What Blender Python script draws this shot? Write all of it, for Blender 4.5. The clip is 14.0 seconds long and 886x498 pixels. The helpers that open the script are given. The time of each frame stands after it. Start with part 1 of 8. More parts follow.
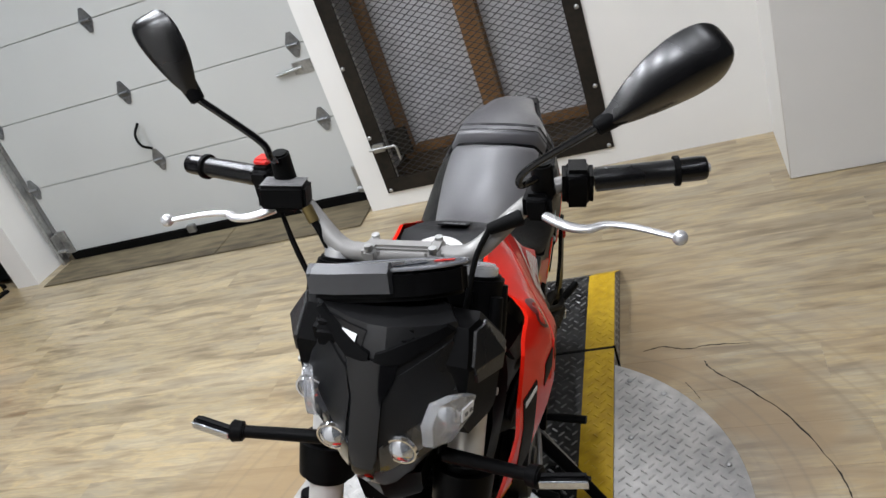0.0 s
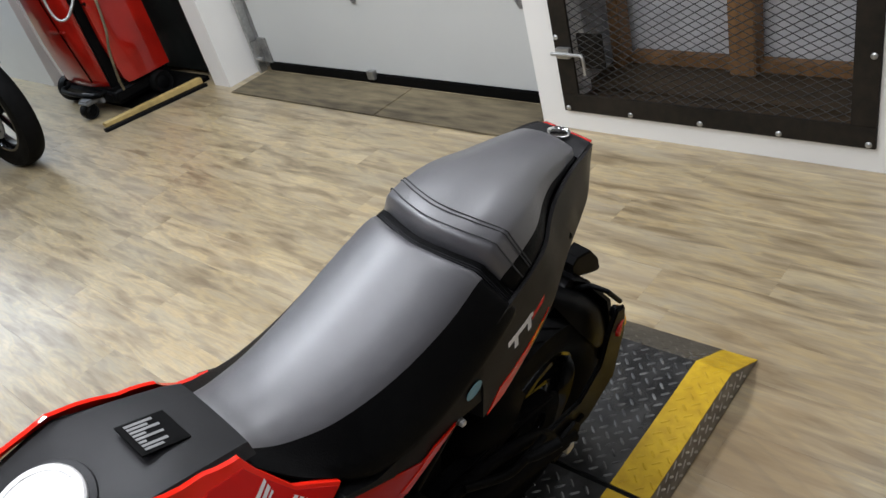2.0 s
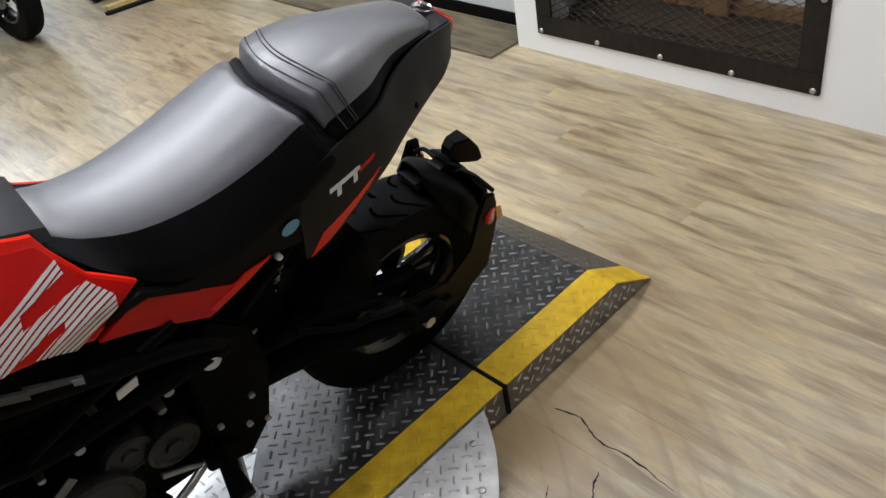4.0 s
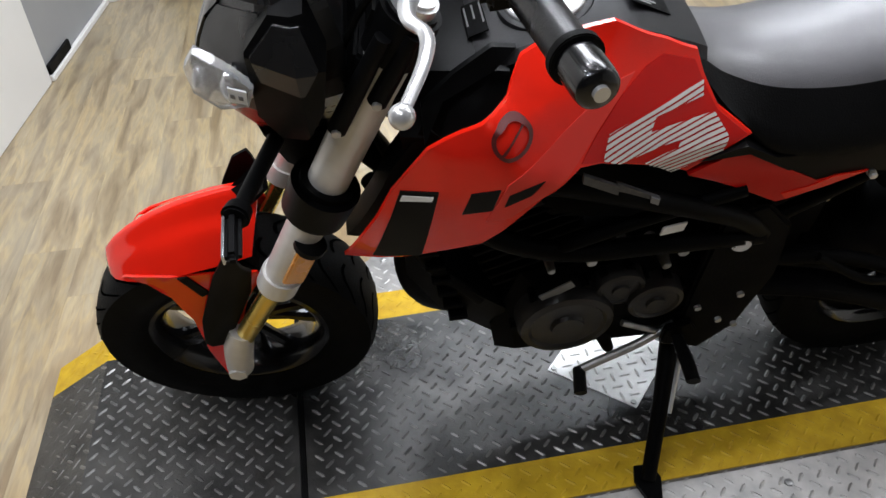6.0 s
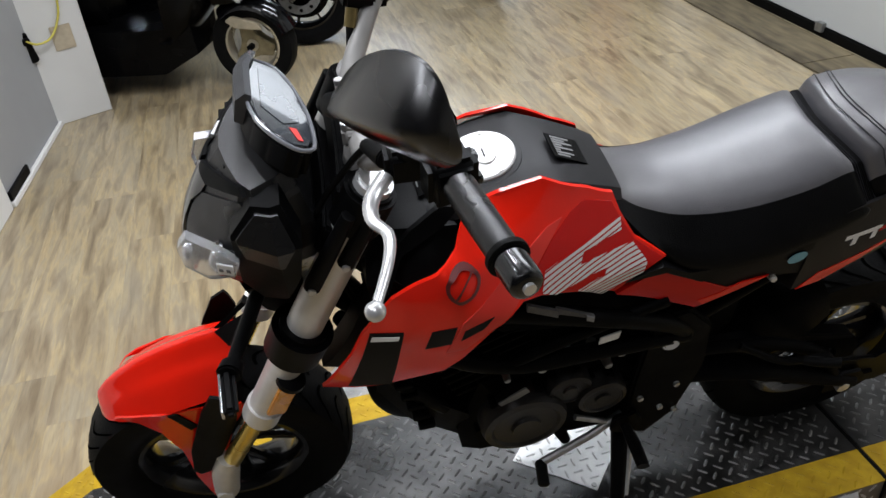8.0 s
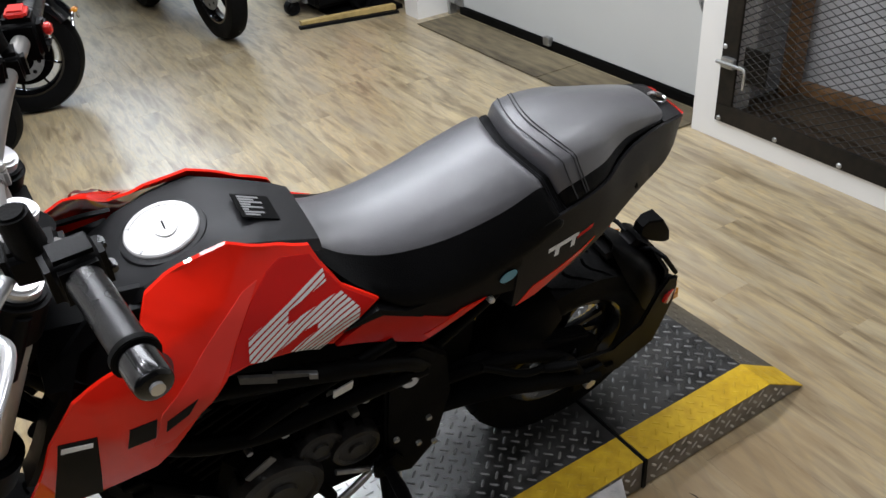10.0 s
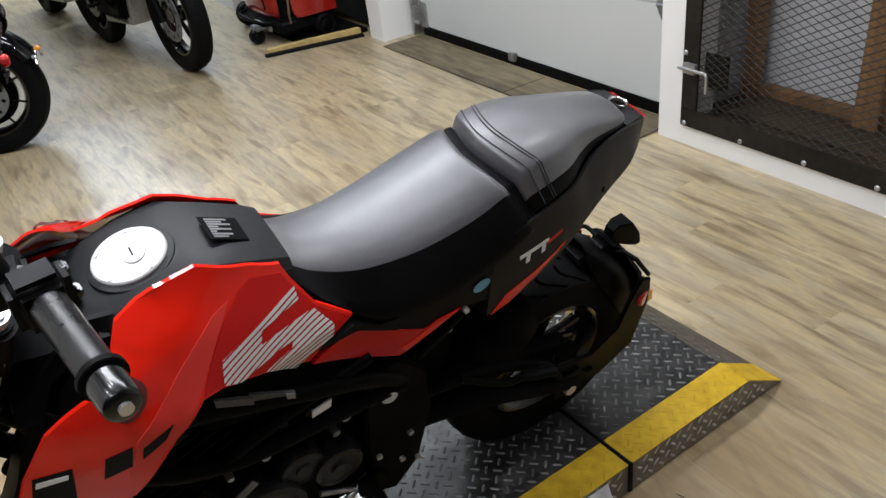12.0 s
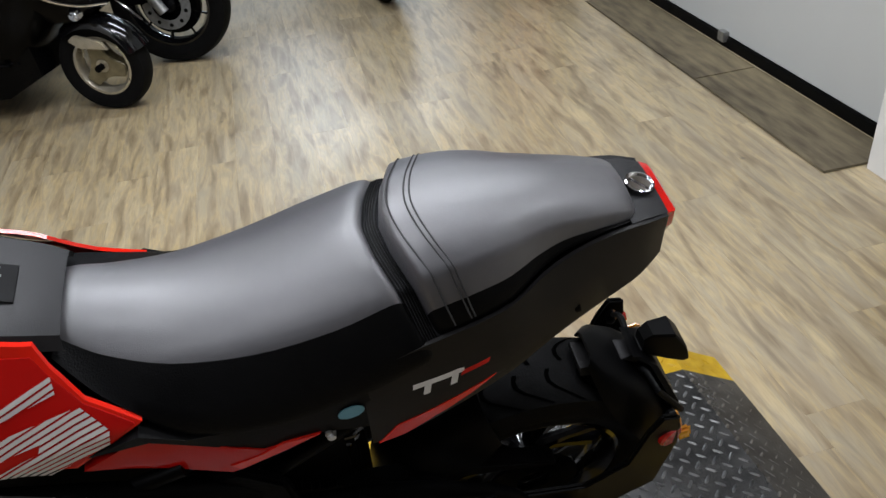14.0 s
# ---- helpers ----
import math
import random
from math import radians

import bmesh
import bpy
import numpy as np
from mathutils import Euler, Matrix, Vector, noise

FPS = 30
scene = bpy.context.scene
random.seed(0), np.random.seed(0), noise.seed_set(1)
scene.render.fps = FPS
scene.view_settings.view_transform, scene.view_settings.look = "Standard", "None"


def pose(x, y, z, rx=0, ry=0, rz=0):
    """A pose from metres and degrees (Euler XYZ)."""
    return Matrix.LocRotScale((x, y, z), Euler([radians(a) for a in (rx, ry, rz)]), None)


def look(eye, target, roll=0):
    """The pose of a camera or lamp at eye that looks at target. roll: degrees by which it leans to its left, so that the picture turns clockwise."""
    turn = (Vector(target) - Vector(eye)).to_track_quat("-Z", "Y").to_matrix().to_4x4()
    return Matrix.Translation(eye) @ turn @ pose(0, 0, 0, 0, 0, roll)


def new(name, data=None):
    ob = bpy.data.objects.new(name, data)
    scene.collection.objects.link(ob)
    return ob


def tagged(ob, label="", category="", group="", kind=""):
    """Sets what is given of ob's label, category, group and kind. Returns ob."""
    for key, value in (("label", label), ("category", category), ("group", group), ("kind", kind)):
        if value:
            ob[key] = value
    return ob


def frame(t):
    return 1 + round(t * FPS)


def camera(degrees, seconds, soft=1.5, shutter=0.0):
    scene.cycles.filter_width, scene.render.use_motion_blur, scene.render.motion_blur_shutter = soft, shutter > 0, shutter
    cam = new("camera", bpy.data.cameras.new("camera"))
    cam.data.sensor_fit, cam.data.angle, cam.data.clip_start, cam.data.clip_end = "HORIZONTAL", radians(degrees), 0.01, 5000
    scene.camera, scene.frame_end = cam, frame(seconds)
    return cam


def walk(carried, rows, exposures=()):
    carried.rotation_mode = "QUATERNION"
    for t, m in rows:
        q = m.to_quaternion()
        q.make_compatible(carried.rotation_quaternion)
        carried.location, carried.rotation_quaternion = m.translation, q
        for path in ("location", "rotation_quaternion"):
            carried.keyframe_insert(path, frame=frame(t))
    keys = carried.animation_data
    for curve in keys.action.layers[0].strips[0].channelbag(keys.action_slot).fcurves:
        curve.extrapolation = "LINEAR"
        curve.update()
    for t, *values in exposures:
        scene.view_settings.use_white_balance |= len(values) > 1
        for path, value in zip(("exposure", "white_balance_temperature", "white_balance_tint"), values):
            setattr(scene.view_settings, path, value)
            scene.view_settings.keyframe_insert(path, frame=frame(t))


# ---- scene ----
cam = camera(58.5, 14.0)
PATH = [
    (0, (0.516, -1.106, 1.552), (-0.005, 0.596, 0.64), -20.2),
    (0.5, (0.566, -0.877, 1.525), (-0.119, 0.711, 0.521), -8.8),
    (1, (0.629, -0.57, 1.524), (-0.249, 0.812, 0.376), -16.2),
    (1.5, (0.772, -0.318, 1.491), (-0.398, 0.841, 0.357), -16.7),
    (2, (0.856, -0.067, 1.459), (-0.334, 1.105, 0.359), -16.6),
    (4.5, (1.172, -0.009, 1.324), (-0.076, 0.932, 0.076), -8.7),
    (5, (1.098, -0.088, 1.306), (-0.272, 0.667, 0.06), -5.7),
    (5.5, (1.037, -0.19, 1.309), (-0.447, 0.337, 0.077), -4.3),
    (6, (1.018, -0.311, 1.298), (-0.51, 0.011, 0.048), -3.1),
    (6.5, (1.027, -0.412, 1.302), (-0.51, -0.241, 0.033), -6.1),
    (7, (1.059, -0.433, 1.329), (-0.508, -0.326, 0.091), -7.1),
    (7.5, (1.077, -0.377, 1.395), (-0.504, -0.173, 0.187), -8.9),
    (8, (1.077, -0.325, 1.454), (-0.514, 0.139, 0.334), -5.0),
    (8.5, (1.071, -0.274, 1.456), (-0.464, 0.396, 0.362), -5.7),
    (9, (1.078, -0.217, 1.458), (-0.377, 0.619, 0.371), -6.4),
    (11.5, (1.108, -0.159, 1.431), (-0.281, 0.792, 0.351), -5.4),
    (12, (1.111, -0.169, 1.438), (-0.286, 0.803, 0.387), -7.4),
    (12.5, (1.143, -0.192, 1.466), (-0.252, 0.757, 0.392), -9.5),
    (13, (1.124, -0.055, 1.438), (-0.362, 0.762, 0.377), -10.5),
    (13.5, (1.074, 0.167, 1.433), (-0.544, 0.706, 0.387), -5.1),
    (14, (0.955, 0.41, 1.378), (-0.641, 0.832, 0.249), -6.4),
]
walk(cam, [(t, look(eye, target, roll)) for t, eye, target, roll in PATH], [(0.0, -0.08), (1.0, -0.16), (2.0, -0.18), (4.5, 0.02), (7.0, 0.06), (8.0, -0.20), (9.0, -0.16), (11.5, -0.10), (12.5, -0.08), (13.5, -0.24), (14.0, -0.32)])

# ---- world and light ----
world = bpy.data.worlds.new("world")
scene.world = world
world.use_nodes = True
world.node_tree.nodes["Background"].inputs[0].default_value = (0.55, 0.6, 0.7, 1)
world.node_tree.nodes["Background"].inputs[1].default_value = 0.008

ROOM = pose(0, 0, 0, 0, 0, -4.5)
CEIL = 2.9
# Battens on the unseen ceiling, sited from glare on seat and floor.
UNSEEN_LAMPS = [(-2.65, 0.98, 34, 1.7, 0.36, 130), (-0.95, 0.80, 46, 1.8, 0.45, 140), (-5.3, 0.9, 25, 1.8, 0.30, 130), (-7.6, 1.2, 120, 1.8, 0.30, 160)]
# Unseen downlights: some sited from fender glints, the rest added to brighten dim places.
UNSEEN_SPOTS = [(-0.45, -0.45, 8), (-0.60, -0.05, 8), (-0.95, -0.15, 8), (-0.30, -1.24, 9), (0.15, -1.27, 10), (0.60, -1.30, 11), (1.05, -1.33, 12), (1.50, -0.95, 6), (1.85, -0.45, 8), (0.32, 0.15, 6), (0.32, 0.75, 2), (0.30, 1.85, 20)]
for lu, lv, watts, length, wide, spread in UNSEEN_LAMPS:
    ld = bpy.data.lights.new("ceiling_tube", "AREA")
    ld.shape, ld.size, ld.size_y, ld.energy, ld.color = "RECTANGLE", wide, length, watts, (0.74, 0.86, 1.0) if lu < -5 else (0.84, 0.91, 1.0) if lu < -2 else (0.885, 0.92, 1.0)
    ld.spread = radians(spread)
    new("unseen_tube_light", ld).matrix_world = ROOM @ pose(lu, lv, CEIL - 0.125)
for lu, lv, watts in UNSEEN_SPOTS:
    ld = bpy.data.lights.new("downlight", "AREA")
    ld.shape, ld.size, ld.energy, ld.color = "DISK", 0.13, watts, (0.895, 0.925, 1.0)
    new("unseen_downlight_lamp", ld).matrix_world = ROOM @ pose(lu, lv, CEIL - 0.06)


# ---- materials ----
def mat(name, col, rough=0.5, metal=0.0, var=0.15, scale=40.0, bump=0.0, bscale=300.0, coat=0.0, spec=0.5, col2=None, rvar=0.12, stretch=(1, 1, 1)):
    m = bpy.data.materials.new(name)
    m.use_nodes = True
    nt = m.node_tree
    b = nt.nodes["Principled BSDF"]
    tc = nt.nodes.new("ShaderNodeTexCoord")
    mp = nt.nodes.new("ShaderNodeMapping")
    mp.inputs["Scale"].default_value = stretch
    nt.links.new(tc.outputs["Object"], mp.inputs[0])
    n1 = nt.nodes.new("ShaderNodeTexNoise")
    n1.inputs["Scale"].default_value, n1.inputs["Detail"].default_value = scale, 6
    n2 = nt.nodes.new("ShaderNodeTexNoise")
    n2.inputs["Scale"].default_value, n2.inputs["Detail"].default_value = scale * 0.13, 4
    for n in (n1, n2):
        nt.links.new(mp.outputs[0], n.inputs["Vector"])
    add = nt.nodes.new("ShaderNodeMath")
    add.operation = "ADD"
    nt.links.new(n1.outputs[0], add.inputs[0])
    nt.links.new(n2.outputs[0], add.inputs[1])
    ramp = nt.nodes.new("ShaderNodeValToRGB")
    e = ramp.color_ramp.elements
    c2 = col2 or tuple(min(1, c * (1 + var)) for c in col)
    e[0].position, e[1].position = 0.35, 0.65
    e[0].color, e[1].color = (*[c * (1 - var) for c in col], 1), (*c2, 1)
    half = nt.nodes.new("ShaderNodeMath")
    half.operation, half.inputs[1].default_value = "MULTIPLY", 0.5
    nt.links.new(add.outputs[0], half.inputs[0])
    nt.links.new(half.outputs[0], ramp.inputs[0])
    nt.links.new(ramp.outputs[0], b.inputs["Base Color"])
    mr = nt.nodes.new("ShaderNodeMapRange")
    mr.inputs["From Min"].default_value, mr.inputs["From Max"].default_value = 0.3, 0.7
    mr.inputs["To Min"].default_value, mr.inputs["To Max"].default_value = max(0.02, rough - rvar), min(1, rough + rvar)
    nt.links.new(n2.outputs[0], mr.inputs[0])
    nt.links.new(mr.outputs[0], b.inputs["Roughness"])
    b.inputs["Metallic"].default_value = metal
    b.inputs["Coat Weight"].default_value = coat
    b.inputs["Coat Roughness"].default_value = 0.025
    b.inputs["Specular IOR Level"].default_value = spec
    if bump:
        n3 = nt.nodes.new("ShaderNodeTexNoise")
        n3.inputs["Scale"].default_value, n3.inputs["Detail"].default_value = bscale, 3
        nt.links.new(mp.outputs[0], n3.inputs["Vector"])
        bp = nt.nodes.new("ShaderNodeBump")
        bp.inputs["Strength"].default_value, bp.inputs["Distance"].default_value = bump, 0.002
        nt.links.new(n3.outputs[0], bp.inputs["Height"])
        nt.links.new(bp.outputs[0], b.inputs["Normal"])
    return m


def plank_material(random_from_object=True):
    m = bpy.data.materials.new("vinyl_plank")
    m.use_nodes = True
    nt, L = m.node_tree, m.node_tree.links
    b = nt.nodes["Principled BSDF"]
    tc, oi = nt.nodes.new("ShaderNodeTexCoord"), nt.nodes.new("ShaderNodeObjectInfo" if random_from_object else "ShaderNodeNewGeometry")
    rnd = oi.outputs["Random" if random_from_object else "Random Per Island"]
    off = nt.nodes.new("ShaderNodeVectorMath")
    off.operation = "ADD"
    mul = nt.nodes.new("ShaderNodeMath")
    mul.operation, mul.inputs[1].default_value = "MULTIPLY", 37.0
    L.new(rnd, mul.inputs[0])
    comb = nt.nodes.new("ShaderNodeCombineXYZ")
    for i in range(3):
        L.new(mul.outputs[0], comb.inputs[i])
    L.new(tc.outputs["Object"], off.inputs[0])
    L.new(comb.outputs[0], off.inputs[1])

    def noise_at(sx, sy, scale, detail=5, dist=0.0):
        mp = nt.nodes.new("ShaderNodeMapping")
        mp.inputs["Scale"].default_value = (sx, sy, 1)
        L.new(off.outputs[0], mp.inputs[0])
        n = nt.nodes.new("ShaderNodeTexNoise")
        n.inputs["Scale"].default_value, n.inputs["Detail"].default_value, n.inputs["Distortion"].default_value = scale, detail, dist
        L.new(mp.outputs[0], n.inputs["Vector"])
        return n.outputs[0]

    def ramp(fac, stops):
        r = nt.nodes.new("ShaderNodeValToRGB")
        e = r.color_ramp.elements
        e[0].position, e[0].color = stops[0][0], (*stops[0][1], 1)
        e[1].position, e[1].color = stops[-1][0], (*stops[-1][1], 1)
        for pos, col in stops[1:-1]:
            e.new(pos).color = (*col, 1)
        L.new(fac, r.inputs[0])
        return r.outputs[0]

    def mixed(kind, fac, a, b):
        m = nt.nodes.new("ShaderNodeMix")
        m.data_type, m.blend_type = "RGBA", kind
        if isinstance(fac, float):
            m.inputs[0].default_value = fac
        else:
            L.new(fac, m.inputs[0])
        L.new(a, m.inputs[6])
        L.new(b, m.inputs[7])
        return m.outputs[2]

    # reclaimed-board print: narrow staves of tan, straw and grey, drawn out along the plank
    stave, wide, fine, patch = noise_at(1.5, 10.0, 2.4, 3, 0.5), noise_at(2.4, 15.0, 2.8, 4, 0.8), noise_at(6, 60, 4.0, 5), noise_at(0.8, 3.2, 2.6, 3)
    tones = ramp(stave, [(0.32, (0.213, 0.157, 0.086)), (0.42, (0.302, 0.234, 0.138)), (0.47, (0.328, 0.263, 0.166)), (0.52, (0.426, 0.326, 0.173)), (0.58, (0.359, 0.295, 0.191)), (0.67, (0.463, 0.368, 0.209))])
    streak = ramp(wide, [(0.30, (0.66, 0.63, 0.58)), (0.44, (0.93, 0.92, 0.90)), (0.60, (1.0, 1.0, 1.0)), (0.70, (1.10, 1.09, 1.05))])
    grain = ramp(fine, [(0.30, (0.70, 0.68, 0.66)), (0.55, (1.0, 1.0, 1.0))])
    worn = mixed("MULTIPLY", 0.45, mixed("MULTIPLY", 0.75, tones, streak), grain)
    flat = nt.nodes.new("ShaderNodeRGB")
    flat.outputs[0].default_value = (0.300, 0.268, 0.205, 1)
    gr = nt.nodes.new("ShaderNodeMapRange")
    gr.inputs["From Min"].default_value, gr.inputs["From Max"].default_value, gr.inputs["To Max"].default_value = 0.50, 0.72, 0.45
    L.new(patch, gr.inputs[0])
    hv = nt.nodes.new("ShaderNodeHueSaturation")
    vr = nt.nodes.new("ShaderNodeMapRange")
    vr.inputs["To Min"].default_value, vr.inputs["To Max"].default_value = 0.90, 1.10
    L.new(rnd, vr.inputs[0])
    L.new(vr.outputs[0], hv.inputs["Value"])
    L.new(mixed("MIX", gr.outputs[0], worn, flat.outputs[0]), hv.inputs["Color"])
    vor = nt.nodes.new("ShaderNodeTexVoronoi")
    vor.inputs["Scale"].default_value = 2.6
    L.new(off.outputs[0], vor.inputs["Vector"])
    kn = nt.nodes.new("ShaderNodeMapRange")
    kn.inputs["From Min"].default_value, kn.inputs["From Max"].default_value = 0.010, 0.035
    kn.inputs["To Min"].default_value, kn.inputs["To Max"].default_value = 0.35, 1.0
    L.new(vor.outputs["Distance"], kn.inputs[0])
    mk = nt.nodes.new("ShaderNodeMix")
    mk.data_type, mk.blend_type, mk.inputs[0].default_value = "RGBA", "MULTIPLY", 1.0
    L.new(hv.outputs[0], mk.inputs[6])
    L.new(kn.outputs[0], mk.inputs[7])
    # worn tan patches and turning scuffs round the platform
    geo = nt.nodes.new("ShaderNodeNewGeometry")
    rel = nt.nodes.new("ShaderNodeVectorMath")
    rel.operation, rel.inputs[1].default_value = "SUBTRACT", (-0.01, 0.215, 0)
    L.new(geo.outputs["Position"], rel.inputs[0])
    rad = nt.nodes.new("ShaderNodeVectorMath")
    rad.operation = "LENGTH"
    L.new(rel.outputs[0], rad.inputs[0])
    near = nt.nodes.new("ShaderNodeMapRange")
    near.inputs["From Min"].default_value, near.inputs["From Max"].default_value = 1.45, 0.75
    L.new(rad.outputs["Value"], near.inputs[0])
    blot = nt.nodes.new("ShaderNodeTexNoise")
    blot.inputs["Scale"].default_value, blot.inputs["Detail"].default_value = 3.0, 5
    L.new(geo.outputs["Position"], blot.inputs["Vector"])
    bl = nt.nodes.new("ShaderNodeMapRange")
    bl.inputs["From Min"].default_value, bl.inputs["From Max"].default_value, bl.inputs["To Max"].default_value = 0.42, 0.58, 0.9
    L.new(blot.outputs[0], bl.inputs[0])
    wear = nt.nodes.new("ShaderNodeMath")
    wear.operation = "MULTIPLY"
    L.new(near.outputs[0], wear.inputs[0])
    L.new(bl.outputs[0], wear.inputs[1])
    tan = nt.nodes.new("ShaderNodeMix")
    tan.data_type = "RGBA"
    tan.inputs[7].default_value = (0.29, 0.19, 0.085, 1)
    L.new(wear.outputs[0], tan.inputs[0])
    L.new(mk.outputs[2], tan.inputs[6])
    arc = nt.nodes.new("ShaderNodeTexNoise")
    arc.noise_dimensions = "1D"
    arc.inputs["Scale"].default_value, arc.inputs["Detail"].default_value = 26.0, 3
    L.new(rad.outputs["Value"], arc.inputs["W"])
    ar = nt.nodes.new("ShaderNodeMapRange")
    ar.inputs["From Min"].default_value, ar.inputs["From Max"].default_value, ar.inputs["To Max"].default_value = 0.54, 0.70, 0.55
    L.new(arc.outputs[0], ar.inputs[0])
    am = nt.nodes.new("ShaderNodeMath")
    am.operation = "MULTIPLY"
    L.new(near.outputs[0], am.inputs[0])
    L.new(ar.outputs[0], am.inputs[1])
    scuff = nt.nodes.new("ShaderNodeMix")
    scuff.data_type = "RGBA"
    scuff.inputs[7].default_value = (0.20, 0.145, 0.08, 1)
    L.new(am.outputs[0], scuff.inputs[0])
    L.new(tan.outputs[2], scuff.inputs[6])
    L.new(scuff.outputs[2], b.inputs["Base Color"])
    rr = nt.nodes.new("ShaderNodeMapRange")
    rr.inputs["To Min"].default_value, rr.inputs["To Max"].default_value = 0.30, 0.46
    L.new(patch, rr.inputs[0])
    L.new(rr.outputs[0], b.inputs["Roughness"])
    b.inputs["Specular IOR Level"].default_value = 0.7
    b.inputs["Coat Weight"].default_value, b.inputs["Coat Roughness"].default_value = 0.5, 0.30
    bp = nt.nodes.new("ShaderNodeBump")
    bp.inputs["Strength"].default_value, bp.inputs["Distance"].default_value = 0.25, 0.001
    L.new(fine, bp.inputs["Height"])
    L.new(bp.outputs[0], b.inputs["Normal"])
    return m


def glass(name, col, rough=0.03, trans=1.0):
    m = bpy.data.materials.new(name)
    m.use_nodes = True
    b = m.node_tree.nodes["Principled BSDF"]
    b.inputs["Base Color"].default_value = (*col, 1)
    b.inputs["Transmission Weight"].default_value, b.inputs["Roughness"].default_value, b.inputs["IOR"].default_value = trans, rough, 1.45
    return m


PLANK = plank_material()
PLANK_JOINED = plank_material(False)
WHITE_WALL = mat("white_wall_paint", (0.78, 0.77, 0.74), 0.6, var=0.03, scale=3, bump=0.12, bscale=120)
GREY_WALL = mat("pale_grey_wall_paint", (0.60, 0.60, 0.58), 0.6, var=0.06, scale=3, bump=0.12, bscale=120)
# Recessed wall gets less light; that shade is in its darker grey.
SHADE_WALL = mat("shaded_grey_wall", (0.33, 0.335, 0.34), 0.6, var=0.06, scale=3, bump=0.12, bscale=120)
DOOR_WHITE = mat("white_steel_door", (0.54, 0.55, 0.535), 0.45, var=0.035, scale=2, bump=0.25, bscale=420)
STEEL = mat("galvanised_steel", (0.42, 0.42, 0.41), 0.42, 0.85, 0.25, 60)
HINGE_STEEL = mat("dull_galvanised_steel", (0.24, 0.245, 0.25), 0.45, 0.7, 0.25, 60)
RUBBER = mat("black_rubber", (0.003, 0.003, 0.003), 0.55, var=0.3, scale=60, bump=0.2, spec=0.09)
# Back room's lack of light is put into this near-black colour.
UNLIT_DARK = mat("unlit_room_dark", (0.03, 0.03, 0.032), 0.8, var=0.3, scale=5)
# Grey, not white, so that the unseen ceiling throws back less light.
UNSEEN_CEIL = mat("unseen_ceiling_grey", (0.24, 0.24, 0.24), 0.8, var=0.05, scale=4)
FRAME_STEEL = mat("black_painted_angle_steel", (0.009, 0.0085, 0.008), 0.5, 0.0, 0.35, 30, 0.2, 90, col2=(0.022, 0.017, 0.012), spec=0.2)
MESH_STEEL = mat("grey_expanded_metal", (0.085, 0.085, 0.083), 0.40, 0.4, 0.3, 50)
TIMBER = mat("stained_timber", (0.22, 0.115, 0.045), 0.65, var=0.35, scale=30, bump=0.3, stretch=(1, 1, 0.12))
PLYWOOD = mat("worn_plywood", (0.085, 0.063, 0.033), 0.7, var=0.5, scale=26, bump=0.45, bscale=90, stretch=(0.22, 1, 1), col2=(0.20, 0.160, 0.092))
UNSEEN_WALL = mat("dark_grey_unseen_wall", (0.12, 0.12, 0.12), 0.7, var=0.06, scale=3)
GREY_PANEL = mat("grey_back_panel", (0.58, 0.58, 0.59), 0.6, var=0.16, scale=8)
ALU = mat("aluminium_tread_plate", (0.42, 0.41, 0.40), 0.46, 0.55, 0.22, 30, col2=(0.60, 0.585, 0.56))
# Platform body, darker and browner than the turntable and lug aluminium.
ALU_DARKER = mat("darker_aluminium_side", (0.15, 0.135, 0.115), 0.5, 0.5, 0.3, 24, col2=(0.27, 0.25, 0.22))
ALU_BRIGHT = mat("bright_aluminium_tread_plate", (0.80, 0.80, 0.79), 0.46, 0.4, 0.10, 30)
DECK_BLACK = mat("worn_black_deck_paint", (0.027, 0.027, 0.028), 0.31, 0.6, 0.5, 18, 0.3, 160, col2=(0.100, 0.098, 0.094), rvar=0.12, spec=0.8)
DECK_YELLOW = mat("worn_yellow_paint", (0.52, 0.31, 0.008), 0.48, 0.0, 0.26, 34, 0.25, 150, col2=(0.62, 0.40, 0.018), spec=0.3)
LUG_BLACK = mat("rubbed_black_lugs", (0.06, 0.06, 0.06), 0.34, 0.75, 0.5, 30, col2=(0.32, 0.316, 0.308))
RED = mat("glossy_red_paint", (0.76, 0.015, 0.005), 0.5, 0.0, 0.05, 10, coat=0.9, spec=0.02)
RED_DARK = mat("deep_red_decal", (0.52, 0.008, 0.006), 0.5, 0.0, 0.05, 10, coat=0.5, spec=0.02)
RED_PALE = mat("pale_red_decal", (0.70, 0.042, 0.030), 0.5, 0.0, 0.05, 10, coat=0.4, spec=0.08)
DECAL_GREY = mat("silver_grey_decal", (0.74, 0.68, 0.66), 0.4, 0.1, 0.05, 40)
DECAL_DARK = mat("dark_maroon_line", (0.10, 0.006, 0.006), 0.35, coat=0.6)
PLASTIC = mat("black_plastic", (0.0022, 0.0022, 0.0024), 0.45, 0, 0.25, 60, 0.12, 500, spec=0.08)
PLASTIC_MATT = mat("matt_black_plastic", (0.0065, 0.0065, 0.0069), 0.33, 0, 0.15, 60, 0.2, 700, spec=0.45)
TAIL_GREY = mat("satin_dark_grey_plastic", (0.0075, 0.0070, 0.0072), 0.42, 0, 0.08, 60, 0.2, 800, spec=0.19)
BODY_BLACK = mat("deep_black_body_paint", (0.0018, 0.0018, 0.002), 0.22, 0, 0.2, 20, spec=0.07)
SPIDER_GOLD = mat("dull_gold_cast_wheel", (0.20, 0.17, 0.10), 0.45, 0.5, 0.3, 40)
WORN_GREY = mat("worn_grey_sleeving", (0.055, 0.055, 0.057), 0.5, 0, 0.5, 70, 0.3, 200)
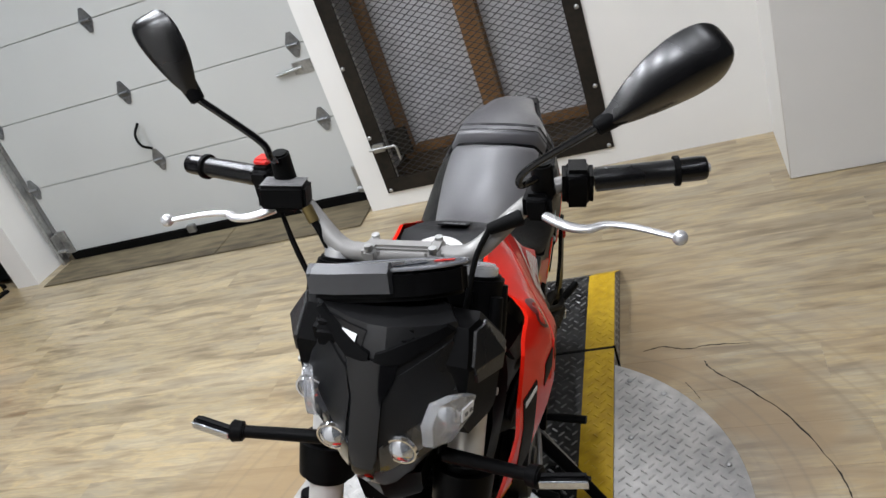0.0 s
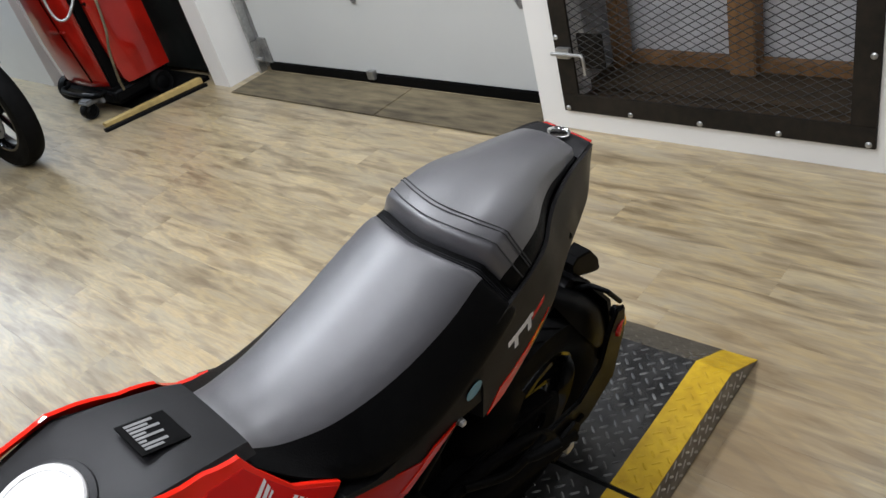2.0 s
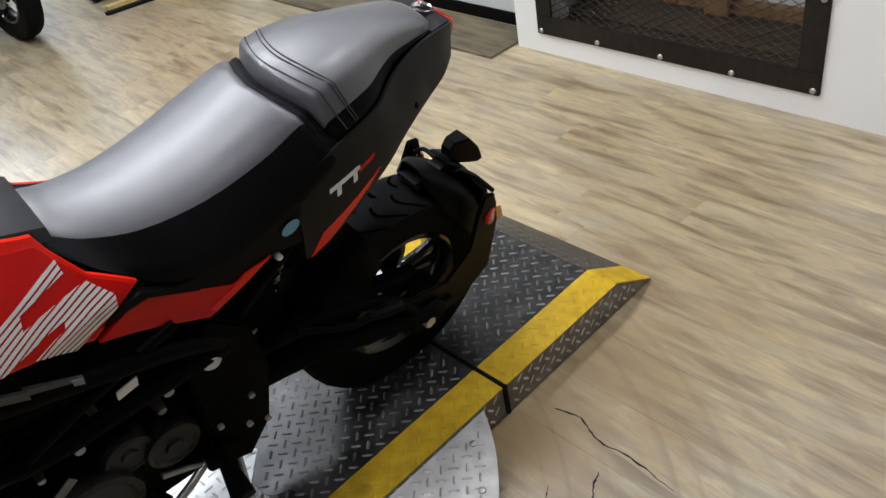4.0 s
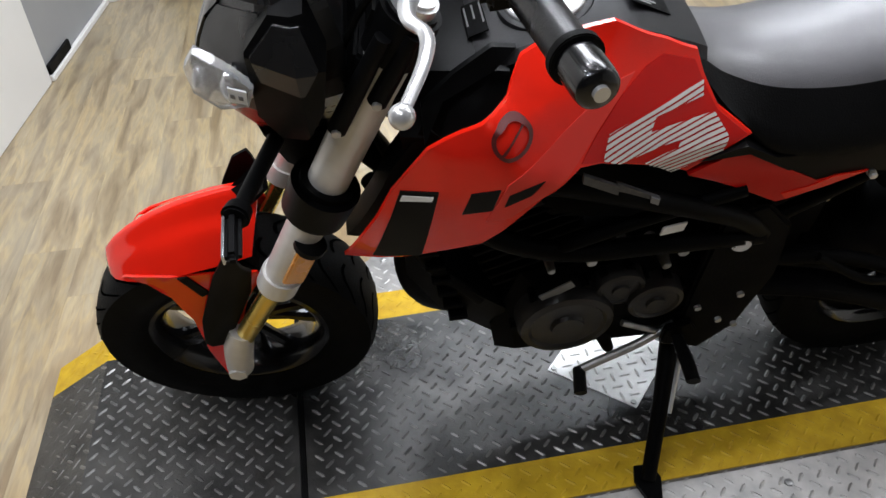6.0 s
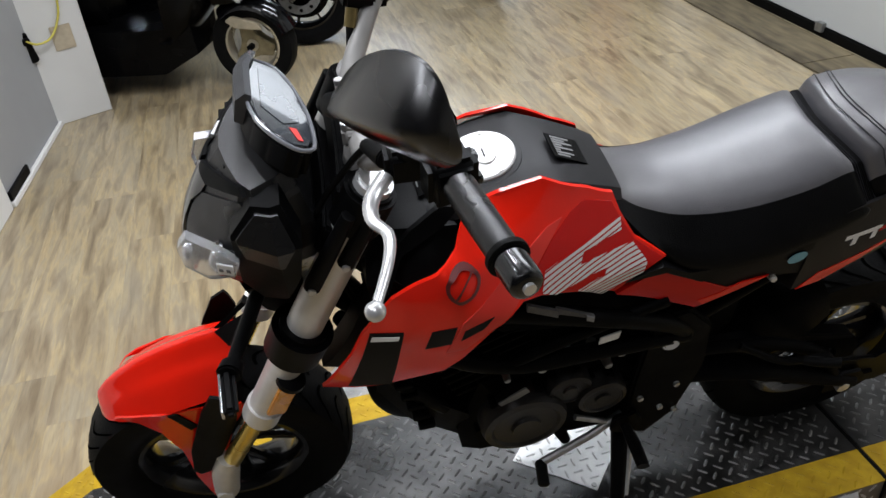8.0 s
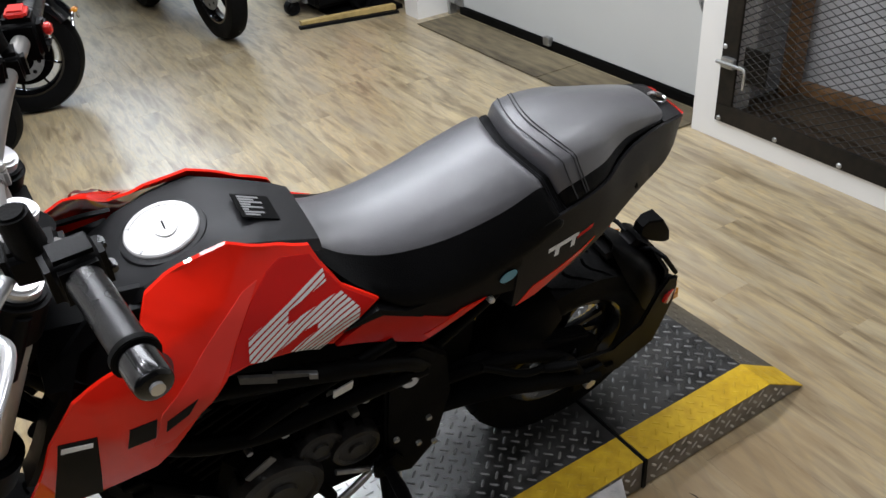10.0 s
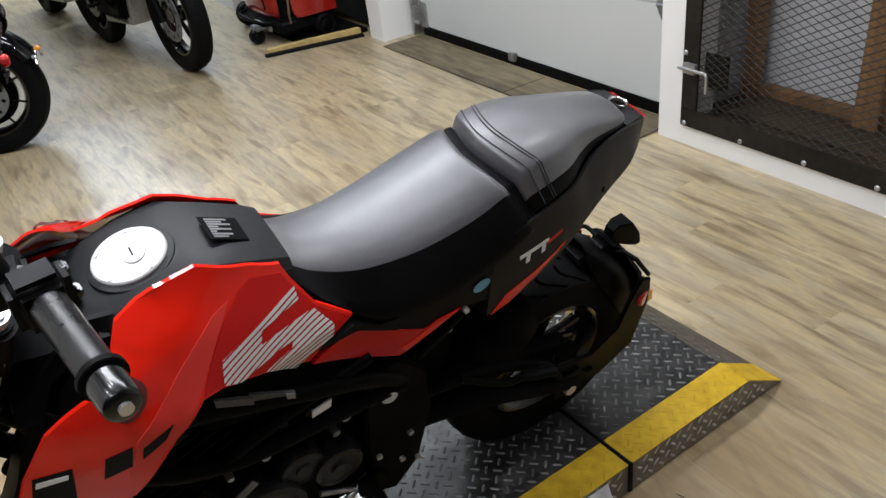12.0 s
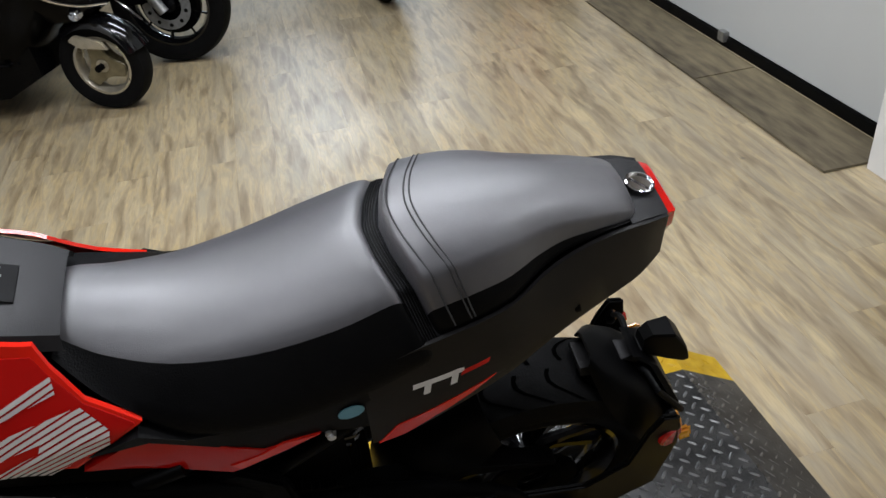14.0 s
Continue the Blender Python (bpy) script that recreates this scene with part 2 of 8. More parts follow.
VISOR_GREY = mat("satin_grey_visor_plastic", (0.040, 0.041, 0.044), 0.32, 0, 0.06, 60, 0.1, 800)
MESH_STRAP = mat("ribbed_black_webbing", (0.040, 0.040, 0.046), 0.6, 0, 0.2, 60, spec=0.4)
PLASTIC_GLOSS = mat("gloss_black_plastic", (0.003, 0.003, 0.0035), 0.16, 0, 0.2, 20, coat=0.3, spec=0.35)
TANK_GREY = mat("satin_charcoal_paint", (0.012, 0.012, 0.013), 0.44, 0.0, 0.08, 60, 0.2, 900, spec=0.28)
# The grey of the seat tops also carries part of their sheen.
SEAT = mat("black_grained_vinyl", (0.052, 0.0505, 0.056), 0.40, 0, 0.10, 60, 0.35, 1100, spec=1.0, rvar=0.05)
SEAT.node_tree.nodes["Principled BSDF"].inputs["Sheen Weight"].default_value = 0.12
SEAT.node_tree.nodes["Principled BSDF"].inputs["Sheen Roughness"].default_value = 0.35
SEAT.node_tree.nodes["Principled BSDF"].inputs["Coat Weight"].default_value = 0.8
SEAT.node_tree.nodes["Principled BSDF"].inputs["Coat Roughness"].default_value = 0.36
# Smooth vinyl, blacker than the tops: the sides' shade is in the colour.
SEAT_SHADED = mat("smooth_shaded_vinyl", (0.0030, 0.0030, 0.0032), 0.42, 0, 0.12, 60, 0.3, 500, spec=0.08)
STITCH = mat("grey_thread", (0.035, 0.035, 0.036), 0.7)
SILVER = mat("satin_silver_paint", (0.27, 0.262, 0.25), 0.46, 0.25, 0.06, 60)
POLISHED = mat("satin_aluminium", (0.66, 0.66, 0.66), 0.32, 0.6, 0.08, 30)
CAP_SILVER = mat("brushed_silver_cap", (0.62, 0.61, 0.60), 0.42, 0.3, 0.05, 90)
BRASS = mat("dull_brass", (0.20, 0.15, 0.06), 0.4, 0.8, 0.3, 60)
CHROME = mat("chrome", (0.75, 0.75, 0.76), 0.08, 1.0, 0.05, 20, rvar=0.03)
GOLD_TUBE = mat("gold_anodised_stanchion", (0.62, 0.47, 0.13), 0.25, 0.9, 0.08, 40)
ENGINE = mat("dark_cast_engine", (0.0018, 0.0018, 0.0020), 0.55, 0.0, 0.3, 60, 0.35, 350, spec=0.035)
COVER = mat("bronze_grey_engine_cover", (0.009, 0.0078, 0.0072), 0.42, 0.3, 0.2, 60, 0.3, 400)
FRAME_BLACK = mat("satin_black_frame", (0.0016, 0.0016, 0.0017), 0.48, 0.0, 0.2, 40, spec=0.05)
TYRE = mat("tyre_rubber", (0.0055, 0.0055, 0.0055), 0.55, 0, 0.25, 50, 0.25, 250, spec=0.035)
AMBER = mat("amber_reflector", (0.62, 0.24, 0.015), 0.22, 0, 0.12, 150, coat=0.6)
RED_LENS = mat("red_lens", (0.55, 0.012, 0.008), 0.15, 0, 0.1, 80, coat=0.8)
SWITCH_RED = mat("red_switch", (0.70, 0.025, 0.018), 0.35)
LENS = mat("bright_reflector_lens", (0.55, 0.57, 0.60), 0.10, 0.8, 0.25, 60, coat=1.0)
LENS_DARK = mat("dark_lamp_glass", (0.03, 0.032, 0.035), 0.05, 0.1, 0.3, 30, coat=1.0)
GROOVE = mat("groove_black", (0.001, 0.001, 0.001), 0.9, spec=0.0)
FROST = glass("frosted_clear_lens", (0.90, 0.92, 0.95), 0.08, 0.8)
SUBFLOOR = mat("brown_subfloor", (0.16, 0.13, 0.085), 0.8)
DECAL_BLACK = mat("matt_black_decal", (0.004, 0.004, 0.004), 0.5, spec=0.12)
PRINT_DARK = mat("dark_grey_print", (0.12, 0.12, 0.12), 0.5)
# Shaft floor timber, darker than the posts and the rail.
DARK_WOOD = mat("dark_brown_timber", (0.055, 0.036, 0.018), 0.7, var=0.5, scale=20, bump=0.3, stretch=(0.2, 1, 1))
CLEAR_RIM = mat("clear_grey_rim", (0.16, 0.165, 0.18), 0.12, coat=1.0)
MIRROR_BLACK = mat("satin_black_mirror_plastic", (0.005, 0.005, 0.0055), 0.30, 0, 0.2, 40, spec=0.6)
FORK_SILVER = mat("bright_satin_fork_tube", (0.62, 0.605, 0.58), 0.38, 0.35, 0.06, 60)
SCREEN = mat("lcd_screen", (0.020, 0.024, 0.030), 0.08, 0, 0.3, 12, coat=1.0)
LABEL_WHITE = mat("white_print", (0.74, 0.74, 0.73), 0.5)
LABEL_GREY = mat("grey_label", (0.20, 0.20, 0.20), 0.5)
BLUE = mat("pale_blue_sticker", (0.12, 0.34, 0.46), 0.3)
YELLOW_TAPE = mat("yellow_wood_edge", (0.46, 0.33, 0.12), 0.6, var=0.3, scale=20)
MIRROR = mat("mirror_glass", (0.9, 0.9, 0.9), 0.02, 1.0, 0.0, 10, rvar=0.0)
CABLE_YELLOW = mat("yellow_cable", (0.55, 0.48, 0.08), 0.5)
RED_MACHINE = mat("red_machine_paint", (0.30, 0.008, 0.004), 0.35, 0, 0.35, 5, coat=1.0, spec=0.1)
BLUE_PAINT = mat("deep_blue_paint", (0.012, 0.03, 0.32), 0.2, coat=1.0)
WHITE_RIM = mat("pale_gold_wheel_paint", (0.46, 0.42, 0.33), 0.35, 0.7, 0.15, 40)
CRACK = mat("dark_crack", (0.02, 0.016, 0.012), 0.9)


# ---- mesh helpers ----
def link(name, bm, material, parent=None, smooth=True, angle=38):
    bmesh.ops.recalc_face_normals(bm, faces=bm.faces)
    me = bpy.data.meshes.new(name)
    for f in bm.faces:
        f.smooth = smooth
    if smooth:
        for e in bm.edges:
            e.smooth = not (len(e.link_faces) == 2 and e.calc_face_angle(0) > radians(angle))
    bm.to_mesh(me)
    bm.free()
    me.materials.append(material)
    ob = new(name, me)
    ob.parent = parent
    return ob


def part(name, bm, material, parent, label="", smooth=True, angle=38):
    ob = link(name, bm, material, parent, smooth, angle)
    return tagged(ob, label) if label else ob


def thing(name, m, label, category, group="", kind=""):
    ob = new(name)
    ob.empty_display_size = 0.1
    ob.matrix_world = m
    return tagged(ob, label, category, group, kind)


def box(lo, hi, bevel=0.0, seg=2, bm=None):
    own = bmesh.new()
    lo, hi = Vector(lo), Vector(hi)
    bmesh.ops.create_cube(own, size=1, matrix=Matrix.Translation((lo + hi) / 2) @ Matrix.Diagonal((*(hi - lo), 1)))
    if bevel:
        bmesh.ops.bevel(own, geom=own.edges[:], offset=bevel, segments=seg, affect="EDGES")
    return join(bm, own)


def join(bm, other):
    if bm is None:
        return other
    me = bpy.data.meshes.new("tmp")
    other.to_mesh(me)
    other.free()
    bm.from_mesh(me)
    bpy.data.meshes.remove(me)
    return bm


def moved(bm, m):
    bm.transform(m)
    return bm


def smooth_path(pts, n=6):
    pts = [Vector(p) for p in pts]
    if len(pts) < 3 or n < 2:
        return pts
    ext = [2 * pts[0] - pts[1]] + pts + [2 * pts[-1] - pts[-2]]
    out = []
    for i in range(1, len(ext) - 2):
        p0, p1, p2, p3 = ext[i - 1 : i + 3]
        for k in range(n):
            t = k / n
            out.append(0.5 * (2 * p1 + (p2 - p0) * t + (2 * p0 - 5 * p1 + 4 * p2 - p3) * t * t + (3 * p1 - p0 - 3 * p2 + p3) * t ** 3))
    return out + [pts[-1]]


def tube(pts, r, seg=12, n=6, bm=None, flat=1.0, cap=True):
    """A round bar along a smooth path; r: one radius or one for each given point; flat squeezes it across."""
    own = bmesh.new()
    path = smooth_path(pts, n)
    rs = [r] * len(path) if not hasattr(r, "__len__") else list(np.interp(np.linspace(0, len(r) - 1, len(path)), range(len(r)), r))
    up = Vector((0.13, 0.21, 1)).normalized()
    rings = []
    for i, p in enumerate(path):
        d = (path[min(i + 1, len(path) - 1)] - path[max(i - 1, 0)]).normalized()
        a = d.cross(up)
        if a.length < 0.05:
            a = d.cross(Vector((1, 0, 0)))
        a.normalize()
        b = d.cross(a)
        up = -b if b.dot(up) < 0 else b
        rings.append([own.verts.new(p + (a * math.cos(2 * math.pi * k / seg) + b * flat * math.sin(2 * math.pi * k / seg)) * rs[i]) for k in range(seg)])
    for q, w in zip(rings, rings[1:]):
        for k in range(seg):
            own.faces.new((q[k], q[(k + 1) % seg], w[(k + 1) % seg], w[k]))
    if cap:
        own.faces.new(rings[0][::-1])
        own.faces.new(rings[-1])
    return join(bm, own)


def rod(p, q, r, r2=None, seg=16, bevel=0.0, bm=None):
    p, q = Vector(p), Vector(q)
    d = q - p
    own = bmesh.new()
    m = Matrix.Translation((p + q) / 2) @ d.to_track_quat("Z", "Y").to_matrix().to_4x4()
    bmesh.ops.create_cone(own, cap_ends=True, segments=seg, radius1=r, radius2=r if r2 is None else r2, depth=d.length, matrix=m)
    if bevel:
        ends = [e for e in own.edges if any(len(f.verts) > 4 for f in e.link_faces)]
        bmesh.ops.bevel(own, geom=ends, offset=bevel, segments=2, affect="EDGES")
    return join(bm, own)


def lathe(profile, seg=48, axis="x", closed=False, bm=None, centre=(0, 0, 0)):
    """Turns (along, radius) pairs round an axis through centre."""
    own = bmesh.new()
    c = Vector(centre)
    rings = []
    for along, r in profile:
        ring = []
        for k in range(seg):
            s, t = math.sin(2 * math.pi * k / seg), math.cos(2 * math.pi * k / seg)
            v = {"x": (along, r * s, r * t), "y": (r * s, along, r * t), "z": (r * t, r * s, along)}[axis]
            ring.append(own.verts.new(c + Vector(v)))
        rings.append(ring)
    pairs = list(zip(rings, rings[1:])) + ([(rings[-1], rings[0])] if closed else [])
    for a, b in pairs:
        for k in range(seg):
            own.faces.new((a[k], a[(k + 1) % seg], b[(k + 1) % seg], b[k]))
    if not closed:
        for ring in (rings[0], rings[-1]):
            own.faces.new(ring)
    return join(bm, own)


def loft(sections, cap=True, bm=None, closed=True):
    """Skins rings of equal count, given as lists of points."""
    own = bmesh.new()
    rings = [[own.verts.new(p) for p in s] for s in sections]
    n = len(rings[0])
    for a, b in zip(rings, rings[1:]):
        for k in range(n if closed else n - 1):
            own.faces.new((a[k], a[(k + 1) % n], b[(k + 1) % n], b[k]))
    if cap and closed:
        own.faces.new(rings[0][::-1])
        own.faces.new(rings[-1])
    return join(bm, own)


def prism(outline, depth, place, bevel=0.0, bm=None, seg=2):
    """A flat plate: a 2D outline in the pose's XY, pushed by depth along its Z."""
    own = bmesh.new()
    f = own.faces.new([own.verts.new((x, y, 0)) for x, y in outline])
    g = bmesh.ops.extrude_face_region(own, geom=[f])
    bmesh.ops.translate(own, verts=[v for v in g["geom"] if isinstance(v, bmesh.types.BMVert)], vec=(0, 0, depth))
    if bevel:
        bmesh.ops.recalc_face_normals(own, faces=own.faces)
        bmesh.ops.bevel(own, geom=own.edges[:], offset=bevel, segments=seg, affect="EDGES")
    own.transform(place)
    return join(bm, own)


SIDE = Matrix(((0, 0, 1, 0), (1, 0, 0, 0), (0, 1, 0, 0), (0, 0, 0, 1)))  # outline (y, z), depth along x


def shell(outline, surface, thick, step=0.02, side=1, bm=None, lift=0.0):
    """A sheet cut to an outline in (y, z) and laid on the surface x = surface(y, z)."""
    own = bmesh.new()
    own.faces.new([own.verts.new((0, y, z)) for y, z in outline])
    ys, zs = [p[0] for p in outline], [p[1] for p in outline]
    for lo, hi, no in ((min(ys), max(ys), (0, 1, 0)), (min(zs), max(zs), (0, 0, 1))):
        k = math.ceil(lo / step)
        while k * step < hi:
            bmesh.ops.bisect_plane(own, geom=own.verts[:] + own.edges[:] + own.faces[:], plane_co=[c * k * step for c in no], plane_no=no, dist=1e-5)
            k += 1
    if thick:
        g = bmesh.ops.extrude_face_region(own, geom=own.faces[:])
        inner = {v for v in g["geom"] if isinstance(v, bmesh.types.BMVert)}
    else:
        inner = set()
    for v in own.verts:
        x = surface(v.co.y, v.co.z) + lift
        v.co.x = side * (x - (thick if v in inner else 0))
    return join(bm, own)


# ---- room ----
def room_box(name, lo, hi, material, label, category="wall", bevel=0.004):
    ob = link(name, box(lo, hi, bevel, 1), material)
    ob.matrix_world = ROOM
    return tagged(ob, label, category, kind="structure")


def joined(name, boxes, material, label, category="wall"):
    bm = None
    for lo, hi in boxes:
        bm = box(lo, hi, 0, 1, bm)
    ob = link(name, bm, material)
    ob.matrix_world = ROOM
    return tagged(ob, label, category, kind="structure")


V0 = 2.27
floor = room_box("floor", (-8.5, -4.5, -0.2), (3.6, 4.6, -0.004), SUBFLOOR, "pale weathered wood-look vinyl plank floor", "floor")
ceiling = room_box("ceiling", (-8.5, -4.5, CEIL), (3.6, 4.6, CEIL + 0.1), UNSEEN_CEIL, "unseen plain grey ceiling, kept dark to cut bounce", "ceiling")
joined("wall_north", [((-1.0, V0, 0), (-0.868, V0 + 0.17, CEIL)), ((-0.868, V0, 0), (0.23, V0 + 0.02, 0.085)), ((-0.868, V0, 2.1), (0.23, V0 + 0.17, CEIL)), ((0.23, V0, 0), (0.892, V0 + 0.17, CEIL))],
       WHITE_WALL, "white painted wall round a barred opening")
room_box("wall_nook", (0.892, 1.82, 0), (3.6, 2.6, CEIL), WHITE_WALL, "white painted wall that juts into the room")
joined("wall_garage", [((-3.13, V0 + 0.17, 2.32), (-1.0, V0 + 0.35, CEIL)), ((-1.03, V0 + 0.17, 0), (-0.9, V0 + 0.3, CEIL))], WHITE_WALL, "white painted wall over the garage door")
joined("wall_jamb", [((-3.29, 2.18, 0), (-3.13, V0 + 0.35, CEIL))], WHITE_WALL, "white painted door jamb with scuffs")
joined("wall_northwest", [((-5.7, 1.86, 0), (-4.82, 2.24, CEIL)), ((-8.5, 2.24, 0), (-4.8, 2.42, CEIL)), ((-4.8, 2.24, 2.15), (-3.29, 2.42, CEIL))], WHITE_WALL, "white painted wall beside a dark doorway")
joined("wall_back_room", [((-4.95, 2.42, 0), (-4.8, 4.4, CEIL)), ((-3.29, V0 + 0.35, 0), (-3.2, 4.4, CEIL)), ((-4.95, 4.4, 0), (-3.2, 4.5, CEIL))], UNLIT_DARK, "walls of the unlit room behind the doorway, darkness in their colour")
# Closing walls out of view, kept dark so little light bounces back.
room_box("wall_west", (-8.6, -4.5, 0), (-8.5, 2.42, CEIL), UNSEEN_WALL, "unseen closing wall, dark grey to cut bounced light")
room_box("wall_south", (-8.5, -4.6, 0), (3.6, -4.5, CEIL), UNSEEN_WALL, "unseen closing wall, dark grey to cut bounced light")
room_box("wall_east", (3.6, -4.6, 0), (3.7, 2.6, CEIL), UNSEEN_WALL, "unseen closing wall, dark grey to cut bounced light")

# partition ahead of the motorcycle
P = Matrix.Translation((-1.95, -1.135, 0)) @ pose(0, 0, 0, 0, 0, -10.0)


def partition(name, boxes, material, label, category="wall", kind="structure"):
    bm = None
    for lo, hi in boxes:
        bm = box(lo, hi, 0.003, 1, bm)
    ob = link(name, bm, material)
    ob.matrix_world = P
    return tagged(ob, label, category, kind=kind)


partition("wall_partition", [((0, -0.14, 0), (2.0, 0, CEIL))], WHITE_WALL, "smooth white partition wall")
partition("wall_recess", [((-0.80, -0.3, 0), (0.0, -0.012, CEIL))], SHADE_WALL, "wall beside the white partition, its shade painted in mid-grey")
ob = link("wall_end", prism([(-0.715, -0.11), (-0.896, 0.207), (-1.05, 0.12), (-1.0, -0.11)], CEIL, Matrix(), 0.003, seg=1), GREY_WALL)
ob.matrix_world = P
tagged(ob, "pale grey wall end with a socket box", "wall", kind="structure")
partition("baseboard", [((-0.775, -0.011, 0), (-0.012, 0.008, 0.022))], WHITE_WALL, "low white baseboard strip", "baseboard")
partition("rubber_skirting", [((-0.26, -0.011, 0.0225), (-0.02, 0.002, 0.062))], RUBBER, "black rubber skirting scrap against the wall", "skirting", "structure")

# plank pieces, shared meshes


def plank_mesh(length, width=0.152, name="plank"):
    bm = bmesh.new()
    h, g, c = 0.004, 0.0001, 0.0003
    a, b = length / 2 - g, width / 2 - g
    low = [bm.verts.new((x, y, -h)) for x, y in ((-a, -b), (a, -b), (a, b), (-a, b))]
    mid = [bm.verts.new((x, y, -c)) for x, y in ((-a, -b), (a, -b), (a, b), (-a, b))]
    top = [bm.verts.new((x, y, 0)) for x, y in ((-a + c, -b + c), (a - c, -b + c), (a - c, b - c), (-a + c, b - c))]
    for q, w in ((low, mid), (mid, top)):
        for k in range(4):
            bm.faces.new((q[k], q[(k + 1) % 4], w[(k + 1) % 4], w[k]))
    bm.faces.new(top)
    return bm


def lay_floor():
    me = bpy.data.meshes.new("plank")
    bm = plank_mesh(1.22)
    bm.to_mesh(me)
    bm.free()
    me.materials.append(PLANK)
    rng = random.Random(3)
    rest_v, rest_f = [], []
    rows = []
    v = -4.4
    while v < 4.5:
        rows.append(v)
        v += 0.152
    for v in rows:
        u = -8.4 - rng.random() * 1.22
        while u < 3.6:
            c = u + 0.61
            near = -4.9 < c < 1.9 and -1.9 < v < 2.45
            if near:
                ob = new("plank", me)
                ob.parent = floor
                ob.matrix_parent_inverse = Matrix()
                ob.location = (c, v, 0)
            elif -8.4 < c < 3.4 and not (v > 2.45 and c > -3.3):
                k = len(rest_v)
                a, b = 0.6094, 0.0754
                rest_v += [(c - a, v - b, 0), (c + a, v - b, 0), (c + a, v + b, 0), (c - a, v + b, 0)]
                rest_f.append((k, k + 1, k + 2, k + 3))
            u += 1.22
    me2 = bpy.data.meshes.new("far_planks")
    me2.from_pydata(rest_v, [], rest_f)
    me2.materials.append(PLANK_JOINED)
    ob = new("far_planks", me2)
    ob.parent = floor
    tagged(ob, kind="stuff")


# ---- garage door ----
DV, DU0, DU1 = 2.43, -3.06, -1.03


def garage_door():
    d = thing("garage_door", ROOM, "closed white sectional garage door with steel hinges", "garage door")
    w = DU1 - DU0
    bm = box((DU0 + 0.02, DV - 0.01, 0.0), (DU1 - 0.02, DV + 0.03, 0.05), 0.004)
    part("bottom_seal", bm, RUBBER, d, "black rubber bottom seal")
    z = 0.05
    for k in range(6):
        h = 0.43 if k == 0 else 0.388
        s = part("door_section", box((DU0, DV, z + 0.001), (DU1, DV + 0.045, z + h - 0.001), 0.004, 2), DOOR_WHITE, d)
        if k < 5:
            for hu in (DU0 + 0.035, -2.14, DU1 - 0.105):
                zz = z + h
                bm = prism([(-0.010, -0.062), (0.010, -0.062), (0.036, -0.012), (0.036, 0.012), (0.010, 0.062), (-0.010, 0.062), (-0.036, 0.012), (-0.036, -0.012)], 0.006, Matrix.Translation((hu, DV - 0.001, zz)) @ pose(0, 0, 0, 90, 0, 0), 0.001)
                rod((hu - 0.03, DV - 0.012, zz), (hu + 0.03, DV - 0.012, zz), 0.008, seg=10, bm=bm)
                for sx in (-0.014, 0.014):
                    rod((hu + sx, DV - 0.004, zz - 0.03), (hu + sx, DV - 0.014, zz - 0.03), 0.006, seg=6, bm=bm)
                part("hinge", bm, HINGE_STEEL, d, "galvanised steel hinge plate")
        z += h
    for hu, sgn in ((DU0 + 0.03, 1), (DU1 - 0.03, -1)):
        bm = box((hu - 0.035, DV - 0.012, 0.05), (hu + 0.035, DV - 0.002, 0.2), 0.002)
        box((hu - 0.005 - 0.03 * sgn, DV - 0.06, 0.06), (hu + 0.005 - 0.03 * sgn, DV - 0.002, 0.19), 0.002, 2, bm)
        rod((hu - 0.04 * sgn, DV - 0.05, 0.09), (hu + 0.02 * sgn, DV - 0.05, 0.09), 0.012, seg=12, bm=bm)
        part("bottom_bracket", bm, STEEL, d, "galvanised corner bracket with roller")
        bm = box((hu - 0.06 * sgn - 0.012, DV - 0.055, 0.0), (hu - 0.06 * sgn + 0.012, DV - 0.005, 2.25), 0.002)
        part("track", bm, STEEL, d, "galvanised vertical roller track")
    bm = box((-2.180, DV - 0.03, 0.028), (-2.130, DV + 0.0, 0.073), 0.003)
    part("lift_handle", bm, STEEL, d, "small steel lift handle")
    bm = prism([(-0.05, -0.03), (0.05, -0.03), (0.05, 0.03), (-0.05, 0.03)], 0.008, Matrix.Translation((DU1 - 0.1, DV - 0.001, 0.755)) @ pose(0, 0, 0, 90, 0, 0), 0.002)
    rod((DU1 - 0.1, DV - 0.01, 0.755), (DU1 - 0.24, DV - 0.02, 0.745), 0.009, bm=bm)
    part("slide_latch", bm, STEEL, d, "galvanised slide latch")
    bm = tube([(-2.14, DV - 0.012, 0.55), (-2.165, DV - 0.05, 0.59), (-2.17, DV - 0.05, 0.65), (-2.15, DV - 0.012, 0.70)], 0.007)
    part("pull_handle", bm, RUBBER, d, "black pull handle")


garage_door()
ply = thing("plywood_threshold", ROOM, "worn brown plywood strip before the garage door", "plywood strip")
for pu0, pu1, pz in ((-3.05, -1.875, 0.007), (-1.872, -1.02, 0.0075)):
    part("plywood_sheet", box((pu0, 2.125, 0.0), (pu1, DV - 0.02, pz), 0.004), PLYWOOD, ply)


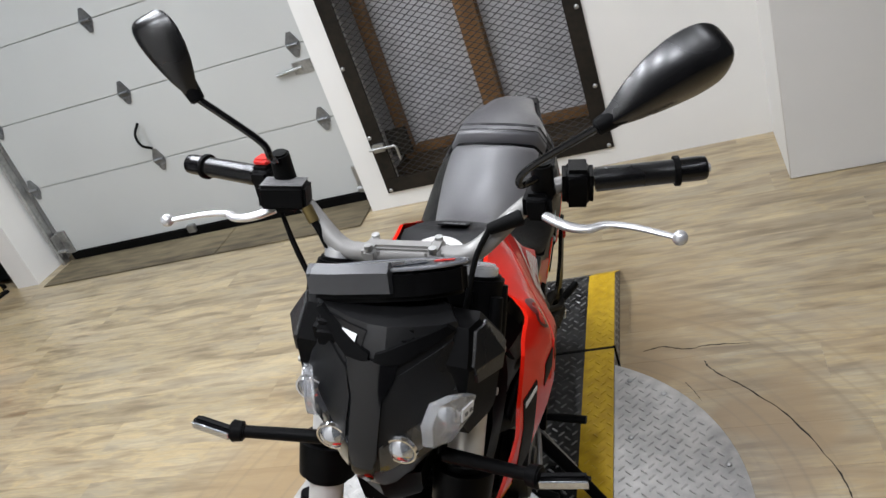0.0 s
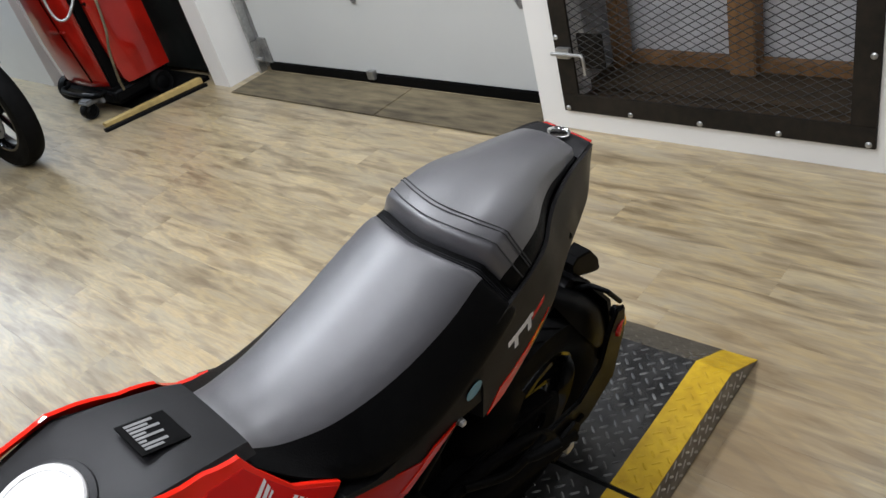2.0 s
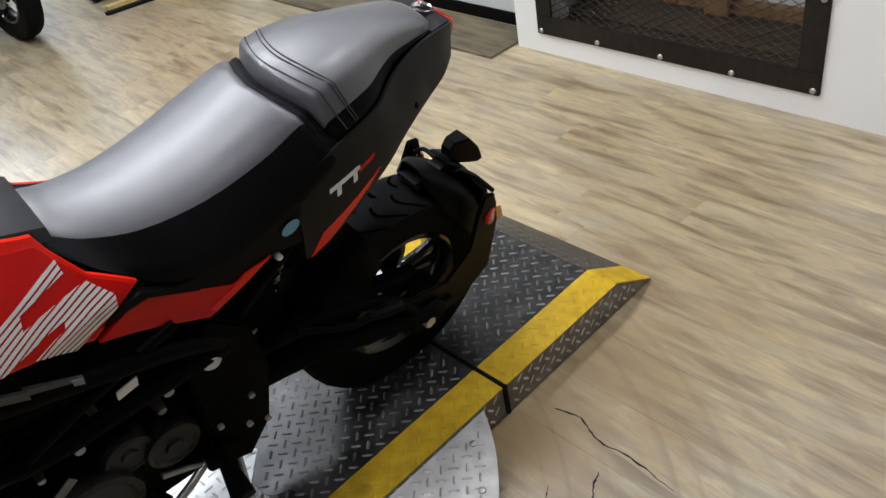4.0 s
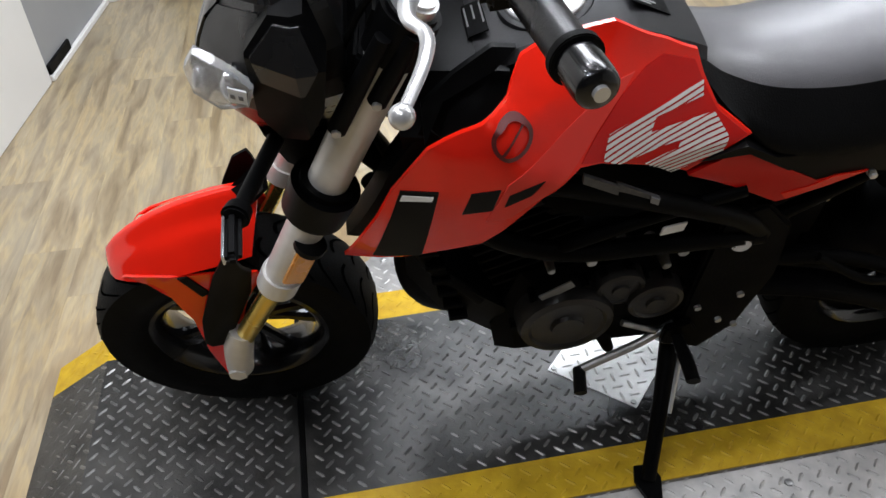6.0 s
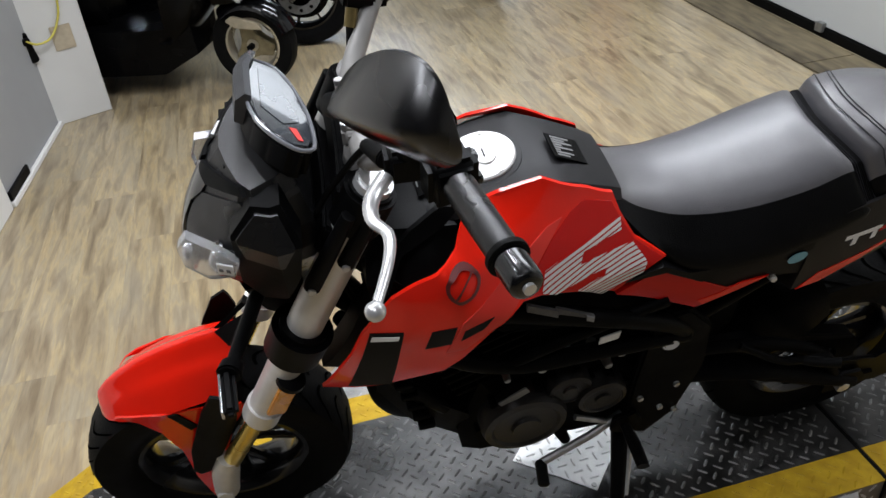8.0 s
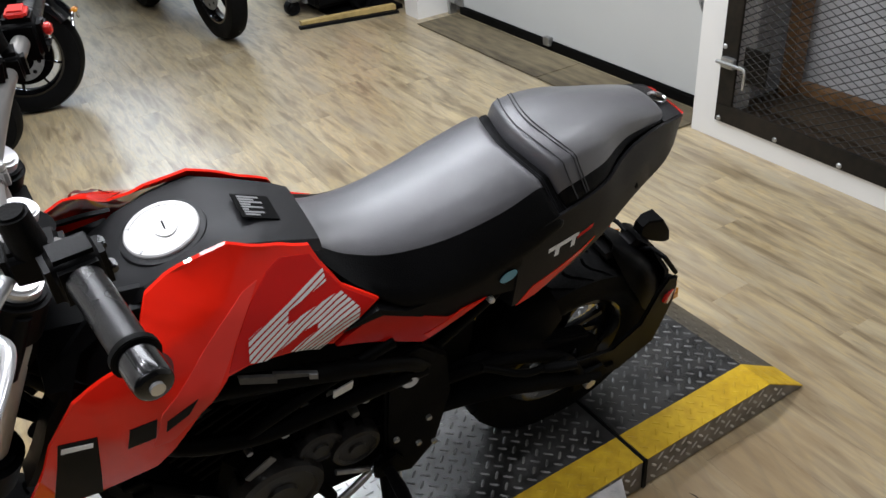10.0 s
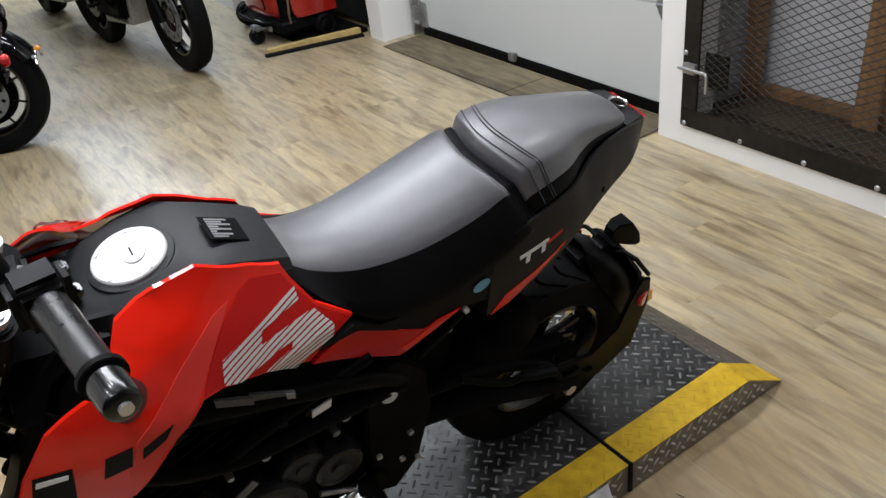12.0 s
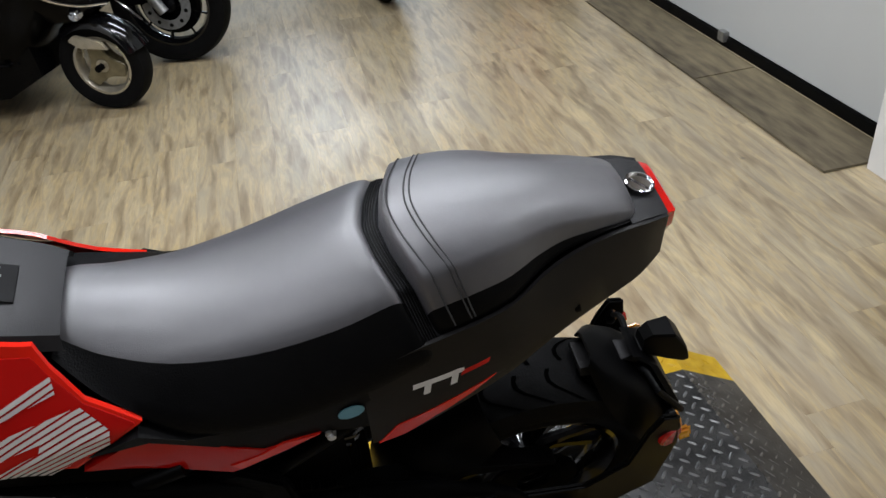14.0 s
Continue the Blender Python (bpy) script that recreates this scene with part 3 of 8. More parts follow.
# ---- barred gate and the lift shaft behind it ----
def expanded_metal(u0, u1, z0, z1, du=0.0255, dz=0.0138, w=0.0019):
    verts, faces = [], []

    def strip(p, q):
        d = Vector((q[0] - p[0], 0, q[1] - p[1])).normalized()
        n = Vector((-d.z, 0, d.x)) * w
        k = len(verts)
        for s, yy in ((1, -0.002), (-1, 0.0025)):
            verts.extend([(p[0] + s * n.x, yy, p[1] + s * n.z), (q[0] + s * n.x, yy, q[1] + s * n.z)])
        for s, yy in ((1, 0.0015), (-1, 0.006)):
            verts.extend([(p[0] + s * n.x, yy, p[1] + s * n.z), (q[0] + s * n.x, yy, q[1] + s * n.z)])
        faces.extend([(k, k + 1, k + 3, k + 2), (k + 4, k + 6, k + 7, k + 5), (k, k + 4, k + 5, k + 1), (k + 2, k + 3, k + 7, k + 6)])

    cols, rows = int((u1 - u0) / du), int((z1 - z0) / dz)
    for i in range(cols):
        for j in range(rows):
            u, z = u0 + i * du, z0 + j * dz
            if (i + j) % 2 == 0:
                strip((u, z), (u + du, z + dz))
            else:
                strip((u, z + dz), (u + du, z))
    me = bpy.data.meshes.new("expanded_metal")
    me.from_pydata(verts, [], faces)
    me.materials.append(MESH_STEEL)
    return me


def mesh_gate():
    g = thing("mesh_gate", ROOM @ Matrix.Translation((0, V0 - 0.012, 0)), "black angle-steel gate filled with expanded metal", "gate")
    u0, u1, z0, z1, t = -0.878, 0.234, 0.084, 2.1, 0.074
    for name, lo, hi in (("bottom_rail", (u0, 0, z0), (u1, 0.012, z0 + t)), ("top_rail", (u0, 0, z1 - t), (u1, 0.012, z1)),
                         ("stile", (u0, 0, z0 + t), (u0 + t, 0.012, z1 - t)), ("stile", (u1 - t, 0, z0 + t), (u1, 0.012, z1 - t))):
        part(name, box(lo, hi, 0.002), FRAME_STEEL, g, "black rusty angle-steel bar")
    me = expanded_metal(u0 + t * 0.6, u1 - t * 0.6, z0 + t * 0.6, z1 - t * 0.6)
    ob = new("mesh_panel", me)
    ob.parent = g
    ob.location = (0, 0.016, 0)
    tagged(ob, "dark expanded-metal infill")
    spots = [(u0 + 0.02 + k * (u1 - u0 - 0.04) / 4, z0 + 0.014) for k in range(5)] + [(u, z0 + 0.3 + k * 0.35) for u in (u0 + 0.012, u1 - 0.02) for k in range(5)]
    for u, z in spots:
        bm = lathe([(-0.006, 0.0045), (-0.0035, 0.009), (0.0, 0.0105)], 10, "y", centre=(u, 0, z))
        part("bolt", bm, STEEL, g, "galvanised bolt head")
    for zz in (0.33, 1.12):
        bm = box((u0 + 0.015, -0.022, zz - 0.02), (u0 + 0.075, 0.0, zz + 0.02), 0.003)
        rod((u0 + 0.0, -0.025, zz), (u0 + 0.13, -0.025, zz), 0.007, seg=10, bm=bm)
        tube([(u0 + 0.12, -0.025, zz), (u0 + 0.135, -0.026, zz - 0.01), (u0 + 0.137, -0.027, zz - 0.075)], 0.006, 10, 4, bm)
        part("slide_bolt", bm, STEEL, g, "galvanised slide bolt")
    part("lock_plate", box((u0 + 0.085, 0.023, 0.257), (u0 + 0.195, 0.03, 0.394), 0.003), FRAME_STEEL, g, "black steel lock plate")


mesh_gate()
joined("lift_shaft", [((-0.95, 2.72, 0), (0.35, 2.77, 2.5)), ((-0.95, 2.44, 0), (-0.90, 2.72, 2.5)), ((0.30, 2.44, 0), (0.35, 2.72, 2.5)), ((-0.95, 2.44, 2.45), (0.35, 2.72, 2.5))], GREY_PANEL, "grey panelled shaft behind the gate")
joined("shaft_floor", [((-0.868, V0 + 0.021, 0.0), (0.23, 2.44, 0.088)), ((-0.90, 2.44, 0.0), (0.30, 2.72, 0.10))], DARK_WOOD, "worn brown timber floor behind the gate", "floor")
for pu, pv, pw in ((-0.862, 2.60, 0.05), (-0.380, 2.62, 0.098), (0.235, 2.46, 0.05)):
    ob = link("timber_post", box((pu, pv, 0.10), (pu + pw, pv + 0.08, 2.45), 0.004), TIMBER)
    ob.matrix_world = ROOM
    tagged(ob, "brown stained timber post behind the gate", "post", "posts behind the gate")
ob = link("timber_rail", box((-0.81, 2.66, 0.10), (0.235, 2.71, 0.145), 0.004), TIMBER)
ob.matrix_world = ROOM
tagged(ob, "brown stained timber rail on the shaft floor", "rail")

# housings of the assumed ceiling lamps, all out of view
for lu, lv, watts, length, wide, spread in UNSEEN_LAMPS:
    c = thing("ceiling_lamp", ROOM @ Matrix.Translation((lu, lv, CEIL)), "long white batten lamp, assumed on the unseen ceiling", "ceiling lamp", "ceiling lamps")
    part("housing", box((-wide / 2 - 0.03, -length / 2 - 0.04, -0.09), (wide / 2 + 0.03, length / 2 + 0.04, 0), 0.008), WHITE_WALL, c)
for lu, lv, watts in UNSEEN_SPOTS:
    c = thing("downlight", ROOM @ Matrix.Translation((lu, lv, CEIL)), "small round white downlight, added on the unseen ceiling", "ceiling lamp", "downlights over the motorcycle")
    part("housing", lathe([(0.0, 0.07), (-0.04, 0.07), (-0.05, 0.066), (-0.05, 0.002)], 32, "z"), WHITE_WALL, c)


# ---- display turntable platform ----
PLAT = Matrix.Translation((-0.0165, 0.215, 0)) @ pose(0, 0, 0, 0, 0, -3.7)
DECK, HALF, STRIP, Y0, Y1, YE = 0.088, 0.303, 0.087, -0.605, 0.605, 1.153
KINK = 0.145


def lug_mesh(spots, length=0.0242, width=0.0064, height=0.0019):
    """Raised lens-shaped lugs at (x, y, z, turn, slope)."""
    verts, faces = [], []
    for x, y, z, turn, slope in spots:
        c, s = math.cos(turn), math.sin(turn)
        k = len(verts)
        for a, b, h in ((-length / 2, 0, 0), (-length / 3.4, -width / 2, 0), (length / 3.4, -width / 2, 0), (length / 2, 0, 0), (length / 3.4, width / 2, 0), (-length / 3.4, width / 2, 0), (-length / 3.2, 0, height), (length / 3.2, 0, height)):
            px, py = a * c - b * s, a * s + b * c
            verts.append((x + px, y + py, z + h + slope * py))
        faces += [(k, k + 1, k + 6), (k + 1, k + 2, k + 7, k + 6), (k + 2, k + 3, k + 7), (k + 3, k + 4, k + 7), (k + 4, k + 5, k + 6, k + 7), (k + 5, k, k + 6)]
    me = bpy.data.meshes.new("lugs")
    me.from_pydata(verts, [], faces)
    for p in me.polygons:
        p.use_smooth = False
    return me


def lug_part(spots, material, parent, label):
    me = lug_mesh(spots)
    me.materials.append(material)
    ob = new("tread_relief", me)
    ob.parent = parent
    return tagged(ob, label, kind="stuff")


def tread(x0, x1, y0, y1, pitch=0.0258):
    """Places and turns of the lugs in a rectangle: a square lattice on the slant, each lug pointing at its neighbour's middle."""
    h = pitch / math.sqrt(2)
    out = []
    for i in range(int((x1 - x0) / h) + 1):
        for j in range(int((y1 - y0) / h) + 1):
            if (i + j) % 2 == 0:
                a, b = (i + j) // 2, (i - j) // 2
                out.append((x0 + i * h, y0 + j * h, radians(45 if (a + b) % 2 else 135)))
    return out


def lug_grid(x0, x1, y0, y1, z, test=None):
    return [(x, y, z, turn, 0.0) for x, y, turn in tread(x0, x1, y0, y1) if test is None or test(x, y)]


def deck_height(y):
    far = abs(y)
    return DECK if far < YE - KINK else DECK * max(0.06, (YE - far) / KINK)


def turntable():
    t = thing("turntable", PLAT, "round aluminium tread-plate turntable under the deck", "turntable")
    part("disc", lathe([(0.0, 0.612), (0.066, 0.612), (0.071, 0.617), (0.075, 0.617), (0.076, 0.615)], 96, "z"), ALU, t)
    lug_part(lug_grid(-0.61, 0.61, -0.61, 0.61, 0.076, lambda x, y: math.hypot(x, y) < 0.60 and abs(x) > HALF + 0.012), ALU, t, "raised aluminium tread lugs")
    for k in range(12):
        a = radians(30 * k + 12)
        if abs(0.585 * math.cos(a)) > HALF + 0.02:
            part("screw", lathe([(0.076, 0.008), (0.079, 0.0075), (0.080, 0.005)], 10, "z", centre=(0.585 * math.cos(a), 0.585 * math.sin(a), 0)), STEEL, t)
    for x, y in ((0.345, 0.24), (0.345, -0.22), (0.345, 0.46), (0.42, 0.02)):
        part("screw", lathe([(0.076, 0.008), (0.079, 0.0075), (0.080, 0.005)], 10, "z", centre=(x, y, 0)), STEEL, t)


def deck_piece(name, y0, y1, label):
    t = thing(name, PLAT, label, "platform", "display platform pieces")
    g = 0.006
    stations = sorted({y0 + g, y1 - g} | {s for s in (YE - KINK, -(YE - KINK)) if y0 < s < y1})
    side = [(y, deck_height(y)) for y in stations]
    outline = [(stations[0], 0.004)] + side + [(stations[-1], 0.004)]
    if abs(stations[0]) > 1:
        outline = outline[1:]
        outline[0] = (stations[0], 0.004)
    part("body", prism(outline, 2 * HALF - 0.002, Matrix.Translation((-HALF + 0.001, 0, -0.0006)) @ SIDE, 0.0), ALU_DARKER, t, "darker bare aluminium tread-plate body", smooth=False)
    inner = HALF - STRIP

    def sheet(x0, x1, up=0.0):
        bm = bmesh.new()
        rows = [[bm.verts.new((x, y, deck_height(y) + up + e)) for x, e in ((x0, -0.003), (x0, 0), (x1, 0), (x1, -0.003))] for y in stations]
        for a, b in zip(rows, rows[1:]):
            for k in range(3):
                bm.faces.new((a[k], a[k + 1], b[k + 1], b[k]))
        for r in (rows[0], rows[-1]):
            bm.faces.new(r)
        return bm

    part("deck_sheet", sheet(-inner, inner, 0.001), DECK_BLACK, t, "worn black painted tread plate", smooth=False)
    for s in (-1, 1):
        part("edge_stripe", sheet(*sorted((s * inner, s * HALF)), 0.001), DECK_YELLOW, t, "worn yellow painted edge stripe", smooth=False)
    zz = lambda x, y: deck_height(y) + 0.001
    ok = lambda x, y: y0 + 0.015 < y < y1 - 0.015
    sl = lambda y: 0.0
    flat_end = YE - KINK
    for material, test in ((LUG_BLACK, lambda x, y: abs(x) < inner - 0.008), (DECK_YELLOW, lambda x, y: inner + 0.008 < abs(x) < HALF - 0.008)):
        spots = []
        for x, y, turn in tread(-HALF + 0.012, HALF, -YE + 0.012, YE):
            cover = abs(x - 0.005) + abs(y - 0.03) < 0.15 and abs(y0) < 0.62 and abs(y1) < 0.62
            if ok(x, y) and test(x, y) and not cover:
                slope = 0.0 if abs(y) < flat_end else -math.copysign(DECK / KINK, y)
                spots.append((x, y, zz(x, y), turn, slope))
        lug_part(spots, material, t, "rubbed raised tread lugs")
    for s in (-1, 1):
        spots = []
        for y, z, turn in tread(y0 + 0.03, y1 - 0.03, 0.018, 0.078):
            if z < deck_height(y) - 0.012:
                spots.append((y, z, 0, turn, 0.0))
        me = lug_mesh(spots)
        me.transform(Matrix.Translation((s * (HALF - 0.001), 0, 0)) @ SIDE @ Matrix.Diagonal((1, 1, s, 1)))
        me.materials.append(ALU)
        ob = new("tread_relief", me)
        ob.parent = t
        tagged(ob, "bare aluminium tread lugs", kind="stuff")
    return t


turntable()
deck_piece("platform_deck", Y0, Y1, "flat black and yellow tread-plate display deck")
deck_piece("platform_ramp", Y1, YE, "black and yellow tread-plate end ramp")
deck_piece("platform_ramp", -YE, Y0, "black and yellow tread-plate end ramp")

# Strips added in black so the gaps between the pieces read dark.
for jy in (Y0, Y1):
    joint = thing("gap_dark_strip", PLAT @ Matrix.Translation((0, jy, 0)), "black strip added to darken the gap between the platform pieces", "joint strip", "platform joints")
    bm = box((-HALF + 0.001, -0.0055, 0.004), (HALF - 0.001, 0.0055, DECK - 0.001), 0.001, 1)
    part("strip", box((HALF - 0.004, -0.0058, 0.004), (HALF + 0.004, 0.0058, DECK + 0.003), 0.0015, 1, bm), RUBBER, joint)

cover = thing("cover_plate", PLAT @ Matrix.Translation((0.005, 0.03, DECK + 0.001)) @ pose(0, 0, 0, 0, 0, 47), "bright bare aluminium tread-plate square on the black deck", "plate")
part("plate", box((-0.096, -0.096, 0), (0.096, 0.096, 0.0025), 0.001), ALU_BRIGHT, cover)
lug_part(lug_grid(-0.084, 0.086, -0.084, 0.086, 0.0025), ALU_BRIGHT, cover, "raised lugs")
for sx in (-1, 1):
    for sy in (-1, 1):
        part("screw", lathe([(0.0025, 0.006), (0.005, 0.005)], 10, "z", centre=(sx * 0.086, sy * 0.086, 0)), STEEL, cover)


# cracks and worn patch in the floor by the platform
def crack(points, width):
    rng = random.Random(5)
    path = smooth_path([(x, y, 0.0) for x, y in points], 9)
    bm = bmesh.new()
    rows = []
    for i, p in enumerate(path):
        d = (path[min(i + 1, len(path) - 1)] - path[max(i - 1, 0)]).normalized()
        n = Vector((-d.y, d.x, 0))
        w = width * (0.35 + 0.9 * rng.random()) * min(1, 0.25 + min(i, len(path) - 1 - i) * 0.25)
        j = n * rng.uniform(-1, 1) * width * 0.8
        rows.append([bm.verts.new(p + j + n * w * s + Vector((0, 0, h))) for s, h in ((-1, 0.0004), (0, 0.0012), (1, 0.0004))])
    for a, b in zip(rows, rows[1:]):
        for k in range(2):
            bm.faces.new((a[k], a[k + 1], b[k + 1], b[k]))
    return bm


for pts in ([(0.40, 0.865), (0.46, 0.875), (0.52, 0.845), (0.60, 0.845), (0.705, 0.822)], [(0.565, 0.78), (0.585, 0.73), (0.66, 0.63), (0.74, 0.50), (0.80, 0.30), (0.80, 0.18)], [(0.50, 0.70), (0.52, 0.66), (0.535, 0.61)]):
    tagged(link("floor_crack", crack(pts, 0.0010 if len(pts) == 3 else 0.0022), CRACK), "dark crack in the plank floor", "crack", "floor cracks", "structure")


# ---- the motorcycle: x to its left, y to its rear, z up, rear wheel's contact at the origin ----
BIKE = Matrix.Translation((0.0206, 0.747, DECK)) @ pose(0, 0, 0, 0, 0, -5.5) @ pose(0, 0, 0, 0, 14.0, 0) @ Matrix.Translation((0, -0.75, 0)) @ pose(0, 0, 0, 0, 0, -0.8) @ Matrix.Translation((0, 0.75, 0))
bike = thing("motorcycle", BIKE, "small red and black naked motorcycle leaning on its side stand", "motorcycle")
RA, FA = Vector((0, 0, 0.242)), Vector((0, -1.204, 0.241))
HEAD, RAKE = Vector((0, -0.885, 0.95)), Vector((0, 0.399, 0.917))
FORK_ROLL = Matrix.Translation(HEAD) @ Matrix.Rotation(radians(3.4), 4, "Y") @ Matrix.Translation(-HEAD)
ST = Matrix.Translation(HEAD) @ Matrix.Rotation(radians(-3.5), 4, RAKE) @ Matrix.Translation(-HEAD)

STATIONS = [(-1.02, [(0.54, 0.1), (0.62, 0.125), (0.7, 0.13)]),
            (-0.95, [(0.56, 0.135), (0.64, 0.158), (0.72, 0.163), (0.8, 0.148)]),
            (-0.87, [(0.58, 0.17), (0.68, 0.182), (0.76, 0.184), (0.82, 0.17), (0.86, 0.13)]),
            (-0.8, [(0.6, 0.194), (0.72, 0.2), (0.79, 0.199), (0.845, 0.177), (0.862, 0.130), (0.875, 0.1), (0.885, 0.085)]),
            (-0.74, [(0.6, 0.188), (0.72, 0.197), (0.78, 0.195), (0.85, 0.14), (0.89, 0.085)]),
            (-0.67, [(0.62, 0.165), (0.72, 0.172), (0.77, 0.168), (0.84, 0.127), (0.9, 0.082)]),
            (-0.6, [(0.64, 0.13), (0.7, 0.146), (0.75, 0.149), (0.81, 0.121), (0.87, 0.079)]),
            (-0.54, [(0.64, 0.13), (0.7, 0.14), (0.75, 0.135), (0.8, 0.105), (0.85, 0.072)]),
            (-0.47, [(0.62, 0.135), (0.7, 0.135), (0.75, 0.125), (0.8, 0.09)]),
            (-0.4, [(0.6, 0.138), (0.68, 0.14), (0.74, 0.13)]),
            (-0.28, [(0.6, 0.14), (0.72, 0.14)])]


def tank_side(y, z):
    """How far the side of the tank and its shrouds stands out at a height."""
    v = [np.interp(z, [p[0] for p in s], [p[1] for p in s]) for _, s in STATIONS]
    return float(np.interp(y, [s[0] for s in STATIONS], v))


BAR_ROLL = Matrix.Translation((0, -0.887, 0.99)) @ Matrix.Rotation(radians(-1.9), 4, "Y") @ Matrix.Translation((0, 0.887, -0.99))

MASK_ROLL = Matrix.Translation((0.010, -1.05, 0.88)) @ Matrix.Rotation(radians(5.0), 4, "Y") @ Matrix.Translation((0, 1.05, -0.88))


def bp(name, bm, material, parent=None, label="", steer=False, **k):
    if steer:
        bm.transform({"fork": FORK_ROLL @ ST, "bar": ST @ BAR_ROLL, "mask": ST @ MASK_ROLL}.get(steer, ST))
    return part(name, bm, material, parent or bike, label, **k)


# wheels
def wheel(centre, radius, width, rim_r, steer, disc_side, prefix):
    w, c = width / 2, centre
    prof = [(-w * 0.72, rim_r), (-w * 0.95, rim_r + 0.018), (-w, rim_r + (radius - rim_r) * 0.5), (-w * 0.93, radius * 0.94), (-w * 0.72, radius * 0.975), (-w * 0.4, radius * 0.995), (0, radius),
            (w * 0.4, radius * 0.995), (w * 0.72, radius * 0.975), (w * 0.93, radius * 0.94), (w, rim_r + (radius - rim_r) * 0.5), (w * 0.95, rim_r + 0.018), (w * 0.72, rim_r)]
    ty = bp(prefix + "_tyre", lathe(prof, 72, "x", True, centre=c), TYRE, label="black rubber tyre with siped tread", steer=steer)
    # tread sipes, thin dark grooves that sweep from the crown to the shoulder
    rows = bmesh.new()
    for k in range(30):
        for s in (-1, 1):
            a0 = 2 * math.pi * (k + (0.5 if s > 0 else 0)) / 30
            pts = []
            for i in range(6):
                f = i / 5
                x = s * w * (0.10 + 0.80 * f)
                r = np.interp(abs(x) / w, [0, 0.4, 0.72, 0.93], [radius, radius * 0.995, radius * 0.975, radius * 0.94]) + 0.0012
                a = a0 + 0.20 * f - 0.10 * math.sin(f * 3.1)
                pts.append((c[0] + x, c[1] + r * math.sin(a), c[2] + r * math.cos(a), a))
            quad = []
            for x, y, z, a in pts:
                t = Vector((0, math.cos(a), -math.sin(a))) * 0.0034
                quad.append([rows.verts.new(Vector((x, y, z)) + t), rows.verts.new(Vector((x, y, z)) - t)])
            for p, q in zip(quad, quad[1:]):
                rows.faces.new((p[0], p[1], q[1], q[0]))
    tagged(bp("tread_groove", rows, GROOVE, ty, steer=steer), kind="stuff")
    rim = lathe([(-w * 0.74, rim_r + 0.004), (-w * 0.78, rim_r - 0.004), (-w * 0.70, rim_r - 0.012), (-w * 0.35, rim_r - 0.022), (w * 0.35, rim_r - 0.022), (w * 0.70, rim_r - 0.012), (w * 0.78, rim_r - 0.004), (w * 0.74, rim_r + 0.004)], 60, "x", True, centre=c)
    rm = bp(prefix + "_rim", rim, PLASTIC_GLOSS, label="gloss black cast rim", steer=steer)
    for k in range(5):
        a = 2 * math.pi * k / 5 + 0.3
        for d in (-0.10, 0.10):
            p = c + Vector((0, 0.028 * math.sin(a), 0.028 * math.cos(a)))
            q = c + Vector((0, (rim_r - 0.02) * math.sin(a + d * 2), (rim_r - 0.02) * math.cos(a + d * 2)))
            bp("spoke", tube([p, (p + q) / 2, q], [0.014, 0.010, 0.013], 8, 3), PLASTIC_GLOSS, rm, steer=steer)
    bp("hub", lathe([(-w * 0.8, 0.02), (-w * 0.75, 0.034), (w * 0.75, 0.034), (w * 0.8, 0.02)], 24, "x", centre=c), PLASTIC_GLOSS, rm, steer=steer)
    d = bmesh.new()
    x0 = disc_side * (w * 0.95)
    r0, r1 = 0.075, 0.108
    bm = lathe([(x0 - 0.002, r0), (x0 - 0.002, r1), (x0 + 0.002, r1), (x0 + 0.002, r0)], 48, "x", True, centre=c)
    bp("brake_disc", bm, POLISHED, rm, "drilled steel brake disc", steer=steer)


wheel(FA, 0.242, 0.124, 0.152, "fork", -1, "front")
wheel(RA, 0.243, 0.128, 0.152, False, -1, "rear")

# front fender
def fender_section(ang, rad, half, drop, ridge):
    """A section across the fender at an angle before the wheel's top: a narrow raised spine, hollow shoulders and rounded flanks."""
    a = radians(ang)
    out = []
    for i in range(33):
        f = -1 + 2 * i / 32
        g = abs(f)
        soft = math.sqrt(g * g + 0.0036) - 0.06
        r = rad - drop * soft ** 1.25 - ridge * math.sin(min(1.0, g / 0.62) * math.pi) ** 2 * 0.5
        out.append(Vector((half * f, FA.y - r * math.sin(a), FA.z + r * math.cos(a))))
    return out


def sheet_of(sections, thick):
    bm = loft(sections, cap=False, closed=False)
    bmesh.ops.recalc_face_normals(bm, faces=bm.faces)
    bmesh.ops.solidify(bm, geom=bm.faces[:], thickness=thick)
    return bm


FENDER = [(41.5, 0.260, 0.010, 0.004, 0.0), (40, 0.268, 0.030, 0.014, 0.0), (36.5, 0.279, 0.047, 0.028, 0.002), (31, 0.287, 0.059, 0.044, 0.004), (24, 0.296, 0.069, 0.058, 0.006), (16, 0.307, 0.075, 0.068, 0.008), (7, 0.320, 0.079, 0.076, 0.010), (-2, 0.336, 0.079, 0.082, 0.012), (-9, 0.351, 0.076, 0.088, 0.014), (-15, 0.366, 0.070, 0.092, 0.016)]
secs = [fender_section(*q) for q in FENDER]
fender = bp("front_fender", sheet_of(secs, 0.003), RED, label="glossy red front fender with a pointed beak", steer="fork")
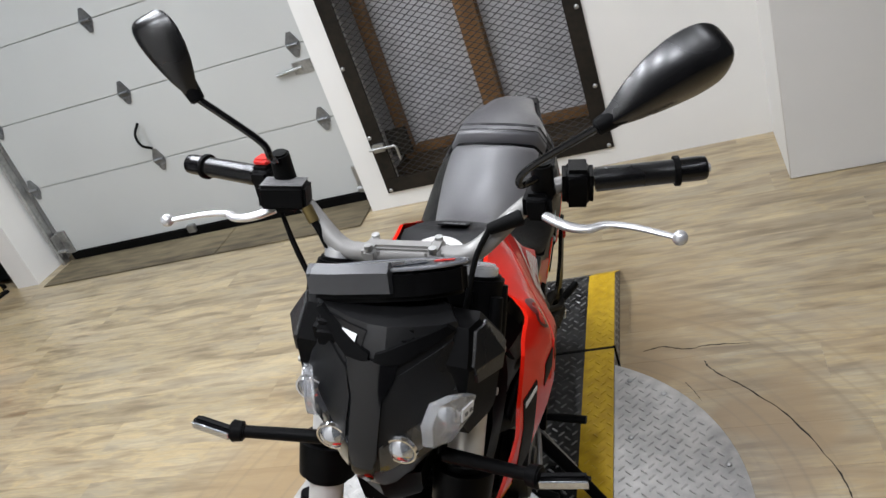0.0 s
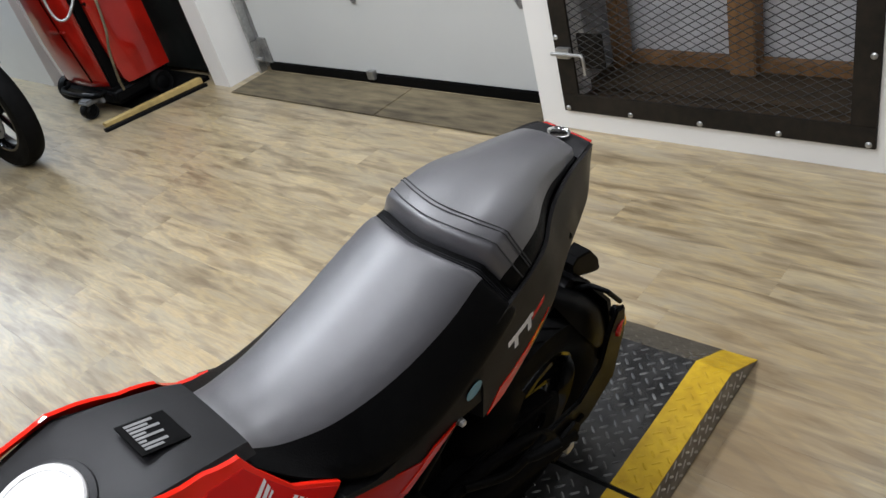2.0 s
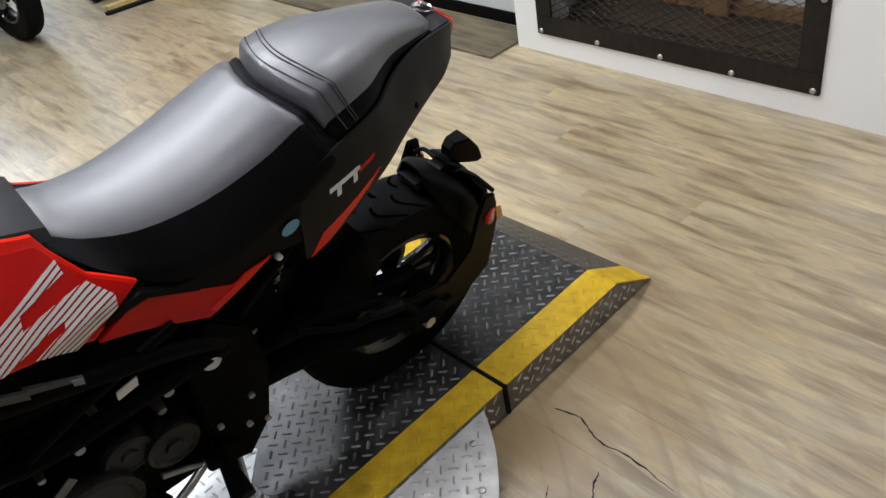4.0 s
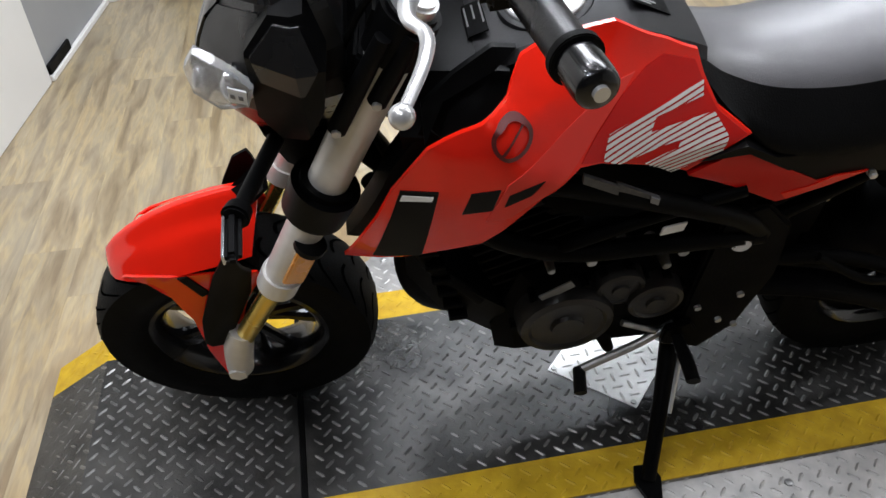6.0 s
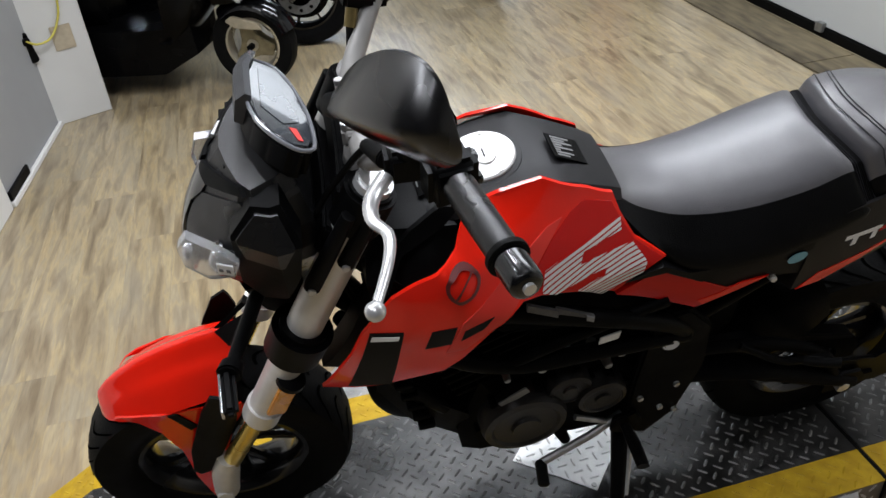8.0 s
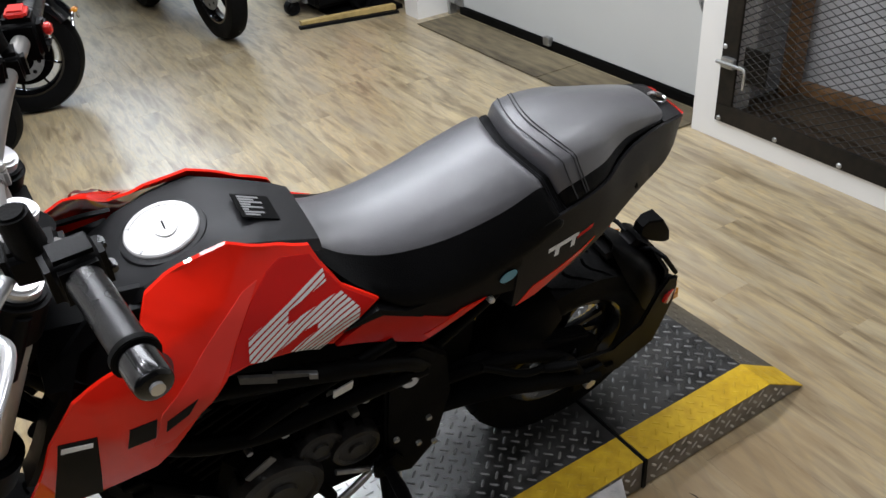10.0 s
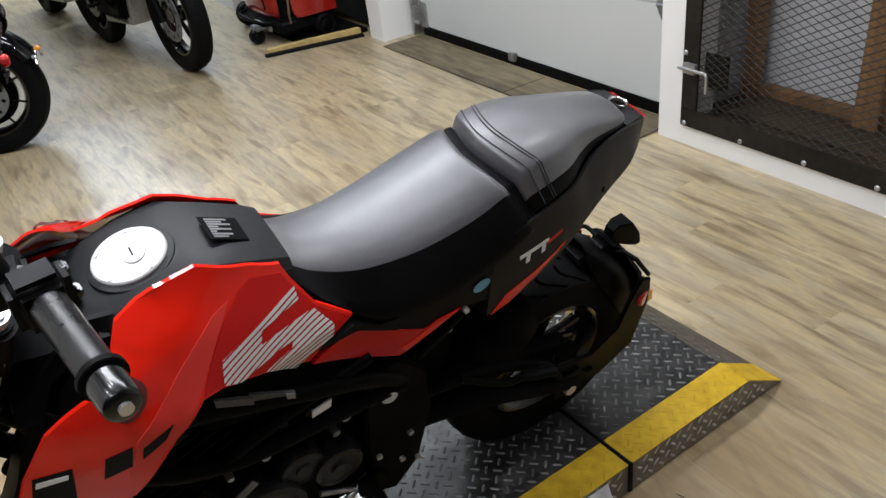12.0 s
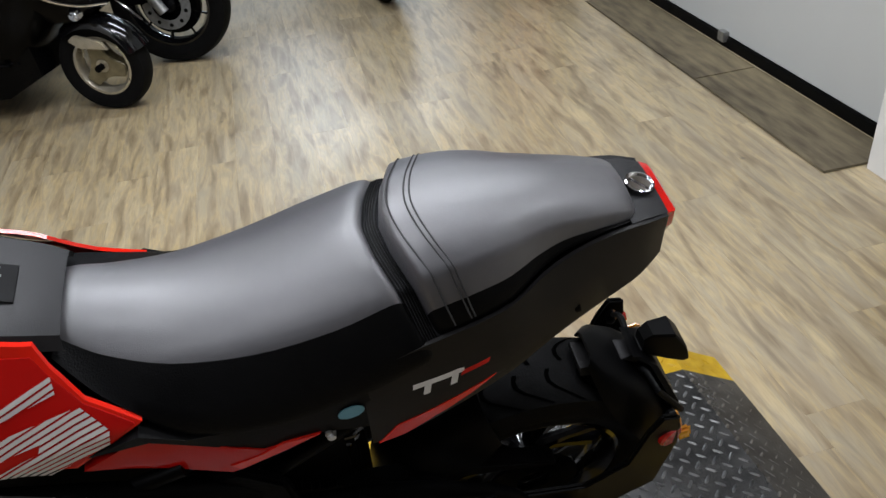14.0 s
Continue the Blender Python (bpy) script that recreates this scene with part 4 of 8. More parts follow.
for s in (-1, 1):
    y, z = FA.y, FA.z
    skirt = [(-1.352, 0.455), (-1.340, 0.468), (-1.318, 0.476), (-1.27, 0.484), (-1.20, 0.487), (-1.14, 0.484), (-1.136, 0.47), (-1.165, 0.42), (-1.195, 0.33), (-1.215, 0.26), (-1.226, 0.20), (-1.244, 0.194), (-1.256, 0.278), (-1.260, 0.372), (-1.280, 0.430), (-1.310, 0.460), (-1.338, 0.468)]
    flank = lambda yy, zz: float(np.interp(yy, [-1.37, -1.33, -1.27, -1.1], [0.040, 0.066, 0.079, 0.079])) + 0.014 * max(0, min(1, (0.48 - zz) / 0.2)) - 0.010 * max(0, (zz - 0.49) / 0.03)
    fin = [Vector((s * x, y, z)) for x, y, z in ((0.004, -1.150, 0.588), (0.030, -1.128, 0.580), (0.036, -1.096, 0.622), (0.012, -1.098, 0.634))]
    bp("fender_fin", loft([fin, [p - Vector((s * 0.004, -0.006, 0.004)) for p in fin]]), PLASTIC, fender, "black raised fin behind the fender", steer="fork")
    bp("fender_skirt", moved(shell(skirt, flank, 0.004, 0.02, s), Matrix.Translation((0, 0.011, 0))), RED, fender, "glossy red fender flank and stay", steer="fork")
    for poly in ([(-1.258, 0.482), (-1.243, 0.485), (-1.218, 0.442), (-1.232, 0.434)], [(-1.222, 0.428), (-1.208, 0.432), (-1.196, 0.392), (-1.210, 0.384)]):
        bp("fender_slot", moved(shell(poly, flank, 0.004, 0.05, s, lift=0.0025), Matrix.Translation((0, 0.011, 0))), PLASTIC, fender, "black slot insert", steer="fork")
    guard = [(y - 0.036, z - 0.012) for y, z in ((-1.140, 0.560), (-1.118, 0.565), (-1.104, 0.530), (-1.116, 0.470), (-1.160, 0.370), (-1.186, 0.325), (-1.214, 0.345), (-1.206, 0.400), (-1.165, 0.510))]
    bp("fork_guard", moved(shell(guard, lambda yy, zz: 0.112 - 0.9 * abs(yy - (-1.190 + (zz - 0.45) * 0.42)) ** 1.2, 0.006, 0.02, s), Matrix.Translation((0, 0.011, 0))), PLASTIC, label="matt black fork guard", steer="fork")

# fork
for s in (-1, 1):
    ax = Vector((s * 0.107, 0, 0))
    top, low = Vector((0, -0.883, 0.965)) + ax, Vector((0, -1.093, 0.497)) + ax
    leg = bp("fork_leg", rod(top, low, 0.0265, seg=28, bevel=0.003), FORK_SILVER, label="satin silver fork tube", steer="fork")
    d = (low - top).normalized()
    bp("fork_collar", rod(low - d * 0.03, low + d * 0.012, 0.0305, seg=28, bevel=0.004), FORK_SILVER, leg, "silver fork collar", steer="fork")
    foot = FA + ax * 0.92 + Vector((0, 0.012, 0.06))
    bp("stanchion", rod(low, foot, 0.0165, seg=20), GOLD_TUBE, leg, "gold anodised inner tube", steer="fork")
    lug = tube([foot + Vector((0, 0.016, 0.05)), foot, FA + ax * 0.92 + Vector((0, 0, -0.012))], [0.021, 0.025, 0.023], 18, 4)
    rod(FA + ax * 0.80, FA + ax * 1.10, 0.012, seg=12, bm=lug)
    rod(FA + ax * 1.10, FA + ax * 1.16, 0.016, seg=6, bm=lug)
    bp("axle_lug", lug, FORK_SILVER, leg, "cast silver axle lug with nut", steer="fork")
    mid = top.lerp(low, 0.60)
    bp("fork_ring", rod(mid - d * 0.036, mid + d * 0.036, 0.046, 0.043, seg=30, bevel=0.010), PLASTIC, leg, "black rubber fork ring", steer="fork")
    r0 = top.lerp(low, 0.76) + Vector((s * 0.023, 0.010, 0))
    r1 = top.lerp(low, 0.92) + Vector((s * 0.023, 0.010, 0))
    refl = loft([[q + Vector((s * 0.010, dy, 0)) for dy in (-0.014, 0.014)] + [q + Vector((-s * 0.004, dy, 0)) for dy in (0.016, -0.016)] for q in (r0, r1)])
    bmesh.ops.bevel(refl, geom=refl.edges[:], offset=0.002, segments=2, affect="EDGES")
    bp("reflector", refl, AMBER, leg, "amber side reflector", steer="fork")
    bp("reflector_holder", rod(r0 - d * 0.008, r0 + d * 0.001, 0.022, seg=18), PLASTIC, leg, steer="fork")
    bp("fork_sleeve", rod(top - d * 0.004, top.lerp(low, 0.12), 0.0335, seg=28, bevel=0.005), PLASTIC, leg, "black clamp round the tube top", steer="fork")
    for dy, k0, k1 in ((-0.026, 0.02, 0.28), (0.004, 0.02, 0.20)):
        lug_a, lug_b = top.lerp(low, k0) + Vector((s * 0.030, dy, 0)), top.lerp(low, k1) + Vector((s * 0.031, dy - 0.004, 0))
        lg = bp("clamp_lug", tube([lug_a, lug_a.lerp(lug_b, 0.5), lug_b], [0.009, 0.011, 0.0115], 12, 3), PLASTIC, leg, "black clamp lug", steer="fork")
        bp("lug_bolt", rod(lug_b + Vector((s * 0.008, 0, 0.004)), lug_b + Vector((s * 0.0135, 0, 0.004)), 0.0055, seg=10, bevel=0.001), STEEL, lg, "bright clamp bolt", steer="fork")
    bp("fork_cap", rod(top + d * 0.01, top - d * 0.018, 0.024, seg=24, bevel=0.004), POLISHED, leg, "bright fork cap", steer="fork")
for t0, th, nm in ((0.06, 0.028, "upper_clamp"), (0.19, 0.046, "lower_clamp")):
    pts = []
    c0 = Vector((0, -0.883, 0.965)).lerp(Vector((0, -1.093, 0.497)), t0)
    out = [(-0.128, 0), (-0.11, 0.034), (-0.04, 0.045), (0.04, 0.045), (0.11, 0.034), (0.128, 0), (0.11, -0.034), (0.03, -0.03), (-0.03, -0.03), (-0.11, -0.034)]
    place = Matrix.Translation(c0) @ pose(0, 0, 0, -23.5, 0, 0) @ Matrix.Translation((0, 0, -th / 2))
    bp(nm, prism(out, th, place, 0.004), PLASTIC if nm == "upper_clamp" else ENGINE, label="black fork clamp", steer=True)
bp("steering_stem", rod((0, -0.862, 0.955), (0, -0.955, 0.74), 0.030, seg=20), FRAME_BLACK, label="black steering head")
bp("stem_nut", rod((0, -0.868, 0.965), (0, -0.862, 0.982), 0.020, seg=24, bevel=0.003), POLISHED, label="bright steering nut", steer=True)

GRIP_RUBBER = mat("shiny_black_rubber", (0.007, 0.007, 0.0075), 0.30, 0, 0.2, 60, 0.15, 600, spec=0.45)

# handlebar with its controls
BAR = [(-0.370, -0.781, 1.0735), (-0.30, -0.795, 1.072), (-0.215, -0.815, 1.068), (-0.165, -0.845, 1.045), (-0.105, -0.880, 0.998), (-0.062, -0.887, 0.990), (0.0, -0.887, 0.990), (0.062, -0.887, 0.990), (0.105, -0.880, 0.998), (0.165, -0.845, 1.045), (0.215, -0.815, 1.068), (0.30, -0.795, 1.072), (0.370, -0.781, 1.0735)]
bp("handlebar", tube(BAR, [0.0112, 0.0112, 0.0112, 0.0125, 0.0145, 0.0145, 0.0145, 0.0145, 0.0145, 0.0125, 0.0112, 0.0112, 0.0112], 16, 6), SILVER, label="silver tapered handlebar", steer="bar")
for s in (-1, 1):
    cl = rod((s * 0.048, -0.892, 0.945), (s * 0.048, -0.889, 0.985), 0.021, 0.017, 22, 0.003)
    box((s * 0.048 - 0.014, -0.908, 0.978), (s * 0.048 + 0.014, -0.866, 1.008), 0.007, 3, cl)
    clamp = bp("bar_clamp", cl, SILVER, label="cast silver bar clamp", steer="bar")
    for dy in (-0.018, 0.018):
        bp("clamp_bolt", rod((s * 0.048, -0.887 + dy * 0.85, 1.004), (s * 0.048, -0.887 + dy * 0.85, 1.012), 0.006, seg=12), STEEL, clamp, steer="bar")
bp("clamp_bridge", box((-0.045, -0.898, 1.000), (0.045, -0.876, 1.0085), 0.004), SILVER, label="silver bridge between the bar clamps", steer="bar")


def bar_at(x):
    xs = [p[0] for p in BAR]
    return Vector((x, float(np.interp(x, xs, [p[1] for p in BAR])), float(np.interp(x, xs, [p[2] for p in BAR]))))


for s in (-1, 1):
    p0, p1 = bar_at(s * 0.258), bar_at(s * 0.362)
    g = rod(p0, p1, 0.0168, 0.0160, 28, 0.002)
    d = (p1 - p0).normalized()
    grip = bp("grip", g, GRIP_RUBBER, label="black rubber grip", steer="bar")
    bp("grip_collar", rod(p1 - d * 0.002, p1 + d * 0.006, 0.0205, seg=24, bevel=0.001), RUBBER, grip, steer="bar")
    bp("bar_end", tube([p1 + d * 0.006, p1 + d * 0.030, p1 + d * 0.039, p1 + d * 0.042], [0.0165, 0.0165, 0.0155, 0.012], 24, 4), PLASTIC_GLOSS, grip, "black bar end weight", steer="bar")
    bp("bar_end_screw", rod(p1 + d * 0.040, p1 + d * 0.0455, 0.006, seg=12), POLISHED, grip, steer="bar")
    pod = box((-0.021, -0.026, -0.030), (0.021, 0.026, 0.026), 0.009, 3)
    place = Matrix.Translation(bar_at(s * 0.236)) @ pose(0, 0, 0, 0, s * 3, s * 10)
    sw = bp("switch_pod", moved(pod, place), PLASTIC, label="black switch housing", steer="bar")
    for bx, by, bz, m in ((-0.005, 0.022, 0.012, PLASTIC_MATT), (0.006, 0.024, -0.008, PLASTIC_GLOSS)):
        bp("switch_button", moved(box((bx - 0.007, by, bz - 0.005), (bx + 0.007, by + 0.008, bz + 0.005), 0.002), place), m, sw, steer="bar")
    if s < 0:
        bp("kill_switch", moved(box((-0.016, -0.012, 0.024), (0.014, 0.014, 0.036), 0.004, 3), place), SWITCH_RED, sw, "red engine stop switch", steer="bar")
        bp("start_button", moved(rod((0.0, 0.026, 0.006), (0.0, 0.036, 0.006), 0.008, seg=16, bevel=0.002), place), SWITCH_RED, sw, "red start button", steer="bar")
    # lever perch, mirror boss and lever
    c = bar_at(s * 0.190)
    perch = box((c.x - 0.020, c.y - 0.040, c.z - 0.020), (c.x + 0.020, c.y + 0.016, c.z + 0.020), 0.008, 3)
    per = bp("lever_perch", perch, PLASTIC, label="black lever perch", steer="bar")
    if s < 0:
        res = moved(box((-0.040, -0.025, -0.016), (0.030, 0.021, 0.020), 0.005, 3), Matrix.Translation(c + Vector((0.012, -0.032, 0.012))) @ pose(0, 0, 0, -8, 6, 12))
        lab = moved(box((-0.036, -0.022, 0.0205), (0.026, 0.018, 0.0212), 0), Matrix.Translation(c + Vector((0.012, -0.032, 0.012))) @ pose(0, 0, 0, -8, 6, 12))
        rv = bp("brake_reservoir", res, PLASTIC, per, "black brake fluid reservoir", steer="bar")
        lb = bp("reservoir_label", lab, LABEL_GREY, per, "grey printed label on the reservoir", steer="bar")
        for k in range(4):
            bar = box((-0.031, -0.016 + k * 0.009, 0.0213), (0.020 - 0.008 * (k % 3), -0.0145 + k * 0.009, 0.0216), 0)
            bp("print_bar", moved(bar, Matrix.Translation(c + Vector((0.012, -0.032, 0.012))) @ pose(0, 0, 0, -8, 6, 12)), PRINT_DARK, per, steer="bar")
        hose = [c + Vector((0.045, -0.045, -0.01)), c + Vector((0.062, -0.050, -0.05)), c + Vector((0.075, -0.055, -0.11)), c + Vector((0.09, -0.10, -0.19)), Vector((-0.085, -1.0, 0.78))]
        bp("brake_hose", tube(hose, 0.0055, 10, 6), RUBBER, label="black brake hose", steer="bar")
        bp("banjo_fitting", rod(hose[0] + Vector((-0.004, 0.004, 0.008)), Vector(hose[0]).lerp(Vector(hose[1]), 0.35), 0.0085, seg=12), BRASS, per, "brass banjo fitting", steer="bar")
        bp("throttle_cable", tube([c + Vector((-0.01, -0.03, -0.02)), c + Vector((0.01, -0.045, -0.08)), c + Vector((0.05, -0.07, -0.16)), (-0.06, -0.96, 0.80)], [0.0035, 0.0045, 0.0035, 0.0035], 8, 6), RUBBER, label="black throttle cable", steer="bar")
    else:
        hold = rod(c + Vector((-0.02, -0.036, -0.012)), c + Vector((-0.066, -0.054, -0.024)), 0.0115, 0.008, 14, 0.002)
        bp("cable_boot", hold, RUBBER, per, "black rubber cable boot", steer="bar")
        bp("clutch_cable", tube([c + Vector((-0.064, -0.053, -0.024)), c + Vector((-0.082, -0.074, -0.060)), (0.095, -0.945, 0.93), (0.062, -0.960, 0.84), (0.07, -0.90, 0.66)], 0.0042, 8, 6), RUBBER, label="black clutch cable", steer="bar")
    a = c + Vector((s * 0.012, -0.040, -0.008))
    lv = tube([a, a + Vector((s * 0.030, -0.018, -0.004)), a + Vector((s * 0.058, -0.020, -0.006)), a + Vector((s * 0.080, -0.008, -0.006)), a + Vector((s * 0.115, -0.012, -0.006)), a + Vector((s * 0.168, -0.030, -0.008))], [0.0085, 0.0085, 0.0075, 0.0065, 0.0055, 0.0048], 12, 6, flat=0.75)
    ball = bmesh.new()
    bmesh.ops.create_uvsphere(ball, u_segments=16, v_segments=12, radius=0.0098, matrix=Matrix.Translation(a + Vector((s * 0.172, -0.031, -0.008))))
    bp("lever", join(lv, ball), POLISHED, per, "polished ball-ended lever", steer="bar")
    # mirror
    m0 = c + Vector((s * 0.002, -0.012, 0.016))
    bp("mirror_boot", rod(m0, m0 + Vector((0, -0.004, 0.050)), 0.0165, 0.0145, 20, 0.003), RUBBER, per, "black rubber mirror boot", steer=True)
    kink, n0, tip = (Vector((0.172, -0.888, 1.125)), Vector((0.275, -0.912, 1.203)), Vector((0.408, -0.838, 1.274))) if s > 0 else (Vector((-0.183, -0.885, 1.150)), Vector((-0.262, -0.905, 1.228)), Vector((-0.318, -0.890, 1.332)))
    stem = [m0 + Vector((0, -0.004, 0.03)), kink - Vector((0, 0, 0.016)), kink + (n0 - kink) * 0.12, n0]
    mir = bp("mirror_stem", tube(stem, 0.0052, 12, 6), PLASTIC_GLOSS, label="gloss black mirror stem", steer=True)
    way = (tip - n0).normalized()
    bp("mirror_neck", rod(n0 - way * 0.006, n0 + way * 0.034, 0.010, 0.014, 16, 0.002), PLASTIC, mir, steer=True)
    up = Vector((0, 0.0, 1.0))
    face = Vector((s * -0.28, 0.94, 0.10)).normalized()
    face = (face - way * face.dot(way)).normalized()
    e1 = way
    e2 = face.cross(e1)
    if e2.z < 0:
        e2 = -e2
    rings = []
    L0, n = (tip - n0).length - 0.004, 36
    for t, wd in ((0.0, 0.16), (0.05, 0.24), (0.10, 0.33), (0.17, 0.46), (0.24, 0.58), (0.33, 0.71), (0.42, 0.82), (0.51, 0.905), (0.60, 0.965), (0.68, 1.0), (0.75, 1.0), (0.81, 0.975), (0.86, 0.93), (0.90, 0.86), (0.935, 0.76), (0.96, 0.64), (0.978, 0.50), (0.991, 0.34), (0.998, 0.17), (1.0, 0.04)):
        ctr = n0 + way * 0.006 + e1 * (L0 * t) + e2 * (0.006 * math.sin(t * 3))
        hh, dd = 0.038 * wd + 0.004, 0.030 * (wd ** 0.7) + 0.002
        rings.append([ctr + e2 * hh * math.cos(2 * math.pi * k / n) - face * (dd * (1 - abs(math.cos(2 * math.pi * k / n)) ** 1.6 if k < n / 2 else -0.12) * 0.95) for k in range(n)])
    bp("mirror_shell", loft(rings), MIRROR_BLACK, mir, "black teardrop mirror shell", steer=True)
    gl = [n0 + way * 0.006 + e1 * (L0 * t) + e2 * (q * (0.034 * wd)) + face * 0.0046 for t, wd, q in [(0.14, 0.1, 0)] + [(t, w_, 1) for t, w_ in ((0.24, 0.45), (0.42, 0.80), (0.62, 0.95), (0.82, 0.82), (0.95, 0.4))] + [(0.985, 0.1, 0)] + [(t, w_, -1) for t, w_ in ((0.95, 0.4), (0.82, 0.82), (0.62, 0.95), (0.42, 0.80), (0.24, 0.45))]]
    bm = bmesh.new()
    bm.faces.new([bm.verts.new(p) for p in gl])
    bp("mirror_glass", bm, MIRROR, mir, "mirror glass", steer=True)

# dashboard
DASH = Matrix.Translation((0.016, -0.978, 1.024)) @ pose(0, 0, 0, -22, -6, 0)
dash_out = [(-0.098, -0.036), (-0.086, -0.044), (0.000, -0.040), (0.045, -0.030), (0.074, -0.012), (0.096, 0.016), (0.094, 0.034), (0.078, 0.041), (0.020, 0.036), (-0.040, 0.020), (-0.088, -0.004)]
dash = bp("dashboard", prism(dash_out, 0.042, DASH @ Matrix.Translation((0, 0, -0.036)), 0.007, seg=3), PLASTIC, label="black digital dashboard", steer=True)
bp("dash_lens", prism([(x * 0.93, y * 0.88) for x, y in dash_out], 0.003, DASH @ Matrix.Translation((0, 0, 0.005)), 0.001), SCREEN, dash, "glossy dark dashboard lens", steer=True)
bp("lcd", prism([(-0.072, -0.026), (0.020, -0.022), (0.050, 0.004), (0.040, 0.022), (-0.060, -0.002)], 0.0006, DASH @ Matrix.Translation((0, 0, 0.0085))), mat("lcd_glass", (0.06, 0.068, 0.078), 0.12, coat=0.8), dash, "grey liquid crystal display", steer=True)
# Red patch painted in for a reddish reflection on the screen.
bp("red_reflection_mark", prism([(0.056, 0.010), (0.080, 0.020), (0.080, 0.026), (0.056, 0.018)], 0.0006, DASH @ Matrix.Translation((0, 0, 0.0085))), SWITCH_RED, dash, "red patch standing for a reflection in the dashboard", steer=True)
bp("dash_rim", tube([DASH @ Vector((x * 0.98, y * 0.96, 0.006)) for x, y in dash_out + dash_out[:1]], 0.0028, 8, 3), CLEAR_RIM, dash, "clear grey dashboard rim", steer=True)
bp("dash_visor", loft([[DASH @ Vector((x, y, z)) for y, z in ((yf - 0.002, 0.017), (yf - 0.011, 0.005), (yf - 0.007, -0.022), (yf + 0.006, -0.024), (yf + 0.006, 0.016))] for x, yf in ((-0.100, -0.036), (-0.060, -0.044), (-0.020, -0.042), (0.016, -0.040))]), VISOR_GREY, dash, "satin grey visor across the front of the dashboard", steer=True)
bp("dash_bracket", box((-0.075, -1.06, 0.945), (0.075, -0.985, 0.985), 0.01, 3), PLASTIC, label="black dashboard bracket", steer=True)

# headlight mask: rings from top to chin, each from the left flank round the nose to the right flank
def mask_ring(z, half, nose, flank, back):
    pts = [(half * 0.72, back), (half, flank), (half * 0.82, flank + (nose - flank) * 0.40), (half * 0.45, flank + (nose - flank) * 0.78), (half * 0.14, nose), ]
    left = [Vector((x, y, z - (y + 1.0) * 0.0)) for x, y in pts]
    return left + [Vector((-v.x, v.y, v.z)) for v in reversed(left)]


MASK = [(0.992, 0.092, -1.055, -1.020, -0.975), (0.965, 0.108, -1.075, -1.015, -0.965), (0.925, 0.122, -1.098, -1.015, -0.955), (0.885, 0.124, -1.118, -1.025, -0.955), (0.850, 0.112, -1.130, -1.040, -0.955), (0.815, 0.085, -1.135, -1.050, -0.960), (0.775, 0.060, -1.115, -1.050, -0.965), (0.735, 0.048, -1.085, -1.040, -0.975)]
mask = bp("headlight_mask", loft([mask_ring(*q) for q in MASK]), PLASTIC_MATT, label="angular matt black headlight mask", steer="mask", angle=12)


def mask_front(x, z):
    """The mask's front at a place across and up."""
    zs = [q[0] for q in MASK][::-1]
    ys = []
    for q in MASK[::-1]:
        r = mask_ring(*q)[:5]
        ys.append(np.interp(abs(x), [v.x for v in r[1:]][::-1], [v.y for v in r[1:]][::-1]))
    return float(np.interp(z, zs, ys))


def on_mask(outline, thick, lift, step=0.012):
    bm = bmesh.new()
    bm.faces.new([bm.verts.new((x, 0, z)) for x, z in outline])
    xs, zs = [p[0] for p in outline], [p[1] for p in outline]
    for lo, hi, no in ((min(xs), max(xs), (1, 0, 0)), (min(zs), max(zs), (0, 0, 1))):
        k = math.ceil(lo / step)
        while k * step < hi:
            bmesh.ops.bisect_plane(bm, geom=bm.verts[:] + bm.edges[:] + bm.faces[:], plane_co=[c * k * step for c in no], plane_no=no, dist=1e-5)
            k += 1
    g = bmesh.ops.extrude_face_region(bm, geom=bm.faces[:])
    inner = {v for v in g["geom"] if isinstance(v, bmesh.types.BMVert)}
    for v in bm.verts:
        v.co.y = mask_front(v.co.x, v.co.z) - lift + (thick if v in inner else 0)
    return bm


